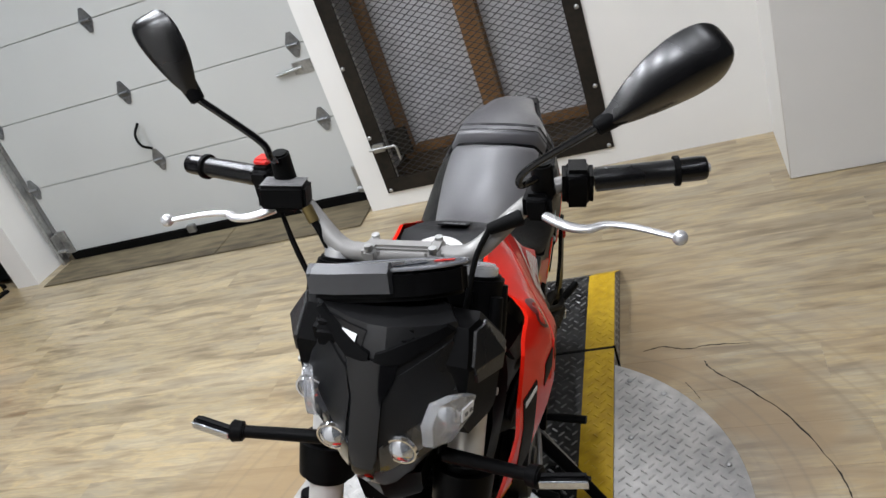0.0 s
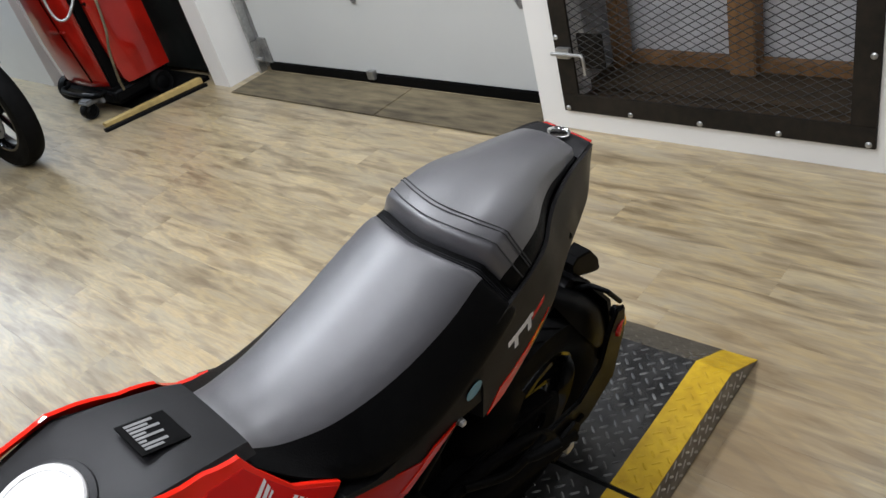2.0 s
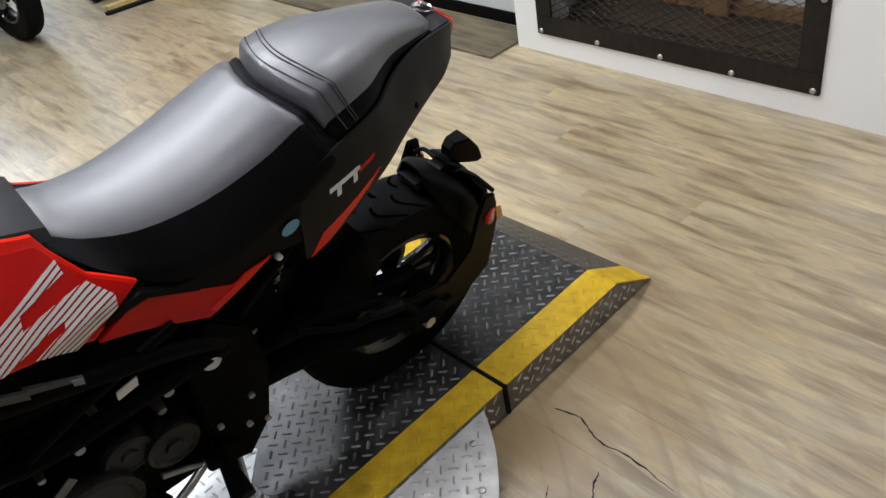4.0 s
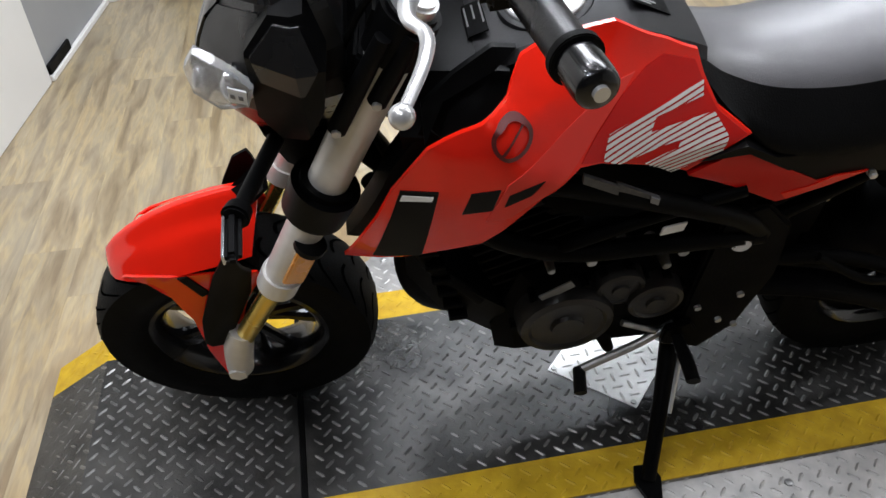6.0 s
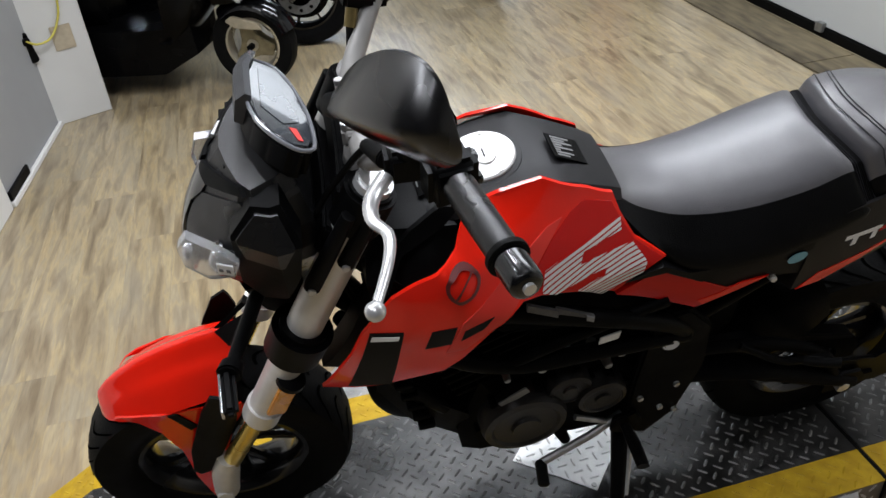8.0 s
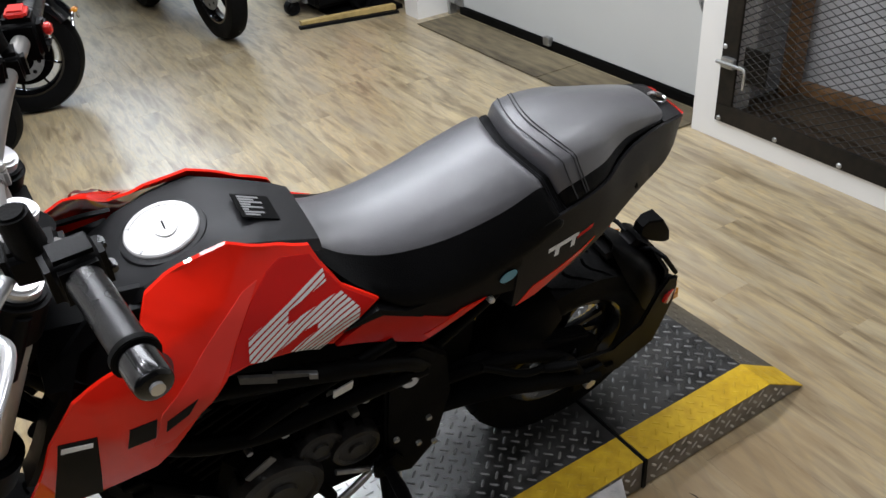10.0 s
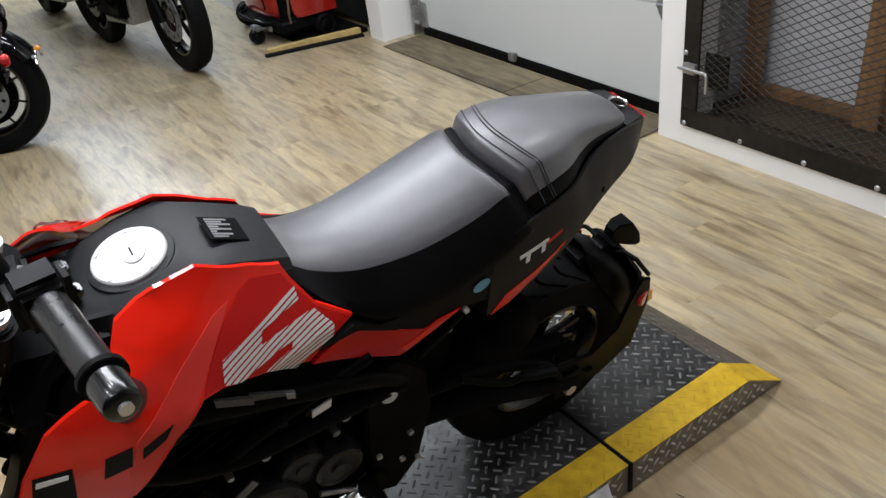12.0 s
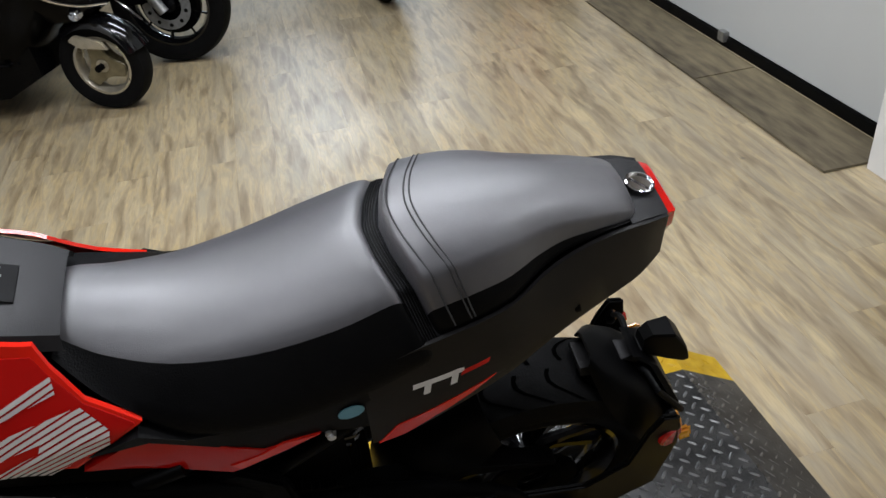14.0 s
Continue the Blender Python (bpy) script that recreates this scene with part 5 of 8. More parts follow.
bp("nose_strip", on_mask([(-0.034, 0.958), (0.034, 0.958), (0.032, 0.940), (0.020, 0.915), (0.019, 0.84), (0.012, 0.80), (0.0, 0.785), (-0.012, 0.80), (-0.019, 0.84), (-0.020, 0.915), (-0.032, 0.940)], 0.006, 0.005), PLASTIC_GLOSS, mask, "gloss black nose strip", steer="mask")
for s in (-1, 1):
    bp("mask_ridge", on_mask([(s * x, z) for x, z in ((0.004, 0.966), (0.084, 0.992), (0.094, 0.984), (0.036, 0.955), (0.004, 0.958))], 0.006, 0.007), PLASTIC, mask, "raised black ridge", steer="mask")
    bp("mask_cheek", on_mask([(s * x, z) for x, z in ((0.034, 0.940), (0.092, 0.972), (0.112, 0.940), (0.106, 0.905), (0.066, 0.882), (0.026, 0.856), (0.024, 0.912))], 0.005, 0.004), PLASTIC_MATT, mask, "matt black cheek panel", steer="mask")
    lens = bp("headlight_lens", on_mask([(s * x, z) for x, z in ((0.021, 0.856), (0.030, 0.864), (0.062, 0.886), (0.102, 0.914), (0.121, 0.918), (0.116, 0.884), (0.085, 0.850), (0.050, 0.822), (0.022, 0.812))], 0.004, 0.003), LENS_DARK, mask, "clear headlight lens", steer="mask")
    for x, z, r in ((0.092, 0.884, 0.0185), (0.047, 0.850, 0.0185)):
        y = mask_front(x, z)
        bp("projector", lathe([(0.0, r), (-0.006, r * 1.02), (-0.008, r * 0.92), (-0.011, r * 0.80), (-0.016, r * 0.4), (-0.017, 0.001)], 28, "y", centre=(s * x, y, z)), LENS, lens, "round headlight projector", steer="mask")
        bp("projector_ring", lathe([(-0.004, r * 1.18), (-0.009, r * 1.14), (-0.009, r * 1.0), (-0.004, r * 1.0)], 28, "y", True, centre=(s * x, y, z)), CHROME, lens, steer="mask")
    side_lens = [(-1.122 if s > 0 else -1.108, 0.870), (-1.124 if s > 0 else -1.110, 0.905), (-1.108 if s > 0 else -1.100, 0.930), (-1.080, 0.922), (-1.050, 0.903), (-1.060, 0.876), (-1.095, 0.858)]
    side_x = lambda y, z: (-0.014 if s < 0 else 0.0) + float(np.interp(y, [-1.13, -1.09, -1.05], [0.088, 0.112, 0.128])) - 0.12 * abs(z - 0.89)
    bp("side_lens", shell(side_lens, side_x, 0.014, 0.02, s), FROST, mask, "frosted clear side lens", steer="mask")
    ins = bp("lens_insert", shell([(-1.080, 0.880), (-1.060, 0.882), (-1.058, 0.900), (-1.078, 0.900)], side_x, 0.003, 0.05, s, lift=0.002), LABEL_WHITE, mask, "white lamp insert", steer="mask")
    for dy in (-1.074, -1.065):
        bp("insert_dot", shell([(dy - 0.0025, 0.888), (dy + 0.0025, 0.888), (dy + 0.0025, 0.893), (dy - 0.0025, 0.893)], side_x, 0.001, 0.05, s, lift=0.0028), PRINT_DARK, ins, steer="mask")
    wing_x = lambda y, z: float(np.interp(y, [-1.055, -1.0, -0.93], [0.116, 0.148, 0.138])) * float(np.interp(z, [0.76, 0.85, 0.94, 0.99], [0.78, 0.95, 1.0, 0.78]))
    wing = bp("mask_wing", shell([(-1.052, 0.945), (-1.022, 0.984), (-0.988, 0.988), (-0.970, 0.945), (-0.980, 0.880), (-1.005, 0.830), (-1.035, 0.815), (-1.056, 0.850)], wing_x, 0.034, 0.02, s), PLASTIC, mask, "black side wing of the mask", steer="mask", angle=20)
    bp("wing_facet", shell([(-1.046, 0.944), (-1.018, 0.978), (-0.992, 0.980), (-0.978, 0.944), (-0.995, 0.912), (-1.040, 0.914)], wing_x, 0.006, 0.02, s, lift=0.004), PLASTIC_MATT, mask, "matt black upper side facet", steer="mask", angle=20)
    # turn signals
    i0 = Vector((s * 0.085, -1.050, 0.775))
    i1 = Vector((s * 0.205, -1.078, 0.792))
    stalk = bp("indicator_stalk", rod(i0, i1, 0.0105, 0.009, 14, 0.001), PLASTIC, label="black flexible indicator stalk", steer=True)
    bp("indicator", rod(i1, i1 + (i1 - i0).normalized() * 0.020, 0.014, 0.0165, 14, 0.003), PLASTIC, stalk, "black indicator body", steer=True)
    pd = moved(box((-0.034, -0.008, -0.008), (0.034, 0.010, 0.009), 0.006, 3), Matrix.Translation(i1 + Vector((s * 0.048, -0.004, 0.004))) @ pose(0, 0, 0, 0, s * -6, s * 6))
    bp("indicator_pod", pd, PLASTIC, stalk, "black indicator pod", steer=True)
    lensb = moved(box((-0.031, -0.010, -0.006), (0.031, -0.007, 0.007), 0.001, 2), Matrix.Translation(i1 + Vector((s * 0.048, -0.004, 0.004))) @ pose(0, 0, 0, 0, s * -6, s * 6))
    bp("indicator_lens", lensb, LENS, stalk, "clear indicator lens", steer=True)
bp("mask_inlet", on_mask([(-0.080, 0.988), (-0.012, 0.986), (-0.020, 0.952), (-0.036, 0.950)], 0.004, 0.003), PLASTIC_GLOSS, mask, "gloss black triangular inlet", steer="mask")
bp("badge_bar", on_mask([(-0.062, 0.980), (-0.024, 0.980), (-0.026, 0.970), (-0.054, 0.970)], 0.003, 0.006), LABEL_WHITE, mask, "plain white badge bar", steer="mask")
bp("chin", loft([[Vector((x, y, z)) for x, y in ((0.05 * w, -0.99), (0.05 * w, -1.05 - o), (0, -1.075 - o), (-0.05 * w, -1.05 - o), (-0.05 * w, -0.99))] for z, w, o in ((0.76, 1.1, 0.02), (0.70, 1.0, 0.0), (0.655, 0.7, -0.03))]), PLASTIC, label="black plastic chin below the headlight", steer="mask")

# tank
panel = [(-0.770, 0.880), (-0.723, 0.896), (-0.664, 0.904), (-0.605, 0.874), (-0.556, 0.850), (-0.547, 0.826), (-0.525, 0.787), (-0.478, 0.751), (-0.557, 0.712), (-0.617, 0.745), (-0.683, 0.775), (-0.712, 0.782), (-0.756, 0.755), (-0.792, 0.716), (-0.824, 0.678), (-0.913, 0.633), (-0.994, 0.606), (-0.927, 0.757), (-0.884, 0.820), (-0.832, 0.843), (-0.792, 0.859)]
S_BODY = [(-0.548, 0.821), (-0.548, 0.805), (-0.612, 0.802), (-0.618, 0.787), (-0.531, 0.785), (-0.510, 0.755), (-0.515, 0.737), (-0.581, 0.720), (-0.624, 0.753), (-0.579, 0.758), (-0.575, 0.766), (-0.659, 0.766), (-0.682, 0.779), (-0.674, 0.803)]


def stripes(outline, way, pitch, fill):
    """Cuts an outline into parallel stripes; way: their direction in (y, z)."""
    n = Vector((0, -way[1], way[0])).normalized()
    bm = bmesh.new()
    bm.faces.new([bm.verts.new((0, y, z)) for y, z in outline])
    hs = [n.y * y + n.z * z for y, z in outline]
    k = math.floor(min(hs) / pitch)
    while k * pitch < max(hs):
        for e in (0.0, fill):
            bmesh.ops.bisect_plane(bm, geom=bm.verts[:] + bm.edges[:] + bm.faces[:], plane_co=n * (k + e) * pitch, plane_no=n, dist=1e-6)
        k += 1
    gaps = [f for f in bm.faces if (f.calc_center_median().dot(n) / pitch) % 1.0 > fill]
    bmesh.ops.delete(bm, geom=gaps, context="FACES")
    return bm


def laid(bm, side, lift, step=0.03):
    for no in ((0, 1, 0), (0, 0, 1)):
        i = 1 if no[1] else 2
        lo, hi = min(v.co[i] for v in bm.verts), max(v.co[i] for v in bm.verts)
        k = math.ceil(lo / step)
        while k * step < hi:
            bmesh.ops.bisect_plane(bm, geom=bm.verts[:] + bm.edges[:] + bm.faces[:], plane_co=[c * k * step for c in no], plane_no=no, dist=1e-6)
            k += 1
    for v in bm.verts:
        v.co.x = side * (tank_side(v.co.y, v.co.z) + lift)
    return bm


def circle(cy, cz, ry, rz, n=28):
    return [(cy + ry * math.cos(2 * math.pi * k / n), cz + rz * math.sin(2 * math.pi * k / n)) for k in range(n)]


for s in (1, -1):
    red = bp("tank_shroud", shell(panel, tank_side, 0.006, 0.0135, s), RED, label="glossy red tank shroud", angle=30)
    bp("dark_decal", shell([(-0.710, 0.785), (-0.692, 0.804), (-0.659, 0.834), (-0.625, 0.853), (-0.602, 0.858), (-0.560, 0.842), (-0.550, 0.822), (-0.527, 0.785), (-0.485, 0.752), (-0.557, 0.717), (-0.617, 0.748), (-0.681, 0.777)], tank_side, 0.002, 0.0135, s, lift=0.0014), RED_DARK, red, "deep red side decal")
    bp("pale_decal", shell([(-0.664, 0.850), (-0.640, 0.852), (-0.703, 0.797), (-0.793, 0.731), (-0.821, 0.723), (-0.798, 0.786), (-0.737, 0.818)], tank_side, 0.002, 0.0135, s, lift=0.0012), RED_PALE, red, "pale red diagonal decal")
    bp("stripe_decal", laid(stripes(S_BODY, (0.123, 0.021), 0.0066, 0.68), s, 0.0034, 0.0135), DECAL_GREY, red, "silver-grey pinstriped swoosh decal")
    ring = bmesh.new()
    a, b = circle(-0.792, 0.833, 0.024, 0.0205), circle(-0.792, 0.833, 0.019, 0.016)
    va, vb = [ring.verts.new((0, *p)) for p in a], [ring.verts.new((0, *p)) for p in b]
    for k in range(len(va)):
        ring.faces.new((va[k], va[(k + 1) % len(va)], vb[(k + 1) % len(va)], vb[k]))
    ring.faces.new([ring.verts.new((0, -0.792 + dy, 0.833 + dz)) for dy, dz in ((-0.014, -0.012), (-0.010, -0.013), (0.013, 0.012), (0.010, 0.013))])
    bp("round_mark", laid(ring, s, 0.002, 0.0135), DECAL_DARK, red, "dark round outline mark")
    dec = bp("black_decal", shell([(-0.917, 0.761), (-0.874, 0.767), (-0.896, 0.641), (-0.957, 0.627)], tank_side, 0.002, 0.0135, s, lift=0.0014), DECAL_BLACK, red, "black lower decal")
    bp("badge_bar", shell([(-0.915, 0.756), (-0.880, 0.761), (-0.882, 0.753), (-0.918, 0.747)], tank_side, 0.001, 0.02, s, lift=0.003), LABEL_WHITE, dec, "plain white badge bar")
    for poly in ([(-0.838, 0.768), (-0.806, 0.778), (-0.814, 0.744), (-0.848, 0.733)], [(-0.796, 0.770), (-0.755, 0.783), (-0.770, 0.764), (-0.801, 0.751)]):
        bp("shroud_slot", shell(poly, tank_side, 0.003, 0.0135, s, lift=0.0016), DECAL_BLACK, red, "black slot")
    rear_red = [(-0.553, 0.704), (-0.480, 0.732), (-0.405, 0.686), (-0.367, 0.664), (-0.300, 0.675), (-0.345, 0.652), (-0.411, 0.627)]
    side_pan = bp("side_panel", shell(rear_red, tank_side, 0.010, 0.02, s, lift=0.001), RED_DARK, label="red side panel under the seat")
    bp("panel_flash", shell([(-0.400, 0.6325), (-0.345, 0.655), (-0.302, 0.6745), (-0.345, 0.671), (-0.375, 0.655), (-0.41, 0.645)], tank_side, 0.003, 0.02, s, lift=0.0024), RED, side_pan, "bright red flash")

# charcoal top cover across the tank, with its filler cap
def cover_section(y, z, half, crown):
    return [Vector((half * f, y, z + crown * (1 - abs(f) ** 2.2) - (0.012 if abs(f) > 0.99 else 0))) for f in np.linspace(-1, 1, 15)]


cov = [cover_section(*q) for q in ((-0.862, 0.834, 0.050, 0.004), (-0.835, 0.846, 0.066, 0.004), (-0.800, 0.860, 0.078, -0.002), (-0.770, 0.874, 0.085, -0.008), (-0.723, 0.892, 0.0865, -0.018), (-0.690, 0.898, 0.0865, -0.018), (-0.664, 0.900, 0.086, -0.014), (-0.605, 0.872, 0.081, 0.000), (-0.556, 0.848, 0.075, 0.006), (-0.535, 0.836, 0.070, 0.006))]
top = bp("tank_cover", sheet_of(cov, 0.006), TANK_GREY, label="charcoal top cover of the tank")
CAP = Matrix.Translation((-0.003, -0.722, 0.8775)) @ pose(0, 0, 0, 9, 0, 0)
bp("cap_seat", moved(lathe([(-0.004, 0.058), (0.002, 0.0565), (0.0035, 0.052)], 48, "z"), CAP), TANK_GREY, top, "raised charcoal ring")
cap = bp("filler_cap", moved(lathe([(0.0, 0.049), (0.007, 0.049), (0.009, 0.047), (0.0092, 0.041), (0.0085, 0.0405), (0.0085, 0.002)], 56, "z"), CAP), CAP_SILVER, label="brushed silver filler cap")
bp("cap_lock", moved(prism([(x * 0.022, y * 0.016) for x, y in circle(0, 0, 1, 1, 20)], 0.002, Matrix.Translation((0, 0.006, 0.0088)), 0.0006), CAP), CAP_SILVER, cap, "oval lock flap")
bp("key_slot", moved(box((-0.009, 0.003, 0.0106), (0.009, 0.0055, 0.0113), 0.0003), CAP), PLASTIC, cap, "dark key slot")
for k in range(5):
    a = 2 * math.pi * k / 5 + 0.4
    bp("cap_bolt", moved(rod((0.0435 * math.cos(a), 0.0435 * math.sin(a), 0.008), (0.0435 * math.cos(a), 0.0435 * math.sin(a), 0.0102), 0.0028, seg=10), CAP), POLISHED, cap)


def top_plate(cy, cz, w, d, tilt, label, bars, vertical):
    place = Matrix.Translation((0, cy, cz)) @ pose(0, 0, 0, tilt, 0, 0)
    pl = bp("sticker", moved(box((-w, -d, -0.001), (w, d, 0.0010), 0.0004, 1), place), PLASTIC, top, label)
    for i in range(bars):
        f = -0.75 + 1.5 * i / max(1, bars - 1)
        ln = (0.75, 0.55, 0.8, 0.35, 0.75, 0.2, 0.7, 0.5)[i % 8]
        b = box((f * w - w * 0.07, -d * 0.75, 0.0014), (f * w + w * 0.07, -d * 0.75 + 1.5 * d * ln, 0.0018), 0) if vertical else box((-w * 0.8, f * d - d * 0.08, 0.0014), (-w * 0.8 + 1.6 * w * ln, f * d + d * 0.08, 0.0018), 0)
        bp("print_bar", moved(b, place), LABEL_GREY, pl)


top_plate(-0.600, 0.8735, 0.026, 0.028, -26, "black warning sticker with grey bars", 8, True)
top_plate(-0.806, 0.8625, 0.030, 0.013, 22, "small black label with grey print bars", 3, False)
bp("tank_front", loft([[Vector((x * w, y + o, z)) for x, y in ((-1, -0.78), (-0.8, -0.90), (0.8, -0.90), (1, -0.78))] for z, w, o in ((0.855, 0.09, 0.0), (0.80, 0.150, -0.01), (0.72, 0.145, 0.0), (0.62, 0.11, 0.03))]), PLASTIC, label="black plastic infill ahead of the tank")
for s in (-1, 1):
    bp("front_cowl", shell([(-0.885, 0.812), (-0.86, 0.845), (-0.80, 0.862), (-0.772, 0.878), (-0.80, 0.882), (-0.845, 0.866), (-0.885, 0.845)], lambda y, z: float(np.interp(y, [-0.89, -0.77], [0.10, 0.086])) + (0.87 - z) * 0.9, 0.008, 0.02, s), PLASTIC, label="black cowl ahead of the tank")
    bp("air_scoop", shell([(-0.99, 0.585), (-0.925, 0.745), (-0.883, 0.813), (-0.86, 0.80), (-0.885, 0.73), (-0.94, 0.60)], lambda y, z: tank_side(y, z) - 0.045, 0.04, 0.03, s), PLASTIC, label="black air scoop inside the shroud")

# seat, in two cushions with a strap between
def seat_sweep(x, y):
    """The joint between the cushions bows forward in the middle and runs back towards the sides."""
    w = float(np.interp(y, [-0.50, -0.26, -0.14, 0.03], [0, 1, 1, 0]))
    return w * (-0.012 + 0.038 * (abs(x) / 0.12) ** 1.6)


def seat_ring(y, zc, flat, half, zlow, crown=0.012):
    """Half outline of a cushion: crown, shoulder and side."""
    pts = [(0, zc), (flat * 0.5, zc - crown * 0.25), (flat, zc - crown), (flat + (half - flat) * 0.26, zc - crown - (zc - zlow) * 0.14), (flat + (half - flat) * 0.75, zc - crown - (zc - zlow) * 0.50), (half, zlow + (zc - zlow) * 0.14), (half, zlow), (half - 0.012, zlow - 0.004)]
    left = [Vector((x, y + seat_sweep(x, y), z)) for x, z in pts]
    return [Vector((-v.x, v.y, v.z)) for v in reversed(left[1:])] + left


def between(rows, n):
    """More rows between given ones, on a smooth curve."""
    a = np.array(rows, float)
    t = np.arange(len(a))
    out = []
    for i in range((len(a) - 1) * n + 1):
        u = i / n
        k = min(int(u), len(a) - 2)
        f = u - k
        p0, p1, p2, p3 = a[max(k - 1, 0)], a[k], a[k + 1], a[min(k + 2, len(a) - 1)]
        out.append(0.5 * (2 * p1 + (p2 - p0) * f + (2 * p0 - 5 * p1 + 4 * p2 - p3) * f * f + (3 * p1 - p0 - 3 * p2 + p3) * f ** 3))
    return out


FRONT = [(-0.548, 0.830, 0.040, 0.074, 0.820, 0.004), (-0.530, 0.827, 0.048, 0.090, 0.796, 0.008), (-0.500, 0.817, 0.056, 0.110, 0.763, 0.012), (-0.440, 0.807, 0.068, 0.135, 0.716, 0.014), (-0.360, 0.813, 0.082, 0.143, 0.712, 0.016), (-0.280, 0.832, 0.090, 0.142, 0.735, 0.016), (-0.212, 0.852, 0.087, 0.137, 0.760, 0.016), (-0.196, 0.838, 0.083, 0.133, 0.764, 0.014)]
REAR = [(-0.181, 0.838, 0.078, 0.116, 0.780, 0.012), (-0.177, 0.862, 0.084, 0.120, 0.786, 0.014), (-0.166, 0.872, 0.086, 0.121, 0.788, 0.015), (-0.120, 0.876, 0.084, 0.115, 0.796, 0.014), (-0.075, 0.876, 0.077, 0.104, 0.802, 0.014), (-0.030, 0.873, 0.064, 0.082, 0.814, 0.014), (0.005, 0.868, 0.056, 0.069, 0.822, 0.012), (0.050, 0.858, 0.050, 0.060, 0.826, 0.010), (0.085, 0.848, 0.044, 0.052, 0.826, 0.008), (0.098, 0.840, 0.036, 0.044, 0.824, 0.006)]


def skin(rows, n=4):
    return loft([seat_ring(*q) for q in between(rows, n)])


def top_sheet(rows, n=4, reach=3):
    """The grained top panel of a cushion, a thin sheet on its crown with a tucked edge."""
    rings = [seat_ring(*q)[7 - reach:8 + reach] for q in between(rows, n)]
    out = []
    for i, r in enumerate(rings):
        up = 0.0022 if 0 < i < len(rings) - 1 else 0.0004
        c = Vector((0, r[0].y, r[reach].z - 0.12))
        out.append([p + (p - c).normalized() * (up if 0 < k < len(r) - 1 else -0.0004) for k, p in enumerate(r)])
    return loft(out, cap=False, closed=False)


rider = bp("rider_seat", skin(FRONT), SEAT_SHADED, label="black vinyl rider seat, smooth sides darkened for shade", angle=60)
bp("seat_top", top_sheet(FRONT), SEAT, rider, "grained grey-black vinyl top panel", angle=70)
pill = bp("pillion_seat", skin(REAR), SEAT_SHADED, label="black vinyl pillion seat, sides darkened for shade", angle=60)
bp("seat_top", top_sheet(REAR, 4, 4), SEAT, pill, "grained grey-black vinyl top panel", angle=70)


def seat_line(y, rows, lift, r, parent, material, name, bow=0.0, label=""):
    ring = seat_ring(y, *[np.interp(y, [q[0] for q in rows], [q[k] for q in rows]) for k in range(1, 6)])[2:-2]
    c = Vector((0, y, 0.82))
    pts = [p + (p - c).normalized() * lift + Vector((0, bow * (1 - (p.x / 0.13) ** 2), 0)) for p in ring]
    return bp(name, tube(pts, r, 8, 4), material, parent, label)


for y in (-0.160, -0.140, -0.134):
    seat_line(y, REAR, 0.0026, 0.0010, pill, STITCH, "stitch_seam", -0.008, "grey stitched seam")
band = between([(-0.206, 0.836, 0.082, 0.126, 0.766, 0.013), (-0.198, 0.846, 0.083, 0.126, 0.770, 0.013), (-0.186, 0.848, 0.083, 0.124, 0.774, 0.013), (-0.178, 0.838, 0.080, 0.120, 0.778, 0.012)], 2)
strap = bp("passenger_strap", loft([seat_ring(*q) for q in band]), MESH_STRAP, label="ribbed black strap between the seat cushions", angle=60)
for k in range(7):
    seat_line(-0.201 + 0.003 * k, band, 0.0006, 0.0011, strap, SEAT_SHADED, "strap_rib")

# tail
def tail_ring(y, xin, ztop, xout, zmid, zlow):
    """Half outline of the tail: sunken well under the cushion, top edge, slanting flank and underside."""
    left = [(0, ztop - 0.016), (xin - 0.012, ztop - 0.016), (xin - 0.004, ztop - 0.001), (xin + 0.002, ztop), (xin + (xout - xin) * 0.55, ztop + (zmid - ztop) * 0.48), (xout, zmid), (xout * 0.985, zlow + 0.012), (xout * 0.80, zlow), (xout * 0.5, zlow), (0, zlow)]
    L = [Vector((x, y, z)) for x, z in left]
    return L + [Vector((-v.x, v.y, v.z)) for v in reversed(L[1:-1])]


TAIL = [(-0.245, 0.132, 0.752, 0.142, 0.690, 0.610), (-0.20, 0.130, 0.776, 0.145, 0.700, 0.625), (-0.15, 0.127, 0.790, 0.144, 0.706, 0.652), (-0.105, 0.121, 0.797, 0.139, 0.712, 0.674), (-0.065, 0.110, 0.802, 0.130, 0.717, 0.690), (-0.025, 0.089, 0.814, 0.115, 0.726, 0.704), (0.015, 0.075, 0.824, 0.100, 0.735, 0.715), (0.065, 0.064, 0.830, 0.083, 0.742, 0.728), (0.105, 0.058, 0.830, 0.068, 0.750, 0.740), (0.135, 0.049, 0.826, 0.051, 0.764, 0.754)]
tail = bp("tail_panel", loft([tail_ring(*q) for q in between(TAIL, 3)]), TAIL_GREY, label="dark grey tail fairing with slanting flanks", angle=30)
bp("tail_top", loft([[Vector((x * w, y, z - abs(x) * 0.004)) for x in (-1, -0.6, 0.6, 1)] + [Vector((x * w, y, z - 0.02)) for x in (1, -1)] for y, w, z in ((0.088, 0.056, 0.834), (0.115, 0.052, 0.834), (0.137, 0.045, 0.829))]), TANK_GREY, tail, "charcoal tail cap")
EMB = Matrix.Translation((0.0, 0.118, 0.8335)) @ pose(0, 0, 0, -8, 0, 0)
emb = bp("tail_emblem", moved(lathe([(0.0, 0.018), (0.003, 0.018), (0.0036, 0.016), (0.003, 0.0145), (0.0015, 0.0135), (0.0015, 0.002)], 32, "z"), EMB), CHROME, tail, "round chrome emblem ring")
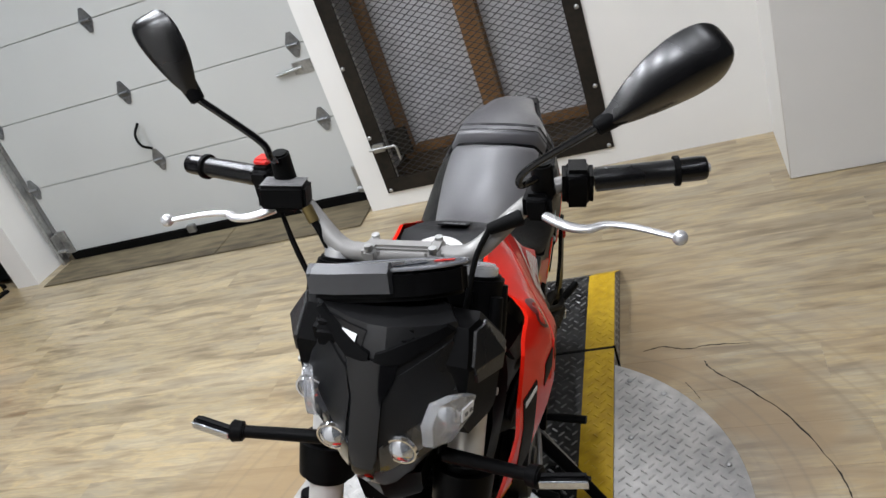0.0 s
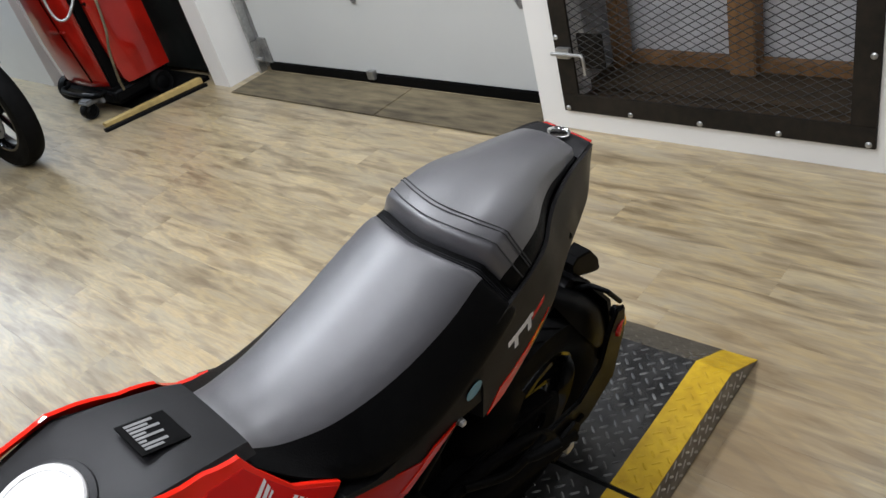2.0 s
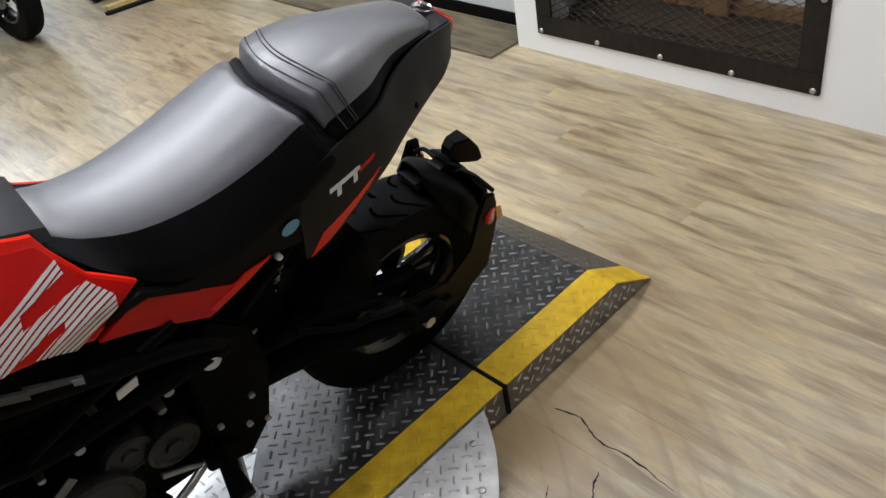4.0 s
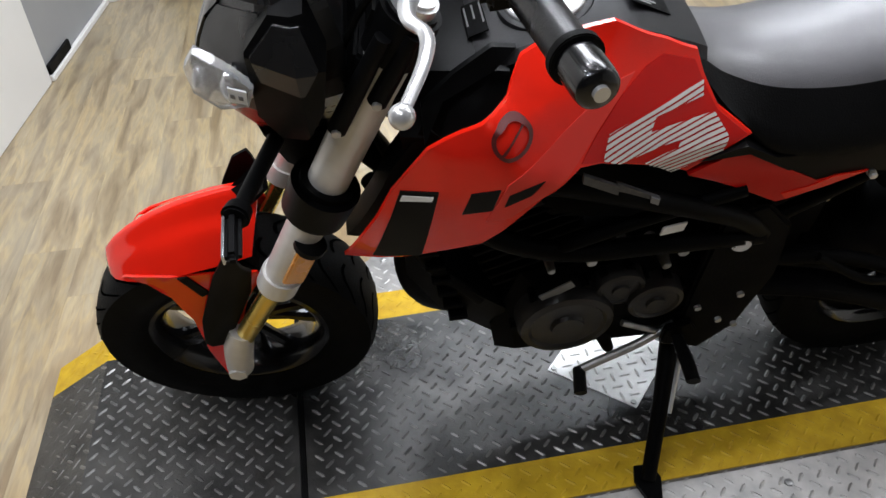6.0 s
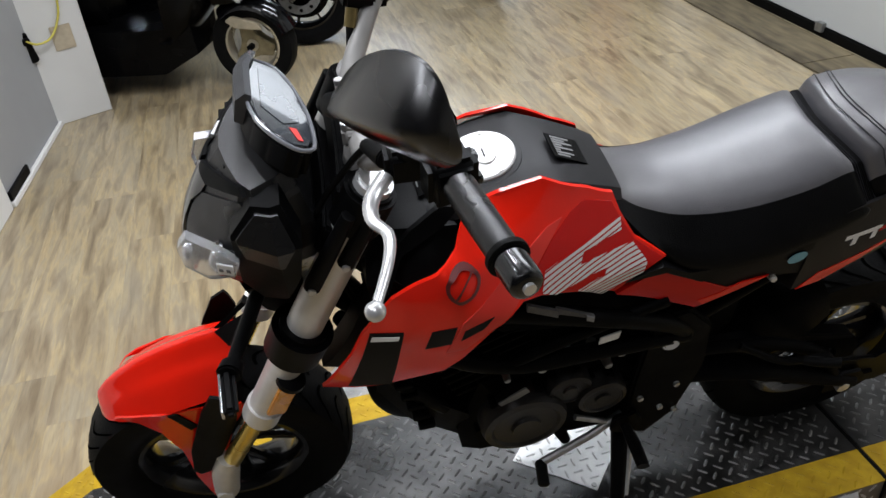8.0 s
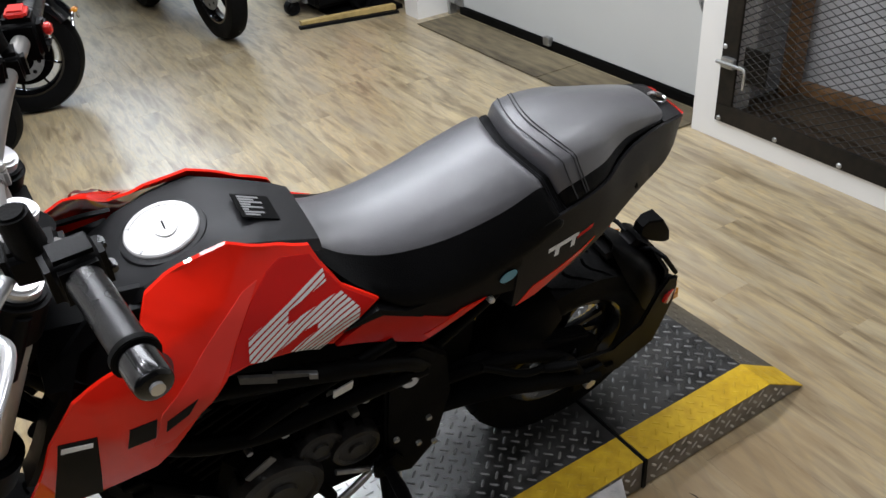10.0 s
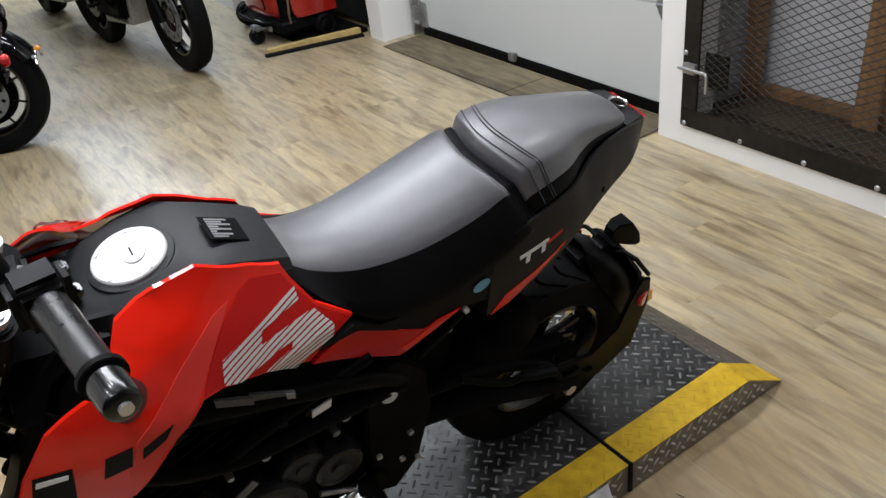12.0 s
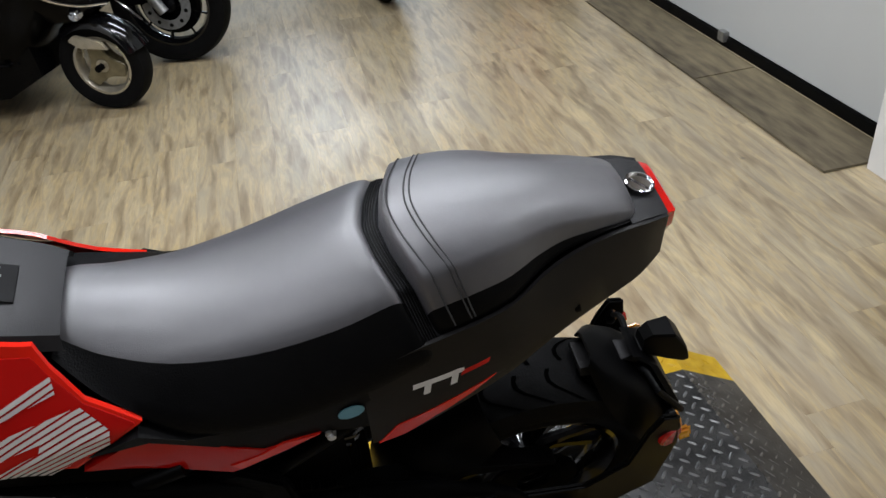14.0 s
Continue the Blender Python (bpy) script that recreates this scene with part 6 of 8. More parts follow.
bp("emblem_bar", moved(box((-0.013, -0.0022, 0.0015), (0.013, 0.0022, 0.0034), 0.0008), EMB @ pose(0, 0, 0, 0, 0, 40)), CHROME, tail)
bp("tail_light", loft([[Vector((x * w, y, z)) for x, z in ((-1, zt), (1, zt), (1.02, zt - 0.018), (0.8, zb), (-0.8, zb), (-1.02, zt - 0.018))] for y, w, zt, zb in ((0.1355, 0.046, 0.825, 0.782), (0.147, 0.042, 0.822, 0.781), (0.152, 0.034, 0.817, 0.785))]), RED_LENS, tail, "red tail light lens")
for s in (-1, 1):
    def sd(y, z):
        """How far the tail's flank stands out at a place along it and up."""
        xin, zt, xo, zm, zl = [float(np.interp(y, [q[0] for q in TAIL], [q[k] for q in TAIL])) for k in range(1, 6)]
        return float(np.interp(z, [zl + 0.012, zm, zt], [xo * 0.985, xo, xin]))
    flash = [(-0.238, 0.622), (-0.212, 0.660), (-0.176, 0.676), (-0.124, 0.700), (-0.092, 0.714), (-0.122, 0.690), (-0.165, 0.663), (-0.205, 0.636)]
    bp("tail_flash", shell(flash, sd, 0.004, 0.012, s, lift=0.0015), RED, tail, "red flash on the tail panel")
    for poly in ([(-0.204, 0.7405), (-0.144, 0.752), (-0.143, 0.759), (-0.203, 0.748)], [(-0.193, 0.730), (-0.185, 0.7315), (-0.182, 0.746), (-0.190, 0.745)], [(-0.161, 0.736), (-0.153, 0.7375), (-0.150, 0.752), (-0.158, 0.751)]):
        bp("badge_bar", shell([(yy + 0.014, zz - 0.018) for yy, zz in poly], sd, 0.003, 0.008, s, lift=0.0014), LABEL_WHITE, tail, "plain white badge strokes")
    for poly in ([(-0.134, 0.728), (-0.100, 0.736), (-0.098, 0.742), (-0.132, 0.735)],):
        bp("badge_bar", shell(poly, sd, 0.003, 0.008, s, lift=0.0014), RED_DARK, tail, "plain red badge strokes")
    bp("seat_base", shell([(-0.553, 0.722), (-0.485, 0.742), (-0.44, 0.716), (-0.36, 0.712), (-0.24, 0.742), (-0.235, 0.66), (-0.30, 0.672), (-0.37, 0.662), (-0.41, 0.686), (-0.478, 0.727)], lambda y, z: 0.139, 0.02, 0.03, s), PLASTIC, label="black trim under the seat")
    st = prism(circle(0, 0, 0.016, 0.011, 20), 0.001, Matrix.Translation((s * 0.1405, -0.262, 0.704)) @ pose(0, 0, 0, 20, 0, 0) @ SIDE if s > 0 else Matrix.Translation((-0.1415, -0.262, 0.704)) @ SIDE)
    bp("round_sticker", st, BLUE, tail, "round pale blue sticker")
    bp("panel_screw", rod((s * 0.139, -0.292, 0.668), (s * 0.1425, -0.292, 0.668), 0.005, seg=12), STEEL, label="small bright screw")

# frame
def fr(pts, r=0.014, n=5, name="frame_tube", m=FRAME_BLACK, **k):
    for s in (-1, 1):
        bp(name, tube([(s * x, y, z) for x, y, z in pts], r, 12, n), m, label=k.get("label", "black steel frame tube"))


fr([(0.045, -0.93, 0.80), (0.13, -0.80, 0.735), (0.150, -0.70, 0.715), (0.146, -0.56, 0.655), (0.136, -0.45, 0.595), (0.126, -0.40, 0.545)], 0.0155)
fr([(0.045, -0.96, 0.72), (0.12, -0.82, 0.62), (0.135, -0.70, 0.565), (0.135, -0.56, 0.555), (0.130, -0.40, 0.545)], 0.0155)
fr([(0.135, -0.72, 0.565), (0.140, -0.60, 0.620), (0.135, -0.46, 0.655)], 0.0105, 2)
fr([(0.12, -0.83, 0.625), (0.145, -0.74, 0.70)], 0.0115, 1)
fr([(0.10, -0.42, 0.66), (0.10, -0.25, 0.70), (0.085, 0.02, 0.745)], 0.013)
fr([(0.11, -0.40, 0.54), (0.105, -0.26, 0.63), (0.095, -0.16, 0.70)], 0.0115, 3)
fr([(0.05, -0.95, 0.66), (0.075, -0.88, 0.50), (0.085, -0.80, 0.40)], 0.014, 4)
for s in (-1, 1):
    plate = [(-0.47, 0.60), (-0.41, 0.615), (-0.36, 0.56), (-0.345, 0.44), (-0.37, 0.30), (-0.42, 0.235), (-0.47, 0.26), (-0.475, 0.42)]
    pp = bp("swingarm_plate", prism(plate, 0.018, Matrix.Translation((s * 0.118 - (0.0 if s > 0 else 0.018), 0, 0)) @ SIDE, 0.005), ENGINE, label="black cast swingarm plate")
    bp("pivot_cap", rod((s * 0.13, -0.432, 0.54), (s * 0.146, -0.432, 0.54), 0.0165, 0.015, 24, 0.003), POLISHED, pp, "bright pivot cap")
    for y, z in ((-0.409, 0.330), (-0.376, 0.310), (-0.391, 0.400), (-0.455, 0.375)):
        bp("frame_bolt", rod((s * 0.134, y, z), (s * 0.142, y, z), 0.0058, seg=6), STEEL, pp)
    # swingarm with stiffening rail
    arm = tube([(s * 0.105, -0.42, 0.40), (s * 0.115, -0.25, 0.37), (s * 0.117, -0.10, 0.30), (s * 0.117, 0.03, 0.240)], [0.026, 0.027, 0.026, 0.024], 14, 5, flat=0.62)
    sa = bp("swingarm", arm, ENGINE, label="black steel swingarm")
    bp("swingarm_rail", tube([(s * 0.112, -0.38, 0.46), (s * 0.120, -0.22, 0.44), (s * 0.120, -0.08, 0.36), (s * 0.118, -0.02, 0.27)], 0.0125, 10, 5), ENGINE, sa)
    bp("axle_plate", prism([(-0.035, 0.215), (0.045, 0.215), (0.055, 0.245), (0.035, 0.275), (-0.04, 0.272)], 0.008, Matrix.Translation((s * 0.121 - (0 if s > 0 else 0.008), 0, 0)) @ SIDE, 0.002), FRAME_BLACK, sa)
    bp("axle_nut", rod((s * 0.121, 0, 0.242), (s * 0.142, 0, 0.242), 0.0135, seg=6), POLISHED, sa, "bright axle nut")
    bp("adjuster_bolt", rod((s * 0.118, 0.05, 0.243), (s * 0.118, 0.075, 0.244), 0.005, seg=8), ENGINE, sa)
    # pegs
    hang = prism([(-0.50, 0.33), (-0.46, 0.345), (-0.44, 0.31), (-0.47, 0.275), (-0.50, 0.285)], 0.012, Matrix.Translation((s * 0.135 - (0 if s > 0 else 0.012), 0, 0)) @ SIDE, 0.003)
    pg = bp("rider_peg_bracket", hang, ENGINE, label="black rider peg bracket")
    bp("rider_peg", tube([(s * 0.14, -0.475, 0.305), (s * 0.19, -0.475, 0.308), (s * 0.235, -0.478, 0.312)], [0.010, 0.013, 0.012], 12, 3, flat=0.7), RUBBER, pg, "black rubber foot peg")
    hang = tube([(s * 0.125, -0.28, 0.46), (s * 0.145, -0.20, 0.415), (s * 0.146, -0.15, 0.400), (s * 0.140, -0.09, 0.385)], 0.0075, 10, 5)
    pg = bp("pillion_peg_bracket", hang, FRAME_BLACK, label="black tubular pillion peg hanger")
    bp("pillion_peg", tube([(s * 0.145, -0.150, 0.398), (s * 0.160, -0.125, 0.405), (s * 0.176, -0.095, 0.415)], [0.008, 0.010, 0.009], 12, 3), RUBBER, pg, "black folded pillion peg")

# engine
# Added black blocks: they darken gaps where the deck would show through.
bp("gap_filler_tank", loft([[Vector((x * w, y, z)) for x, z in ((-1, z1), (-1.05, (z0 + z1) / 2), (-0.8, z0), (0.8, z0), (1.05, (z0 + z1) / 2), (1, z1))] for y, w, z0, z1 in ((-0.80, 0.08, 0.66, 0.78), (-0.70, 0.105, 0.58, 0.77), (-0.52, 0.105, 0.55, 0.715), (-0.36, 0.100, 0.56, 0.695), (-0.24, 0.085, 0.60, 0.70))]), ENGINE, label="added black block filling the dark gap under tank and seat")
bp("gap_filler_shock", box((-0.09, -0.30, 0.46), (0.015, -0.15, 0.70), 0.015, 2), ENGINE, label="added black block filling the dark gap behind the shock")
bp("gap_filler_seat", box((-0.085, -0.42, 0.46), (0.085, -0.27, 0.66), 0.012, 2), ENGINE, label="added black block filling the dark gap under the seat")
bp("gap_filler_link", box((-0.07, -0.40, 0.33), (0.056, -0.255, 0.500), 0.012, 2), ENGINE, label="added black block filling the dark gap under the shock")
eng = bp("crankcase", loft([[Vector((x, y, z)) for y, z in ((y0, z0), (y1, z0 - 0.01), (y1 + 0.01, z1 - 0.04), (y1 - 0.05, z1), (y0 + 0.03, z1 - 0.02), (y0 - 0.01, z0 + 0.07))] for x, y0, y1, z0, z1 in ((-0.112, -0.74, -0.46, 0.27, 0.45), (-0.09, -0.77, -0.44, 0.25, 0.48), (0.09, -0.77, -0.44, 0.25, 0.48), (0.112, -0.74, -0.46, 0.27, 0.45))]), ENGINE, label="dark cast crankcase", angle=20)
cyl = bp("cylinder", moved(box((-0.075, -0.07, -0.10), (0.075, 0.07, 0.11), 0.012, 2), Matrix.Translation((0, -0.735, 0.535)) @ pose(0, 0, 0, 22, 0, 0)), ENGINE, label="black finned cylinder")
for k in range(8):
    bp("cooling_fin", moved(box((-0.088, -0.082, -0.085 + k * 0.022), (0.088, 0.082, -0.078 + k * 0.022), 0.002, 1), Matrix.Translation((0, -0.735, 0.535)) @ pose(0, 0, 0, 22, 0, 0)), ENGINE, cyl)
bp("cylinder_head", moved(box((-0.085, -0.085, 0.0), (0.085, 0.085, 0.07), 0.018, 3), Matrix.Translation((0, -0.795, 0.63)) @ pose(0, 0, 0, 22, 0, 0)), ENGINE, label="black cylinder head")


def eng_cover(name, x, y, z, r, depth, label, m=COVER):
    s = 1 if x > 0 else -1
    c = lathe([(0, r * 1.02), (s * depth * 0.55, r), (s * depth * 0.75, r * 0.95), (s * depth * 0.8, r * 0.80), (s * depth * 0.72, r * 0.74), (s * depth * 0.74, r * 0.35), (s * depth * 0.85, r * 0.32), (s * depth * 0.85, 0.002)], 40, "x", centre=(x, y, z))
    o = bp(name, c, m, label=label)
    for k in range(6):
        a = 2 * math.pi * k / 6 + 0.3
        bp("cover_bolt", rod((x, y + r * 1.04 * math.sin(a), z + r * 1.04 * math.cos(a)), (x + s * depth * 0.45, y + r * 1.04 * math.sin(a), z + r * 1.04 * math.cos(a)), 0.007, seg=8), ENGINE, o)
    return o


gc = eng_cover("generator_cover", 0.100, -0.668, 0.372, 0.078, 0.055, "round bronze-grey generator cover")
bp("cover_label", shell([(-0.718, 0.446), (-0.672, 0.478), (-0.664, 0.464), (-0.709, 0.432)], lambda y, z: 0.130, 0.003, 0.05, 1), LABEL_GREY, gc, "grey plate on the cover")
eng_cover("starter_cover", 0.105, -0.590, 0.440, 0.040, 0.035, "small round engine cover")
eng_cover("sprocket_cover", 0.105, -0.530, 0.405, 0.046, 0.045, "oval sprocket cover")
eng_cover("clutch_cover", -0.100, -0.63, 0.38, 0.085, 0.05, "round clutch cover")
for y, z, r in ((-0.50, 0.50, 0.012), (-0.55, 0.52, 0.009), (-0.60, 0.54, 0.008), (-0.52, 0.47, 0.010), (-0.64, 0.50, 0.011), (-0.70, 0.49, 0.008)):
    bp("engine_fitting", rod((0.09, y, z), (0.118, y, z), r, r * 0.7, 10, 0.001), STEEL, label="steel engine fitting")
rail = bp("wiring_rail", shell([(-0.698, 0.748), (-0.650, 0.720), (-0.650, 0.706), (-0.698, 0.734)], lambda y, z: 0.164, 0.006, 0.03, 1), WORN_GREY, label="worn grey wiring rail on the frame tube")
bp("rail_sleeve", shell([(-0.652, 0.723), (-0.590, 0.685), (-0.590, 0.668), (-0.652, 0.704)], lambda y, z: 0.160, 0.006, 0.03, 1), WORN_GREY, rail, "worn grey sleeve")
bp("rail_clip", shell([(-0.604, 0.693), (-0.592, 0.686), (-0.592, 0.674), (-0.604, 0.681)], lambda y, z: 0.1625, 0.003, 0.03, 1), LABEL_GREY, rail, "pale grey clip")
bp("white_tag", prism([(-0.568, 0.594), (-0.537, 0.600), (-0.534, 0.617), (-0.566, 0.609)], 0.003, Matrix.Translation((0.147, 0, 0)) @ SIDE), LABEL_WHITE, label="small white tag")
bp("panel_screw", rod((0.134, -0.290, 0.664), (0.146, -0.290, 0.664), 0.0062, 0.005, 12, 0.001), POLISHED, label="bright panel screw")
bp("yellow_tag", box((0.118, -0.405, 0.560), (0.123, -0.388, 0.585), 0.001), CABLE_YELLOW, label="small yellow tag")
for k in range(7):
    z = 0.36 + k * 0.035
    bp("radiator_fin", box((-0.10, -0.885 - (z - 0.5) * 0.25, z), (0.10, -0.855 - (z - 0.5) * 0.25, z + 0.010), 0.002, 1), ENGINE, cyl)
bp("exhaust_header", tube([(0.02, -0.83, 0.56), (0.02, -0.90, 0.50), (0.015, -0.90, 0.36), (-0.02, -0.83, 0.24), (-0.06, -0.68, 0.205), (-0.09, -0.45, 0.21)], 0.019, 14, 6), ENGINE, label="black exhaust header")
bp("silencer", tube([(-0.09, -0.47, 0.21), (-0.115, -0.35, 0.225), (-0.135, -0.10, 0.30), (-0.14, 0.05, 0.345)], [0.03, 0.045, 0.052, 0.045], 18, 5), FRAME_BLACK, label="black silencer")
bp("belly_pan", loft([[Vector((x * w, y, z)) for x, z in ((-1, z1), (-0.8, z0), (0.8, z0), (1, z1))] for y, w, z0, z1 in ((-0.91, 0.05, 0.42, 0.50), (-0.86, 0.09, 0.36, 0.47), (-0.76, 0.10, 0.27, 0.38))]), PLASTIC, label="black belly pan")

# shock absorber and spring
s0, s1 = Vector((0.045, -0.33, 0.43)), Vector((0.045, -0.235, 0.655))
sh = bp("shock_absorber", rod(s0, s1, 0.016, seg=16), POLISHED, label="rear shock absorber")
coil = []
for i in range(7 * 14 + 1):
    a = 2 * math.pi * i / 14
    q = s0.lerp(s1, 0.18 + 0.70 * i / 98)
    coil.append(q + Vector((0.030 * math.cos(a), 0.030 * math.sin(a), -0.012 * math.sin(a))))
bp("spring", tube(coil, 0.0052, 8, 1), PLASTIC_GLOSS, sh, "black coil spring")
bp("spring_seat", rod(s0.lerp(s1, 0.88), s0.lerp(s1, 0.96), 0.034, seg=24, bevel=0.003), POLISHED, sh, "bright spring collar")

# rear hugger, plate bracket and lamp
def guard_ring(deg, r, half, drop):
    a = radians(deg)
    return [Vector((half * math.sin(f * math.pi / 2), RA.y + (r - drop * abs(f) ** 3) * math.sin(a), RA.z + (r - drop * abs(f) ** 3) * math.cos(a))) for f in np.linspace(-1, 1, 13)]


inner = bp("inner_mudguard", sheet_of([guard_ring(*q) for q in ((-84, 0.262, 0.070, 0.05), (-66, 0.268, 0.080, 0.08), (-46, 0.272, 0.084, 0.10), (-30, 0.276, 0.084, 0.10), (-19, 0.280, 0.080, 0.085))], 0.004), PLASTIC, label="black inner mudguard ahead of the wheel")
rear_hug = bp("rear_hugger", sheet_of([guard_ring(*q) for q in ((17, 0.290, 0.030, 0.02), (24, 0.284, 0.062, 0.05), (34, 0.278, 0.076, 0.07), (48, 0.274, 0.080, 0.08), (62, 0.270, 0.080, 0.08), (74, 0.266, 0.074, 0.06))], 0.004), PLASTIC, label="black rear mudguard over the tyre")
for s in (-1, 1):
    stay = prism([(-0.052, 0.268), (-0.052, 0.316), (0.068, 0.292), (0.130, 0.338), (0.150, 0.422), (0.168, 0.462), (0.196, 0.455), (0.208, 0.377), (0.190, 0.252), (0.105, 0.198), (0.010, 0.205)], 0.010, Matrix.Translation((s * 0.106 - (0 if s > 0 else 0.010), 0, 0)) @ SIDE, 0.004)
    bp("mudguard_stay", stay, PLASTIC, rear_hug, "black mudguard stay")
    ind = bp("rear_indicator_stalk", tube([(s * 0.03, 0.165, 0.470), (s * 0.060, 0.160, 0.500), (s * 0.094, 0.160, 0.506), (s * 0.098, 0.205, 0.445)], 0.0050, 10, 1) if s > 0 else tube([(-0.02, 0.165, 0.475), (-0.07, 0.175, 0.462), (-0.105, 0.178, 0.425)], 0.0050, 10, 4), PLASTIC, label="black indicator bracket")
    hold = Matrix.Translation((0.100, 0.196, 0.420) if s > 0 else (-0.112, 0.176, 0.418)) @ pose(0, 0, 0, 14, 0, 0)
    bp("rear_indicator", moved(lathe([(-0.008, 0.004), (-0.008, 0.016), (-0.003, 0.020), (0.004, 0.020), (0.007, 0.017), (0.007, 0.004)], 24, "y"), hold @ Matrix.Diagonal((0.75, 1, 1.15, 1))), PLASTIC, ind, "black oval indicator housing")
    bp("indicator_lens", moved(lathe([(0.006, 0.017), (0.010, 0.014), (0.012, 0.004)], 24, "y"), hold @ Matrix.Diagonal((0.75, 1, 1.15, 1))), AMBER, ind, "amber indicator lens")
    bp("side_reflector", moved(lathe([(-0.003, 0.021), (0.003, 0.021), (0.006, 0.018), (0.006, 0.002)], 28, "x"), Matrix.Translation((s * 0.112 - (0.004 if s < 0 else 0), 0.190, 0.398)) @ pose(0, 0, 0, 0, 0, 20 * s)), RED_LENS, rear_hug, "round red side reflector")
    bp("side_amber", moved(box((-0.005, -0.012, -0.016), (0.005, 0.012, 0.016), 0.004, 2), Matrix.Translation((s * 0.100, 0.222, 0.372)) @ pose(0, 0, 0, 14, 0, 0)), AMBER, rear_hug, "amber reflector on the bracket")
br = bp("plate_bracket", loft([[Vector((x * w, y, z)) for x in (-1, 1)] + [Vector((x * w, y + 0.012, z - 0.004)) for x in (1, -1)] for y, z, w in ((0.150, 0.500, 0.028), (0.178, 0.478, 0.036), (0.206, 0.425, 0.072), (0.218, 0.330, 0.084), (0.212, 0.240, 0.074))]), PLASTIC, label="black number plate bracket")
lamp = bp("plate_lamp", loft([[Vector((x * w, y, z)) for x, z in ((-1, zb + 0.006), (-0.85, zb), (0.85, zb), (1, zb + 0.006), (0.92, zt - 0.004), (0.80, zt), (-0.80, zt), (-0.92, zt - 0.004))] for y, w, zb, zt in ((0.172, 0.014, 0.484, 0.512), (0.184, 0.016, 0.474, 0.524), (0.218, 0.022, 0.458, 0.520), (0.240, 0.026, 0.450, 0.488), (0.248, 0.025, 0.450, 0.466))]), PLASTIC, br, "black wedge-shaped plate lamp housing", angle=25)
bp("lamp_neck", loft([[Vector((x * w, y, z)) for x, z in ((-1, z0), (1, z0), (0.8, z0 + h), (-0.8, z0 + h))] for y, w, z0, h in ((0.070, 0.030, 0.482, 0.012), (0.115, 0.028, 0.474, 0.014), (0.150, 0.020, 0.464, 0.020), (0.184, 0.013, 0.468, 0.024))]), TAIL_GREY, br, "dark grey neck of the plate lamp", angle=30)
# chain
ch = bmesh.new()
for a, b in (((0.062, -0.52, 0.435), (0.062, 0.0, 0.315)), ((0.062, -0.52, 0.370), (0.062, 0.0, 0.170))):
    a, b = Vector(a), Vector(b)
    n = int((b - a).length / 0.0127)
    for i in range(n):
        q = a.lerp(b, (i + 0.5) / n)
        join(ch, moved(box((-0.006, -0.0055, -0.004), (0.006, 0.0055, 0.004), 0), Matrix.Translation(q)))
tagged(bp("drive_chain", ch, ENGINE, label="greasy black drive chain"), kind="stuff")
bp("chain_guard", prism([(-0.30, 0.40), (-0.10, 0.375), (0.02, 0.335), (0.03, 0.32), (-0.10, 0.350), (-0.30, 0.375)], 0.03, Matrix.Translation((0.052, 0, 0)) @ SIDE, 0.003), PLASTIC, label="black chain guard")
bp("sprocket", lathe([(0.058, 0.03), (0.058, 0.075), (0.064, 0.075), (0.064, 0.03)], 40, "x", True, centre=RA), ENGINE, label="dark steel rear sprocket")

# side stand and gear pedal
sd_top, sd_foot = Vector((0.095, -0.455, 0.245)), Vector((0.300, -0.525, 0.084))
leg = bp("side_stand", tube([sd_top, sd_top.lerp(sd_foot, 0.5) + Vector((0.004, 0, 0.002)), sd_foot], [0.017, 0.014, 0.013], 14, 4), FRAME_BLACK, label="black steel side stand")
bp("stand_foot", loft([[sd_foot + Vector((x, y, z + 0.25 * x)) for x, y in ((-0.030, -0.016), (0.0, -0.024), (0.040, -0.012), (0.040, 0.012), (0.0, 0.024), (-0.030, 0.016))] for z in (-0.012, 0.0)]), FRAME_BLACK, leg, "flat stand foot")
bp("stand_spring", tube([sd_top + Vector((0.012, 0.02, 0.0)), sd_top.lerp(sd_foot, 0.55) + Vector((0.006, 0.016, 0.0))], 0.0062, 8, 1), STEEL, leg, "steel return spring")
ped = bp("gear_pedal", tube([(0.118, -0.47, 0.300), (0.135, -0.53, 0.278), (0.145, -0.60, 0.250), (0.150, -0.632, 0.238)], 0.0075, 10, 5), STEEL, label="steel gear pedal")
bp("pedal_rubber", rod((0.146, -0.632, 0.236), (0.192, -0.640, 0.232), 0.011, seg=14, bevel=0.002), RUBBER, ped, "black pedal rubber")
bp("shift_rod", rod((0.128, -0.505, 0.300), (0.120, -0.565, 0.325), 0.006, seg=10), STEEL, ped)
bp("kick_spring", tube([(0.10, -0.60, 0.300), (0.115, -0.585, 0.27), (0.118, -0.575, 0.245)], [0.014, 0.012, 0.010], 10, 3), FRAME_BLACK, label="black pedal pivot")


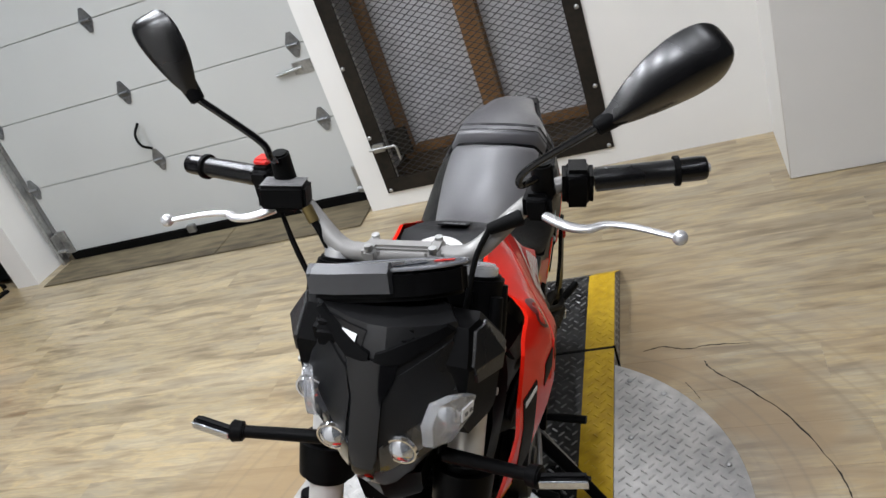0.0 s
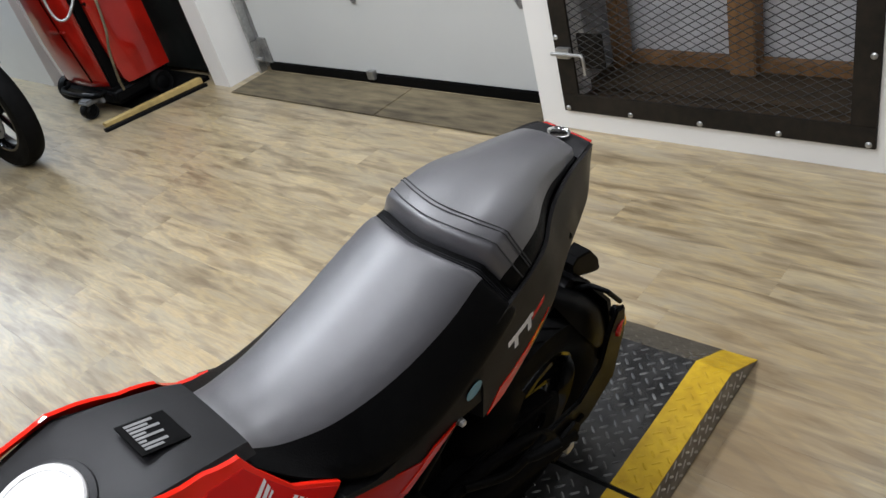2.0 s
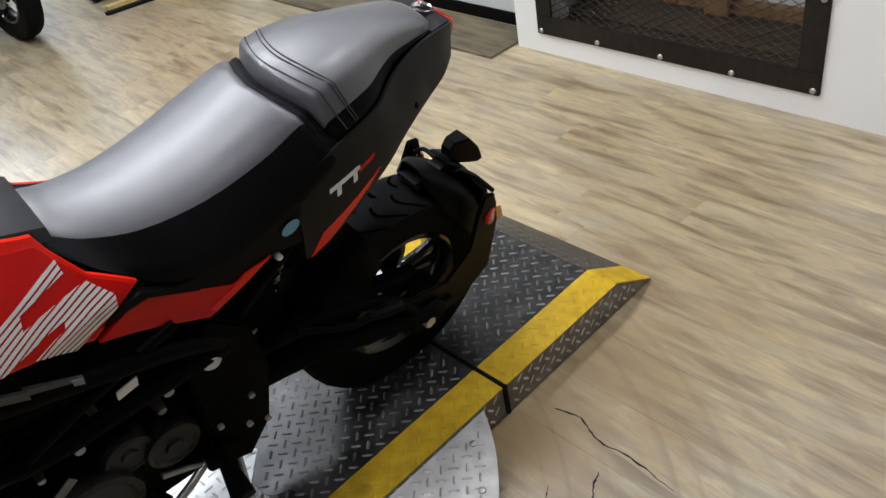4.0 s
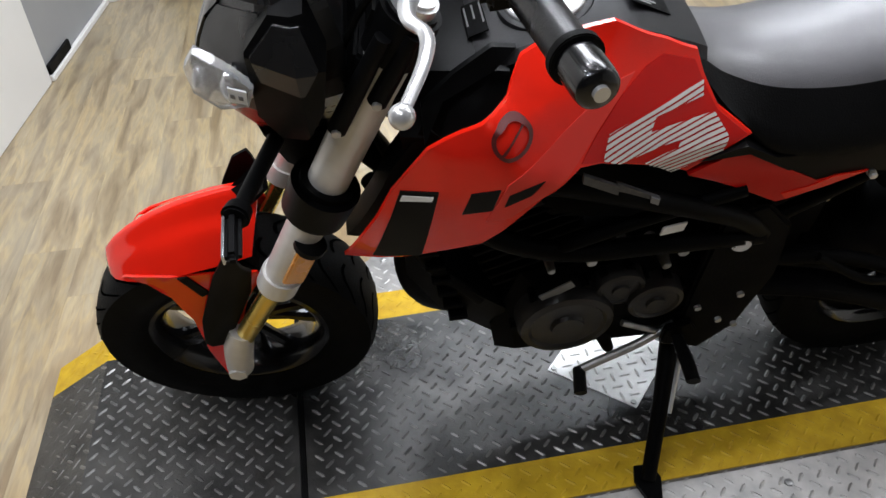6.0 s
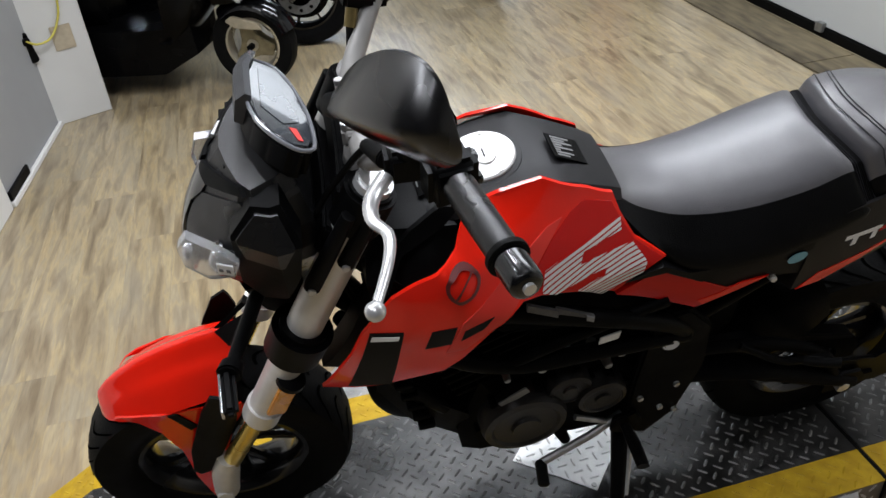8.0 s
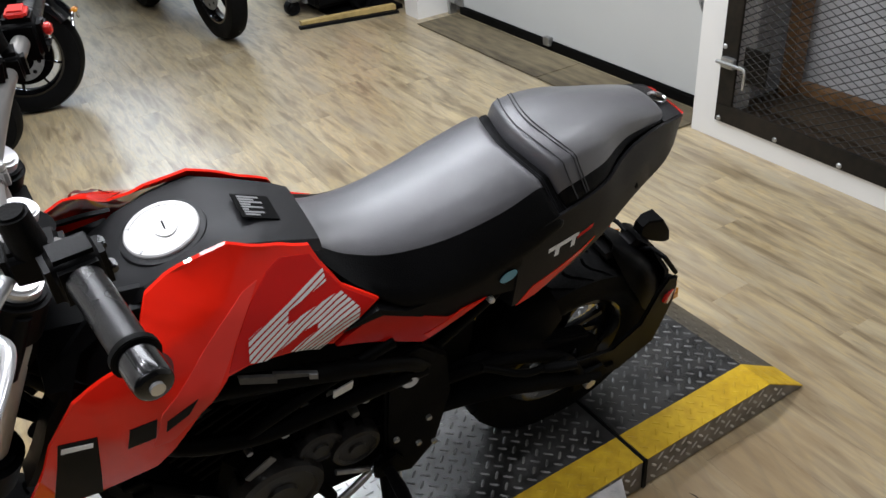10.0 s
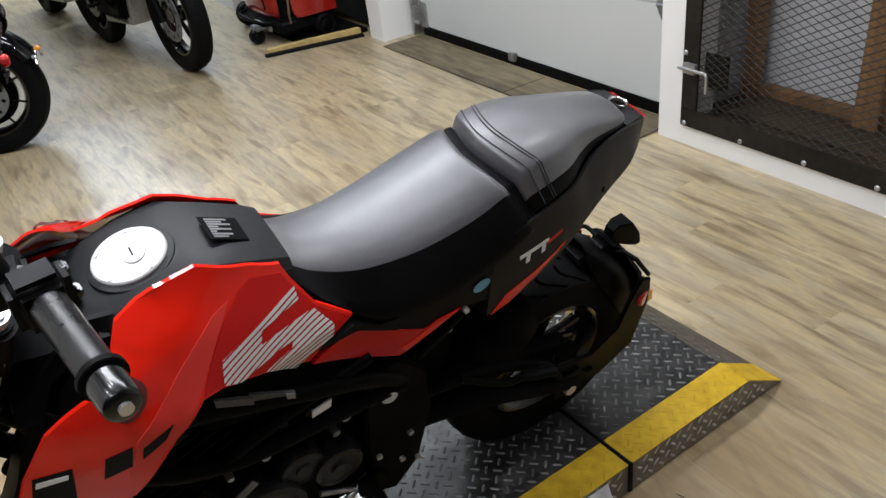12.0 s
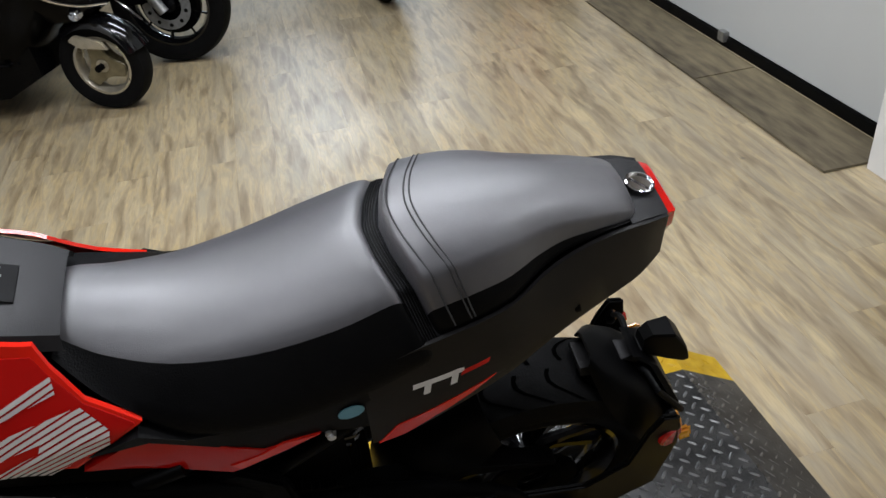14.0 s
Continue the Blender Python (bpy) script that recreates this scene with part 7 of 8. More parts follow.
# ---- other vehicles in the row ----
def road_wheel(par, prefix, c, r, w, rim_r, rim_mat, tyre_mat=None, spokes=0, disc=0.0, hub_plate=None):
    c = Vector(c)
    h = w / 2
    part(prefix + "_tyre", lathe([(-h * 0.7, rim_r), (-h, rim_r + (r - rim_r) * 0.45), (-h * 0.9, r * 0.955), (-h * 0.5, r * 0.99), (0, r), (h * 0.5, r * 0.99), (h * 0.9, r * 0.955), (h, rim_r + (r - rim_r) * 0.45), (h * 0.7, rim_r)], 56, "x", True, centre=c), tyre_mat or TYRE, par, "black rubber tyre")
    rm = part(prefix + "_rim", lathe([(-h * 0.72, rim_r + 0.004), (-h * 0.74, rim_r - 0.008), (-h * 0.3, rim_r - 0.022), (h * 0.3, rim_r - 0.022), (h * 0.74, rim_r - 0.008), (h * 0.72, rim_r + 0.004)], 48, "x", True, centre=c), rim_mat, par, "metal wheel rim")
    part("hub", rod(c - Vector((h * 0.8, 0, 0)), c + Vector((h * 0.8, 0, 0)), r * 0.14, seg=24, bevel=0.004), rim_mat, rm)
    for k in range(spokes):
        a = 2 * math.pi * k / spokes
        part("spoke", tube([c + Vector((0, r * 0.1 * math.sin(a), r * 0.1 * math.cos(a))), c + Vector((0, (rim_r - 0.018) * math.sin(a + 0.12), (rim_r - 0.018) * math.cos(a + 0.12)))], [r * 0.045, r * 0.035], 8, 1, flat=0.6), rim_mat, rm)
    if disc:
        for s in (-1, 1):
            x = s * h * 0.95
            d = part("brake_disc", lathe([(x - 0.003, disc * 0.62), (x - 0.003, disc), (x + 0.003, disc), (x + 0.003, disc * 0.62)], 40, "x", True, centre=c), HINGE_STEEL, rm, "dull steel brake disc")
            for k in range(10):
                a = 2 * math.pi * k / 10
                part("disc_slot", lathe([(x - 0.0036 if s < 0 else x + 0.0031, 0.010), (x - 0.0031 if s < 0 else x + 0.0036, 0.010)], 12, "x", centre=c + Vector((0, disc * 0.81 * math.sin(a), disc * 0.81 * math.cos(a)))), RUBBER, d)
    return rm


def arc_guard(c, r, w, a0, a1, n=9, drop=0.03, flare=0.0):
    secs = []
    for k in range(n):
        a = radians(a0 + (a1 - a0) * k / (n - 1))
        rr = r + flare * (k / (n - 1)) ** 2
        secs.append([Vector((w * math.sin(f * math.pi / 2), c[1] + (rr - drop * (1 - math.cos(f * math.pi / 2))) * math.sin(a), c[2] + (rr - drop * (1 - math.cos(f * math.pi / 2))) * math.cos(a))) for f in np.linspace(-1, 1, 9)])
    return sheet_of(secs, 0.004)


# all face along -y in their own frame, so that turned by 90 degrees they face the room
def touring_bike():
    t = thing("touring_motorcycle", Matrix.Translation((-3.23, 0.27, 0)) @ pose(0, 0, 0, 0, 0, 180 - 22), "big black touring motorcycle with chrome fender trim", "motorcycle", "parked motorcycles")
    fw = Vector((0, 0.0, 0.295))
    road_wheel(t, "front", fw, 0.295, 0.13, 0.205, PLASTIC_GLOSS, spokes=9, disc=0.120)
    # Added disc: keeps bright floor from showing between the spokes.
    part("wheel_backing", lathe([(-0.012, 0.03), (-0.010, 0.155), (0.010, 0.155), (0.012, 0.03)], 40, "x", True, centre=fw), BODY_BLACK, t, "black backing disc added to darken the wheel")
    rw = Vector((0, 1.62, 0.32))
    road_wheel(t, "rear", rw, 0.32, 0.15, 0.205, PLASTIC_GLOSS, spokes=9)
    f = part("front_fender", arc_guard(fw, 0.345, 0.085, -62, 80, 12, 0.06, 0.01), PLASTIC_GLOSS, t, "gloss black deep front fender")
    part("fender_trim", tube([fw + Vector((x, -0.302, z)) for x, z in ((-0.088, 0.115), (-0.06, 0.150), (0, 0.165), (0.06, 0.150), (0.088, 0.115))], 0.008, 10, 4), CHROME, f, "chrome fender tip trim")
    part("fender_light", moved(box((-0.02, -0.015, -0.01), (0.02, 0.015, 0.012), 0.006, 3), Matrix.Translation(fw + Vector((0, -0.312, 0.172)))), AMBER, f, "amber fender tip light")
    for s in (-1, 1):
        leg = part("fork_leg", rod(fw + Vector((s * 0.105, 0, -0.02)), fw + Vector((s * 0.105, 0.34, 0.58)), 0.026, seg=18), STEEL, t, "grey fork leg")
        part("caliper", moved(box((-0.02, -0.05, -0.035), (0.02, 0.05, 0.035), 0.01), Matrix.Translation(fw + Vector((s * 0.095, 0.13, 0.06)))), ENGINE, t, "dark brake caliper")
        part("crash_bar", tube([(s * 0.10, 0.52, 0.62), (s * 0.30, 0.50, 0.55), (s * 0.33, 0.52, 0.38), (s * 0.12, 0.60, 0.22)], 0.016, 12, 5), CHROME, t, "chrome crash bar")
        part("saddlebag", moved(box((-0.11, -0.28, -0.17), (0.11, 0.28, 0.17), 0.06, 4), Matrix.Translation((s * 0.30, 1.60, 0.55))), PLASTIC_GLOSS, t, "gloss black saddlebag")
        part("grip", rod((s * 0.30, 0.56, 1.06), (s * 0.44, 0.64, 1.04), 0.019, seg=16, bevel=0.003), RUBBER, t, "black grip")
    fair = loft([[Vector((w * math.sin(a), y0 - d * math.cos(a), z)) for a in np.linspace(-1.7, 1.7, 13)] for z, w, y0, d in ((0.70, 0.10, 0.36, 0.10), (0.78, 0.24, 0.40, 0.16), (0.92, 0.34, 0.45, 0.20), (1.08, 0.36, 0.50, 0.18), (1.18, 0.26, 0.55, 0.12))])
    part("fairing", fair, PLASTIC_GLOSS, t, "gloss black batwing fairing")
    part("headlight", lathe([(0.0, 0.085), (-0.03, 0.085), (-0.05, 0.06), (-0.055, 0.002)], 28, "y", centre=(0, 0.24, 0.90)), LENS, t, "round headlight")
    tank = loft([[Vector((w * math.cos(a), y, z + h * math.sin(a))) for a in np.linspace(0, 2 * math.pi, 17)[:-1]] for y, w, z, h in ((0.60, 0.05, 0.86, 0.05), (0.68, 0.14, 0.86, 0.10), (0.85, 0.17, 0.84, 0.12), (1.02, 0.14, 0.80, 0.09), (1.12, 0.08, 0.78, 0.05))])
    part("fuel_tank", tank, BLUE_PAINT, t, "deep blue fuel tank")
    seat = loft([[Vector((w * math.cos(a), y, z + h * math.sin(a))) for a in np.linspace(0, 2 * math.pi, 17)[:-1]] for y, w, z, h in ((1.05, 0.10, 0.74, 0.05), (1.2, 0.20, 0.72, 0.06), (1.4, 0.20, 0.76, 0.07), (1.6, 0.16, 0.84, 0.07), (1.85, 0.12, 0.84, 0.05))])
    part("saddle", seat, SEAT, t, "black saddle")
    eng = part("engine", box((-0.17, 0.62, 0.18), (0.17, 1.15, 0.46), 0.04, 3), ENGINE, t, "dark V-twin engine")
    for dy, tilt in ((0.76, 22), (0.98, -22)):
        for k in range(7):
            part("cooling_fin", moved(box((-0.10, -0.085, 0.02 + k * 0.03), (0.10, 0.085, 0.035 + k * 0.03), 0.003, 1), Matrix.Translation((0, dy, 0.42)) @ pose(0, 0, 0, tilt, 0, 0)), CHROME, eng)
    part("frame", tube([(0, 0.40, 0.85), (0, 0.50, 0.55), (0, 0.58, 0.22), (0, 1.2, 0.18), (0, 1.55, 0.34)], 0.03, 12, 5), FRAME_BLACK, t, "black frame")
    part("handlebar", tube([(-0.43, 0.63, 1.04), (-0.28, 0.55, 1.06), (-0.1, 0.50, 1.0), (0.1, 0.50, 1.0), (0.28, 0.55, 1.06), (0.43, 0.63, 1.04)], 0.013, 12, 5), CHROME, t, "chrome handlebar")
    part("side_stand", rod((0.10, 0.90, 0.26), (0.27, 0.86, 0.012), 0.012, seg=10), FRAME_BLACK, t, "black side stand")


def scooter():
    t = thing("scooter", Matrix.Translation((-2.758, -0.055, 0)) @ pose(0, 0, 0, 0, 0, 180 - 28), "black motor scooter with silver wheels", "scooter", "parked motorcycles")
    fw = Vector((0, 0.0, 0.205))
    rm = road_wheel(t, "front", fw, 0.205, 0.10, 0.132, WHITE_RIM, spokes=3)
    for s in (-1, 1):
        star = []
        for k in range(12):
            a = 2 * math.pi * k / 12
            r = 0.108 if k % 4 in (0, 1) else 0.060
            star.append((r * math.sin(a), r * math.cos(a)))
        part("wheel_spider", prism(star, 0.012, Matrix.Translation(fw + Vector((s * 0.025 - 0.006, 0, 0))) @ SIDE, 0.003), SPIDER_GOLD, rm, "cast dull gold wheel spider")
        part("axle_nut", rod(fw + Vector((s * 0.03, 0, 0)), fw + Vector((s * 0.075, 0, 0)), 0.016, seg=6), ENGINE, rm)
        part("fork_link", prism([(-0.085, 0.075), (0.05, 0.085), (0.10, 0.12), (0.06, 0.145), (-0.06, 0.115)], 0.02, Matrix.Translation(fw + Vector((s * 0.07 - 0.01, 0.0, 0.01))) @ SIDE, 0.006), WHITE_RIM, t, "silver trailing fork link")
    rw = Vector((0, 1.30, 0.225))
    road_wheel(t, "rear", rw, 0.225, 0.12, 0.140, WHITE_RIM, spokes=6)
    part("front_fender", arc_guard(fw, 0.232, 0.075, -70, 40, 10, 0.05), PLASTIC_GLOSS, t, "gloss black front fender")
    shield = loft([[Vector((w * math.sin(a), y0 - d * math.cos(a), z)) for a in np.linspace(-1.6, 1.6, 13)] for z, w, y0, d in ((0.26, 0.16, 0.36, 0.08), (0.42, 0.26, 0.30, 0.16), (0.62, 0.31, 0.26, 0.22), (0.82, 0.27, 0.30, 0.22), (0.98, 0.15, 0.36, 0.14))])
    body = part("leg_shield", shield, BODY_BLACK, t, "black leg shield")
    part("fender_trim", tube([fw + Vector((0.062, -0.02 - 0.06 * k, 0.275 - 0.012 * k * k)) for k in range(-2, 4)], 0.006, 8, 4), CHROME, t, "chrome trim along the fender")
    nose = part("front_nose", loft([[Vector((w * math.sin(a), y0 - d * math.cos(a), z)) for a in np.linspace(-1.6, 1.6, 13)] for z, w, y0, d in ((0.42, 0.10, 0.12, 0.14), (0.48, 0.15, 0.11, 0.23), (0.56, 0.21, 0.14, 0.24), (0.72, 0.27, 0.20, 0.22), (0.90, 0.24, 0.28, 0.20))]), BODY_BLACK, t, "black nose over the front wheel")
    for s in (-1, 1):
        part("nose_trim", tube([(s * 0.040, -0.125, 0.482), (s * 0.125, -0.040, 0.500), (s * 0.198, 0.055, 0.560), (s * 0.235, 0.080, 0.640), (s * 0.250, 0.100, 0.700)], 0.006, 8, 4), CHROME, nose, "chrome trim along the nose")
        part("side_marker", moved(box((-0.006, -0.030, -0.045), (0.006, 0.030, 0.045), 0.004, 2), Matrix.Translation((s * 0.275, 0.22, 0.74)) @ pose(0, 0, 0, 20, 0, -s * 12)), RED_LENS, nose, "dull red side marker")
    part("lower_skirt", loft([[Vector((x * w, y, z)) for x, z in ((-1, 0.34), (-0.9, z0), (0.9, z0), (1, 0.34))] for y, w, z0 in ((0.24, 0.14, 0.20), (0.40, 0.20, 0.12), (0.90, 0.23, 0.11), (1.12, 0.20, 0.14))]), BODY_BLACK, t, "black lower side skirt")
    part("floorboard", box((-0.19, 0.30, 0.24), (0.19, 0.75, 0.31), 0.03, 3), BODY_BLACK, t, "black floorboard")
    tailb = loft([[Vector((w * math.cos(a), y, z + h * math.sin(a))) for a in np.linspace(0, 2 * math.pi, 17)[:-1]] for y, w, z, h in ((0.68, 0.12, 0.44, 0.16), (0.85, 0.20, 0.50, 0.20), (1.15, 0.23, 0.54, 0.20), (1.45, 0.20, 0.60, 0.15), (1.68, 0.08, 0.68, 0.06))])
    part("tail_body", tailb, BODY_BLACK, t, "black tail body")
    seat = loft([[Vector((w * math.cos(a), y, z + h * math.sin(a))) for a in np.linspace(0, 2 * math.pi, 17)[:-1]] for y, w, z, h in ((0.72, 0.08, 0.70, 0.04), (0.90, 0.16, 0.72, 0.06), (1.15, 0.17, 0.75, 0.06), (1.40, 0.14, 0.80, 0.06), (1.58, 0.07, 0.80, 0.03))])
    part("saddle", seat, SEAT, t, "black vinyl saddle")
    part("handlebar_cover", loft([[Vector((w * math.sin(a), y0 - d * math.cos(a), z)) for a in np.linspace(-1.6, 1.6, 9)] for z, w, y0, d in ((0.98, 0.10, 0.40, 0.10), (1.05, 0.17, 0.42, 0.10), (1.12, 0.12, 0.44, 0.06))]), PLASTIC_GLOSS, t, "gloss black handlebar cover")
    for s in (-1, 1):
        part("grip", rod((s * 0.16, 0.44, 1.06), (s * 0.34, 0.50, 1.05), 0.018, seg=16, bevel=0.003), RUBBER, t, "black grip")
        part("indicator", moved(box((-0.05, -0.02, -0.02), (0.05, 0.02, 0.02), 0.012, 3), Matrix.Translation((s * 0.20, 0.11, 0.80)) @ pose(0, 0, 0, 0, 0, s * 40)), AMBER, body, "amber indicator lens")
        part("fender_lamp", moved(box((-0.03, -0.02, -0.018), (0.03, 0.02, 0.018), 0.01, 3), Matrix.Translation((s * 0.12, -0.02, 0.46))), LENS, body, "clear lamp lens")
    part("headlight", lathe([(0.0, 0.075), (-0.02, 0.075), (-0.03, 0.05), (-0.034, 0.002)], 24, "y", centre=(0, 0.055, 0.70)), LENS, body, "round headlight")
    part("centre_stand", tube([(-0.14, 0.92, 0.012), (-0.12, 0.90, 0.16), (0.12, 0.90, 0.16), (0.14, 0.92, 0.012)], 0.013, 10, 3), FRAME_BLACK, t, "black centre stand")


def adventure_bike(m, label, tankcol):
    t = thing("adventure_motorcycle", m, label, "motorcycle", "parked motorcycles")
    fw, rw = Vector((0, 0, 0.335)), Vector((0, 1.45, 0.32))
    road_wheel(t, "front", fw, 0.335, 0.11, 0.232, PLASTIC_GLOSS, spokes=5, disc=0.150)
    road_wheel(t, "rear", rw, 0.32, 0.15, 0.205, PLASTIC_GLOSS, spokes=5)
    part("front_fender", arc_guard(fw, 0.36, 0.065, -45, 40, 9, 0.03), PLASTIC, t, "black front fender")
    part("beak", loft([[Vector((x * w, y, z)) for x, z in ((-1, z0), (0, z0 + 0.04), (1, z0), (0, z0 - 0.03))] for y, w, z0 in ((-0.12, 0.03, 0.82), (0.10, 0.09, 0.86), (0.32, 0.12, 0.92))]), PLASTIC, t, "black beak")
    for s in (-1, 1):
        part("fork_leg", rod(fw + Vector((s * 0.095, 0, -0.02)), fw + Vector((s * 0.095, 0.30, 0.66)), 0.025, seg=16), FRAME_BLACK, t, "black fork leg")
        part("shroud", prism([(0.28, 0.78), (0.42, 1.0), (0.75, 0.95), (0.72, 0.80), (0.50, 0.66)], 0.03, Matrix.Translation((s * 0.17 - 0.015, 0, 0)) @ SIDE, 0.01), tankcol, t, "tank side shroud")
        part("grip", rod((s * 0.28, 0.42, 1.13), (s * 0.42, 0.48, 1.12), 0.018, seg=14, bevel=0.003), RUBBER, t, "black grip")
        part("hand_guard", tube([(s * 0.22, 0.34, 1.13), (s * 0.34, 0.32, 1.14), (s * 0.43, 0.42, 1.13)], [0.02, 0.035, 0.02], 10, 4, flat=0.4), PLASTIC, t, "black hand guard")
        part("foot_peg", rod((s * 0.10, 0.86, 0.33), (s * 0.24, 0.86, 0.33), 0.013, seg=12), RUBBER, t, "black foot peg")
        part("crash_bar", tube([(s * 0.10, 0.40, 0.80), (s * 0.25, 0.42, 0.70), (s * 0.24, 0.52, 0.45), (s * 0.10, 0.62, 0.28)], 0.013, 10, 5), FRAME_BLACK, t, "black crash bar")
    part("handlebar", tube([(-0.41, 0.48, 1.12), (-0.26, 0.41, 1.13), (-0.1, 0.38, 1.06), (0.1, 0.38, 1.06), (0.26, 0.41, 1.13), (0.41, 0.48, 1.12)], 0.012, 10, 5), FRAME_BLACK, t, "black handlebar")
    part("headlight", moved(box((-0.10, -0.04, -0.07), (0.10, 0.04, 0.07), 0.025, 3), Matrix.Translation((0, 0.16, 0.96))), LENS_DARK, t, "paired headlights")
    part("windscreen", loft([[Vector((w * math.sin(a), y0 - d * math.cos(a), z)) for a in np.linspace(-1.2, 1.2, 9)] + [Vector((w * math.sin(a) * 0.98, y0 + 0.005 - d * math.cos(a), z)) for a in np.linspace(1.2, -1.2, 9)] for z, w, y0, d in ((1.02, 0.15, 0.30, 0.10), (1.30, 0.12, 0.42, 0.06))]), PLASTIC_GLOSS, t, "smoked windscreen")
    part("fuel_tank", loft([[Vector((w * math.cos(a), y, z + h * math.sin(a))) for a in np.linspace(0, 2 * math.pi, 17)[:-1]] for y, w, z, h in ((0.38, 0.08, 0.92, 0.06), (0.52, 0.15, 0.93, 0.11), (0.68, 0.15, 0.91, 0.10), (0.84, 0.08, 0.84, 0.04))]), tankcol, t, "rounded fuel tank")
    part("saddle", loft([[Vector((w * math.cos(a), y, z + h * math.sin(a))) for a in np.linspace(0, 2 * math.pi, 17)[:-1]] for y, w, z, h in ((0.80, 0.08, 0.84, 0.04), (1.0, 0.14, 0.82, 0.05), (1.2, 0.15, 0.88, 0.06), (1.5, 0.10, 0.92, 0.04), (1.66, 0.04, 0.92, 0.02))]), SEAT, t, "black saddle")
    e = part("engine", box((-0.17, 0.46, 0.24), (0.17, 0.95, 0.58), 0.04, 3), ENGINE, t, "dark engine")
    part("skid_plate", prism([(0.34, 0.50), (0.42, 0.24), (0.90, 0.20), (0.92, 0.25), (0.45, 0.29), (0.38, 0.52)], 0.26, Matrix.Translation((-0.13, 0, 0)) @ SIDE, 0.005), STEEL, t, "grey skid plate")
    part("swingarm", tube([(0.10, 0.95, 0.42), (0.12, 1.2, 0.37), (0.12, 1.46, 0.32)], 0.028, 12, 4), FRAME_BLACK, t, "black swingarm")
    part("silencer", tube([(-0.12, 0.95, 0.32), (-0.16, 1.15, 0.45), (-0.18, 1.55, 0.62)], [0.03, 0.05, 0.055], 16, 4), FRAME_BLACK, t, "black silencer")
    part("side_stand", rod((0.10, 0.85, 0.28), (0.28, 0.80, 0.012), 0.012, seg=10), FRAME_BLACK, t, "black side stand")


touring_bike()
scooter()
adventure_bike(Matrix.Translation((-3.58, 1.43, 0)) @ pose(0, 0, 0, 0, 0, 92), "black adventure motorcycle with knobbly tyres", PLASTIC)
adventure_bike(Matrix.Translation((-4.75, 1.33, 0)) @ pose(0, 0, 0, 0, 0, 90), "black motorcycle parked behind the others", PLASTIC_GLOSS)


# ---- red machine on the doorway ramp ----
def red_machine():
    t = thing("red_machine", Matrix.Translation((-3.80, 2.30, 0.0)) @ pose(0, 0, 0, 0, 0, -3), "tall red and black wheeled power machine before the doorway", "machine")

    def cowl(name, x0, x1, back, label):
        """A moulded cowl, drawn in a little towards the base, with a bulging front."""
        rows = []
        for z, k, yf in ((0.15, 0.95, -0.25), (0.19, 0.97, -0.27), (0.42, 0.98, -0.29), (0.70, 1.0, -0.29), (0.95, 1.0, -0.25), (1.12, 0.90, -0.16)):
            c, h, y0 = (x0 + x1) / 2, (x1 - x0) / 2 * k, yf + back
            rows.append([Vector((c + h * fx, y, z)) for fx, y in ((-1, 0.12), (-1, y0 + 0.07), (-0.90, y0 + 0.018), (-0.4, y0 - 0.012), (0.4, y0 - 0.012), (0.90, y0 + 0.018), (1, y0 + 0.07), (1, 0.12))])
        return part(name, loft(rows), RED_MACHINE, t, label, angle=50)

    front = cowl("hood", -0.32, 0.28, 0.0, "glossy red wide cowl")
    side = cowl("side_hood", 0.30, 0.375, 0.11, "red narrow side cowl")
    part("trim_line", box((0.02, -0.312, 0.50), (0.20, -0.294, 0.515), 0.004), RED_MACHINE, front, "raised red moulding")
    part("groove_line", tube([(0.10, -0.302, 1.0), (0.12, -0.308, 0.7), (0.17, -0.306, 0.45), (0.20, -0.29, 0.2)], 0.004, 6, 4), GROOVE, front, "dark cowl joint")
    part("trim_line", box((0.31, -0.196, 0.62), (0.365, -0.180, 0.635), 0.004), PLASTIC, side, "black moulding line")
    part("spine", box((0.276, -0.24, 0.12), (0.304, 0.10, 1.15), 0.008, 2), PLASTIC, t, "black spine between the cowls")
    part("base", box((-0.28, -0.28, 0.055), (0.36, 0.12, 0.15), 0.025, 3), PLASTIC, t, "black base frame")
    part("front_bumper", tube([(-0.22, -0.24, 0.13), (-0.18, -0.325, 0.125), (0.20, -0.325, 0.125), (0.24, -0.24, 0.13)], 0.014, 10, 3), FRAME_BLACK, t, "black bumper tube")
    part("label_plate", box((-0.01, -0.300, 0.075), (0.23, -0.281, 0.115), 0.003), LABEL_GREY, t, "grey rating plate on the base")
    for x, y, r in ((-0.34, -0.20, 0.085), (0.14, -0.36, 0.048), (0.37, 0.02, 0.07)):
        w = part("wheel", lathe([(-0.03, r * 0.6), (-0.035, r * 0.88), (-0.02, r), (0.02, r), (0.035, r * 0.88), (0.03, r * 0.6)], 28, "x", centre=(x, y, r)), RUBBER, t, "black castor wheel")
        part("hub_cap", lathe([(-0.033, 0.002), (-0.036, r * 0.4), (-0.03, r * 0.58), (0.03, r * 0.58), (0.036, r * 0.4), (0.033, 0.002)], 20, "x", centre=(x, y, r)), PLASTIC, w)
    part("castor_fork", box((0.09, -0.385, 0.085), (0.19, -0.27, 0.115), 0.01, 2), HINGE_STEEL, t, "grey castor fork")
    part("hose", tube([(0.22, -0.29, 1.00), (0.27, -0.34, 0.78), (0.31, -0.35, 0.62), (0.35, -0.30, 0.60), (0.36, -0.19, 0.72)], 0.008, 10, 6), STEEL, t, "grey hose loop")
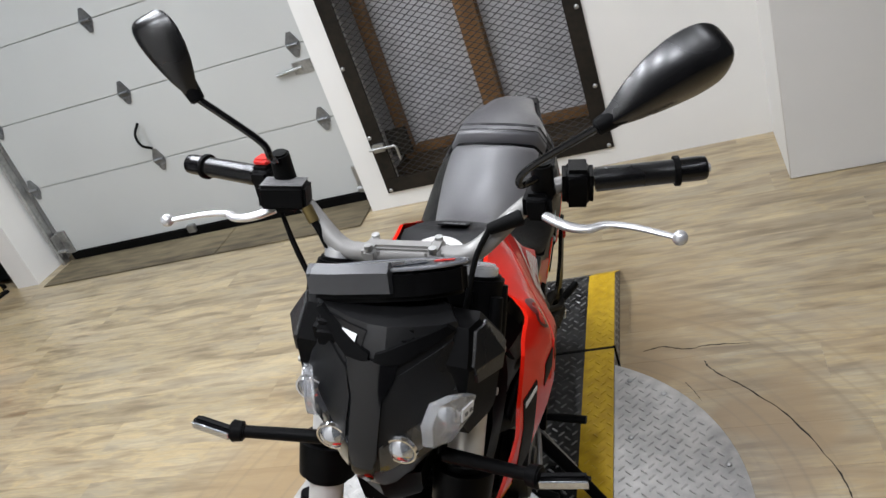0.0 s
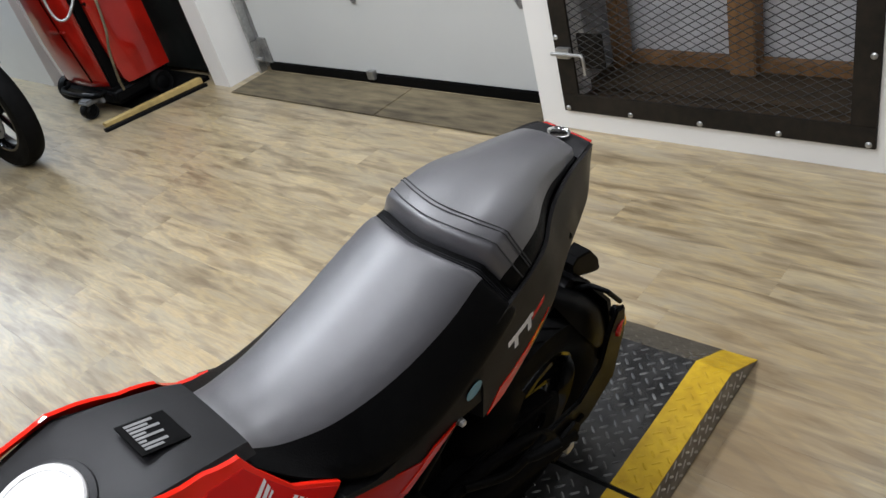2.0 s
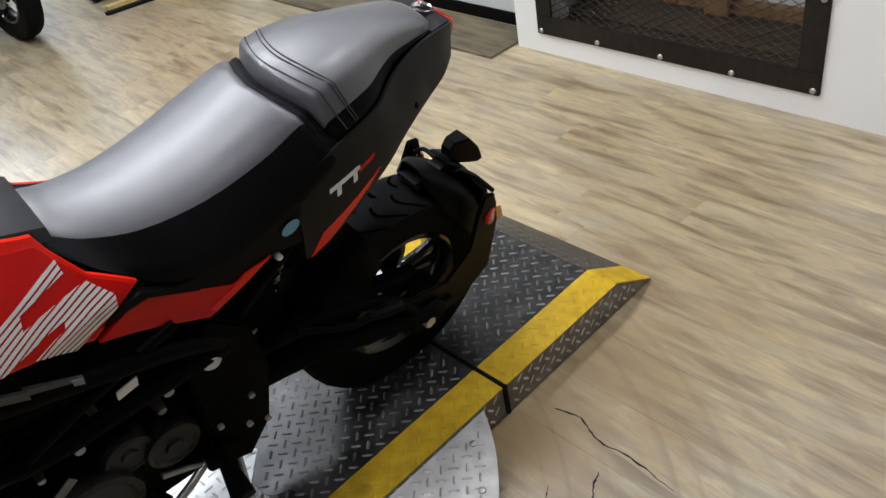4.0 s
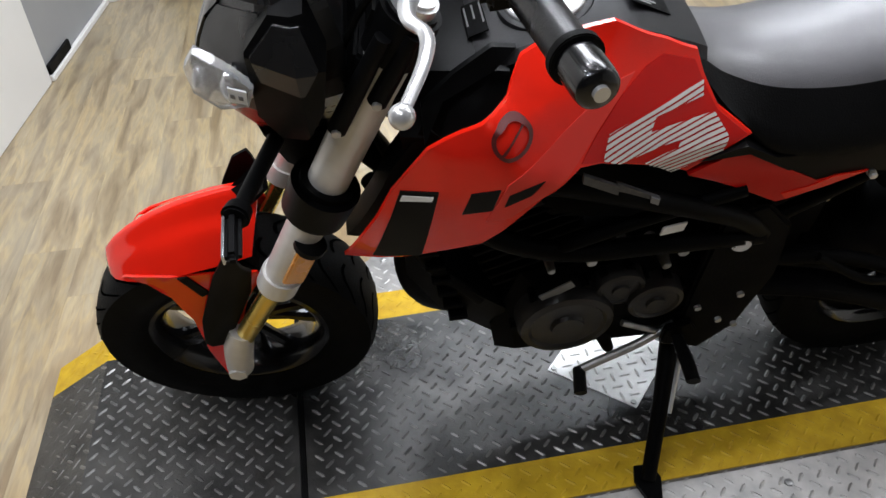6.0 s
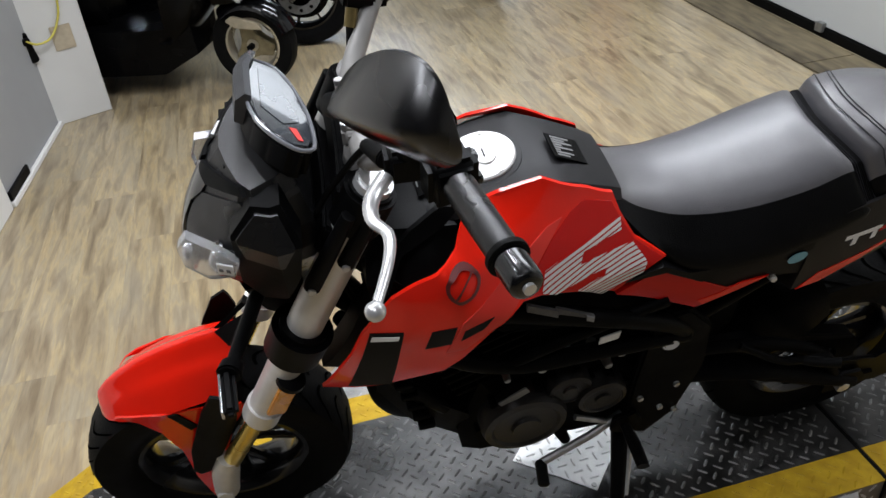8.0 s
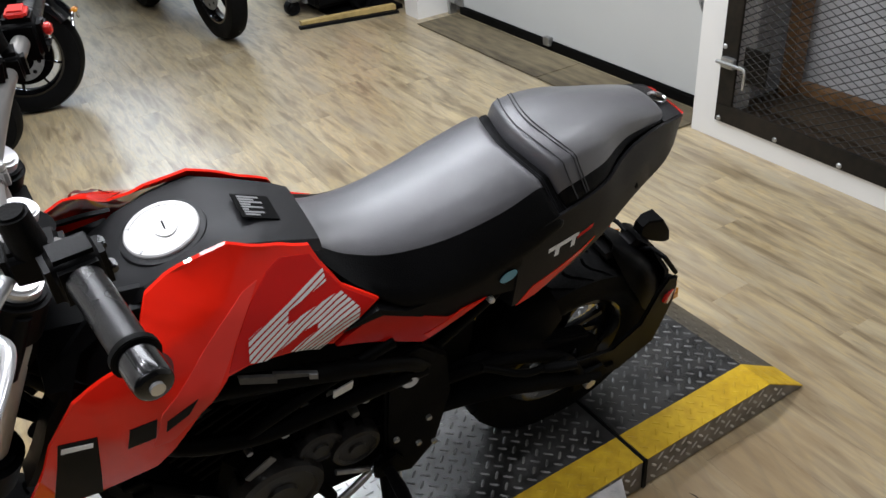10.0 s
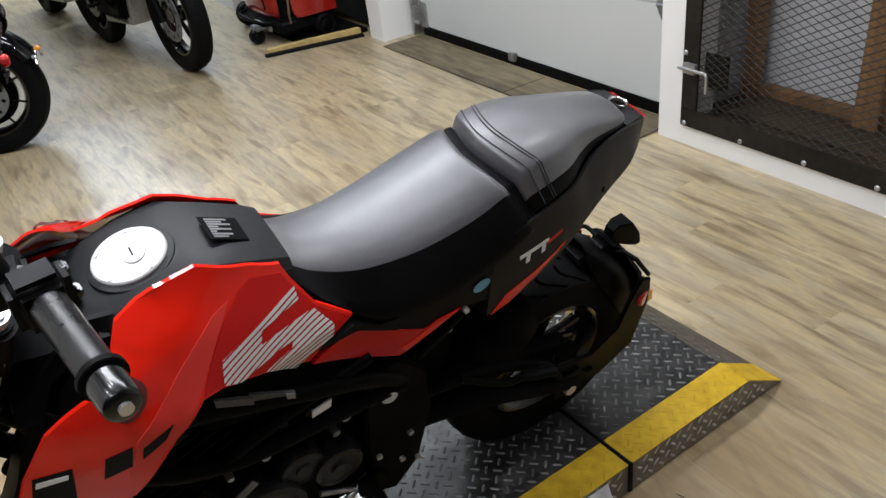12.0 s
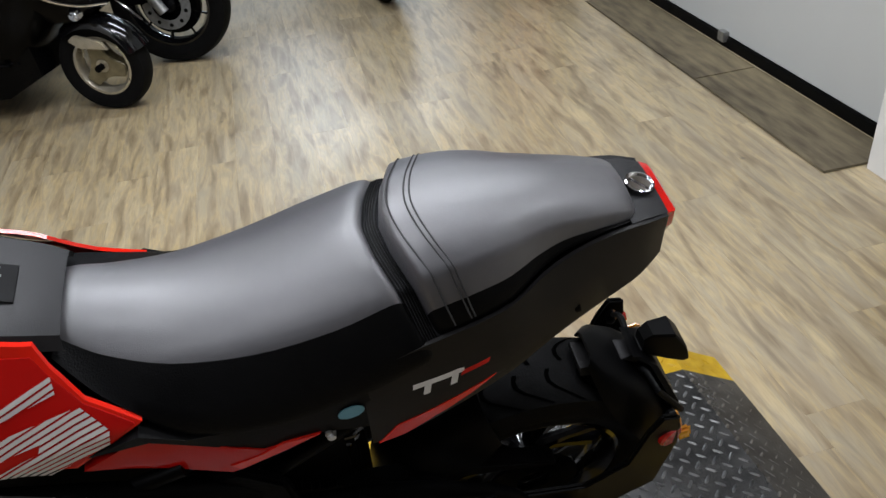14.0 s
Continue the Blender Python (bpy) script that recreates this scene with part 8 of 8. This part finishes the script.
    part("hose", tube([(0.37, -0.12, 0.66), (0.42, -0.17, 0.48), (0.40, -0.20, 0.36), (0.37, -0.21, 0.20), (0.35, -0.20, 0.12)], 0.008, 10, 6), PLYWOOD, t, "brown hose loop")
    part("control_panel", moved(box((-0.16, -0.02, -0.10), (0.16, 0.02, 0.10), 0.01, 2), Matrix.Translation((0, -0.20, 1.20)) @ pose(0, 0, 0, -30, 0, 0)), PLASTIC, t, "black control panel")
    part("push_handle", tube([(-0.2, 0.06, 1.0), (-0.2, 0.20, 1.22), (0.2, 0.20, 1.22), (0.2, 0.06, 1.0)], 0.014, 10, 4), FRAME_BLACK, t, "black push handle")


red_machine()
ramp = thing("doorway_ramp", ROOM, "low dark doorway ramp with a yellow edge", "ramp")
# Black board, also covering the shadow between the machine and the yellow edge.
part("ramp_shadow_board", prism([(1.80, 0.0), (1.83, 0.008), (2.23, 0.026), (2.23, 0.0)], 0.56, Matrix.Translation((-3.98, 0, 0)) @ SIDE), RUBBER, ramp, "black ramp board that also stands for the shadow beside the machine", smooth=False)
part("ramp_edge", loft([[Vector((x, v, z)) for x, z in ((du - 0.022, z0), (du + 0.022, z0), (du + 0.022, z1), (du - 0.022, z1))] for v, du, z0, z1 in ((1.58, -3.54, 0.006, 0.034), (2.16, -3.40, 0.006, 0.048))]), YELLOW_TAPE, ramp, "scuffed yellow wooden edge")
part("ramp_foot", loft([[Vector((x, v, z)) for x, z in ((du, 0.0), (du + 0.035, 0.0), (du + 0.03, 0.016), (du, 0.018))] for v, du in ((1.55, -3.51), (2.16, -3.37))]), RUBBER, ramp, "black rubber foot strip")
ob = link("dark_panel", box((-4.28, 2.265, 0.03), (-3.295, 2.30, 2.14), 0.006), mat("dark_green_panel", (0.006, 0.0075, 0.007), 0.4), None)
ob.matrix_world = ROOM
tagged(ob, "dark green-black panel closing part of the doorway", "panel")

# cable box on the recessed wall
cb = thing("cable_box", P @ Matrix.Translation((-0.763, -0.027, 0.379)) @ pose(0, 0, 0, 0, 0, -60.5), "black socket box with a yellow cable on the wall", "socket box")
part("box_body", moved(box((-0.025, 0.0, -0.066), (0.025, 0.035, 0.066), 0.006), pose(0, 0, 0, 0, 8, 0)), PLASTIC, cb)
part("plug", box((-0.018, 0.035, 0.02), (0.018, 0.055, 0.05), 0.004), PLASTIC, cb)
part("cable", tube([(0.0, 0.052, 0.04), (-0.04, 0.05, 0.015), (-0.10, 0.035, 0.02), (-0.15, 0.02, 0.07), (-0.185, 0.012, 0.16), (-0.215, 0.010, 0.42), (-0.22, 0.010, 0.9)], 0.005, 10, 6), CABLE_YELLOW, cb, "yellow cable")
part("wall_plate", box((-0.205, 0.0, -0.050), (-0.115, 0.006, 0.058), 0.002), mat("tan_wall_plate", (0.42, 0.36, 0.26), 0.6), cb, "tan wall plate")

lay_floor()
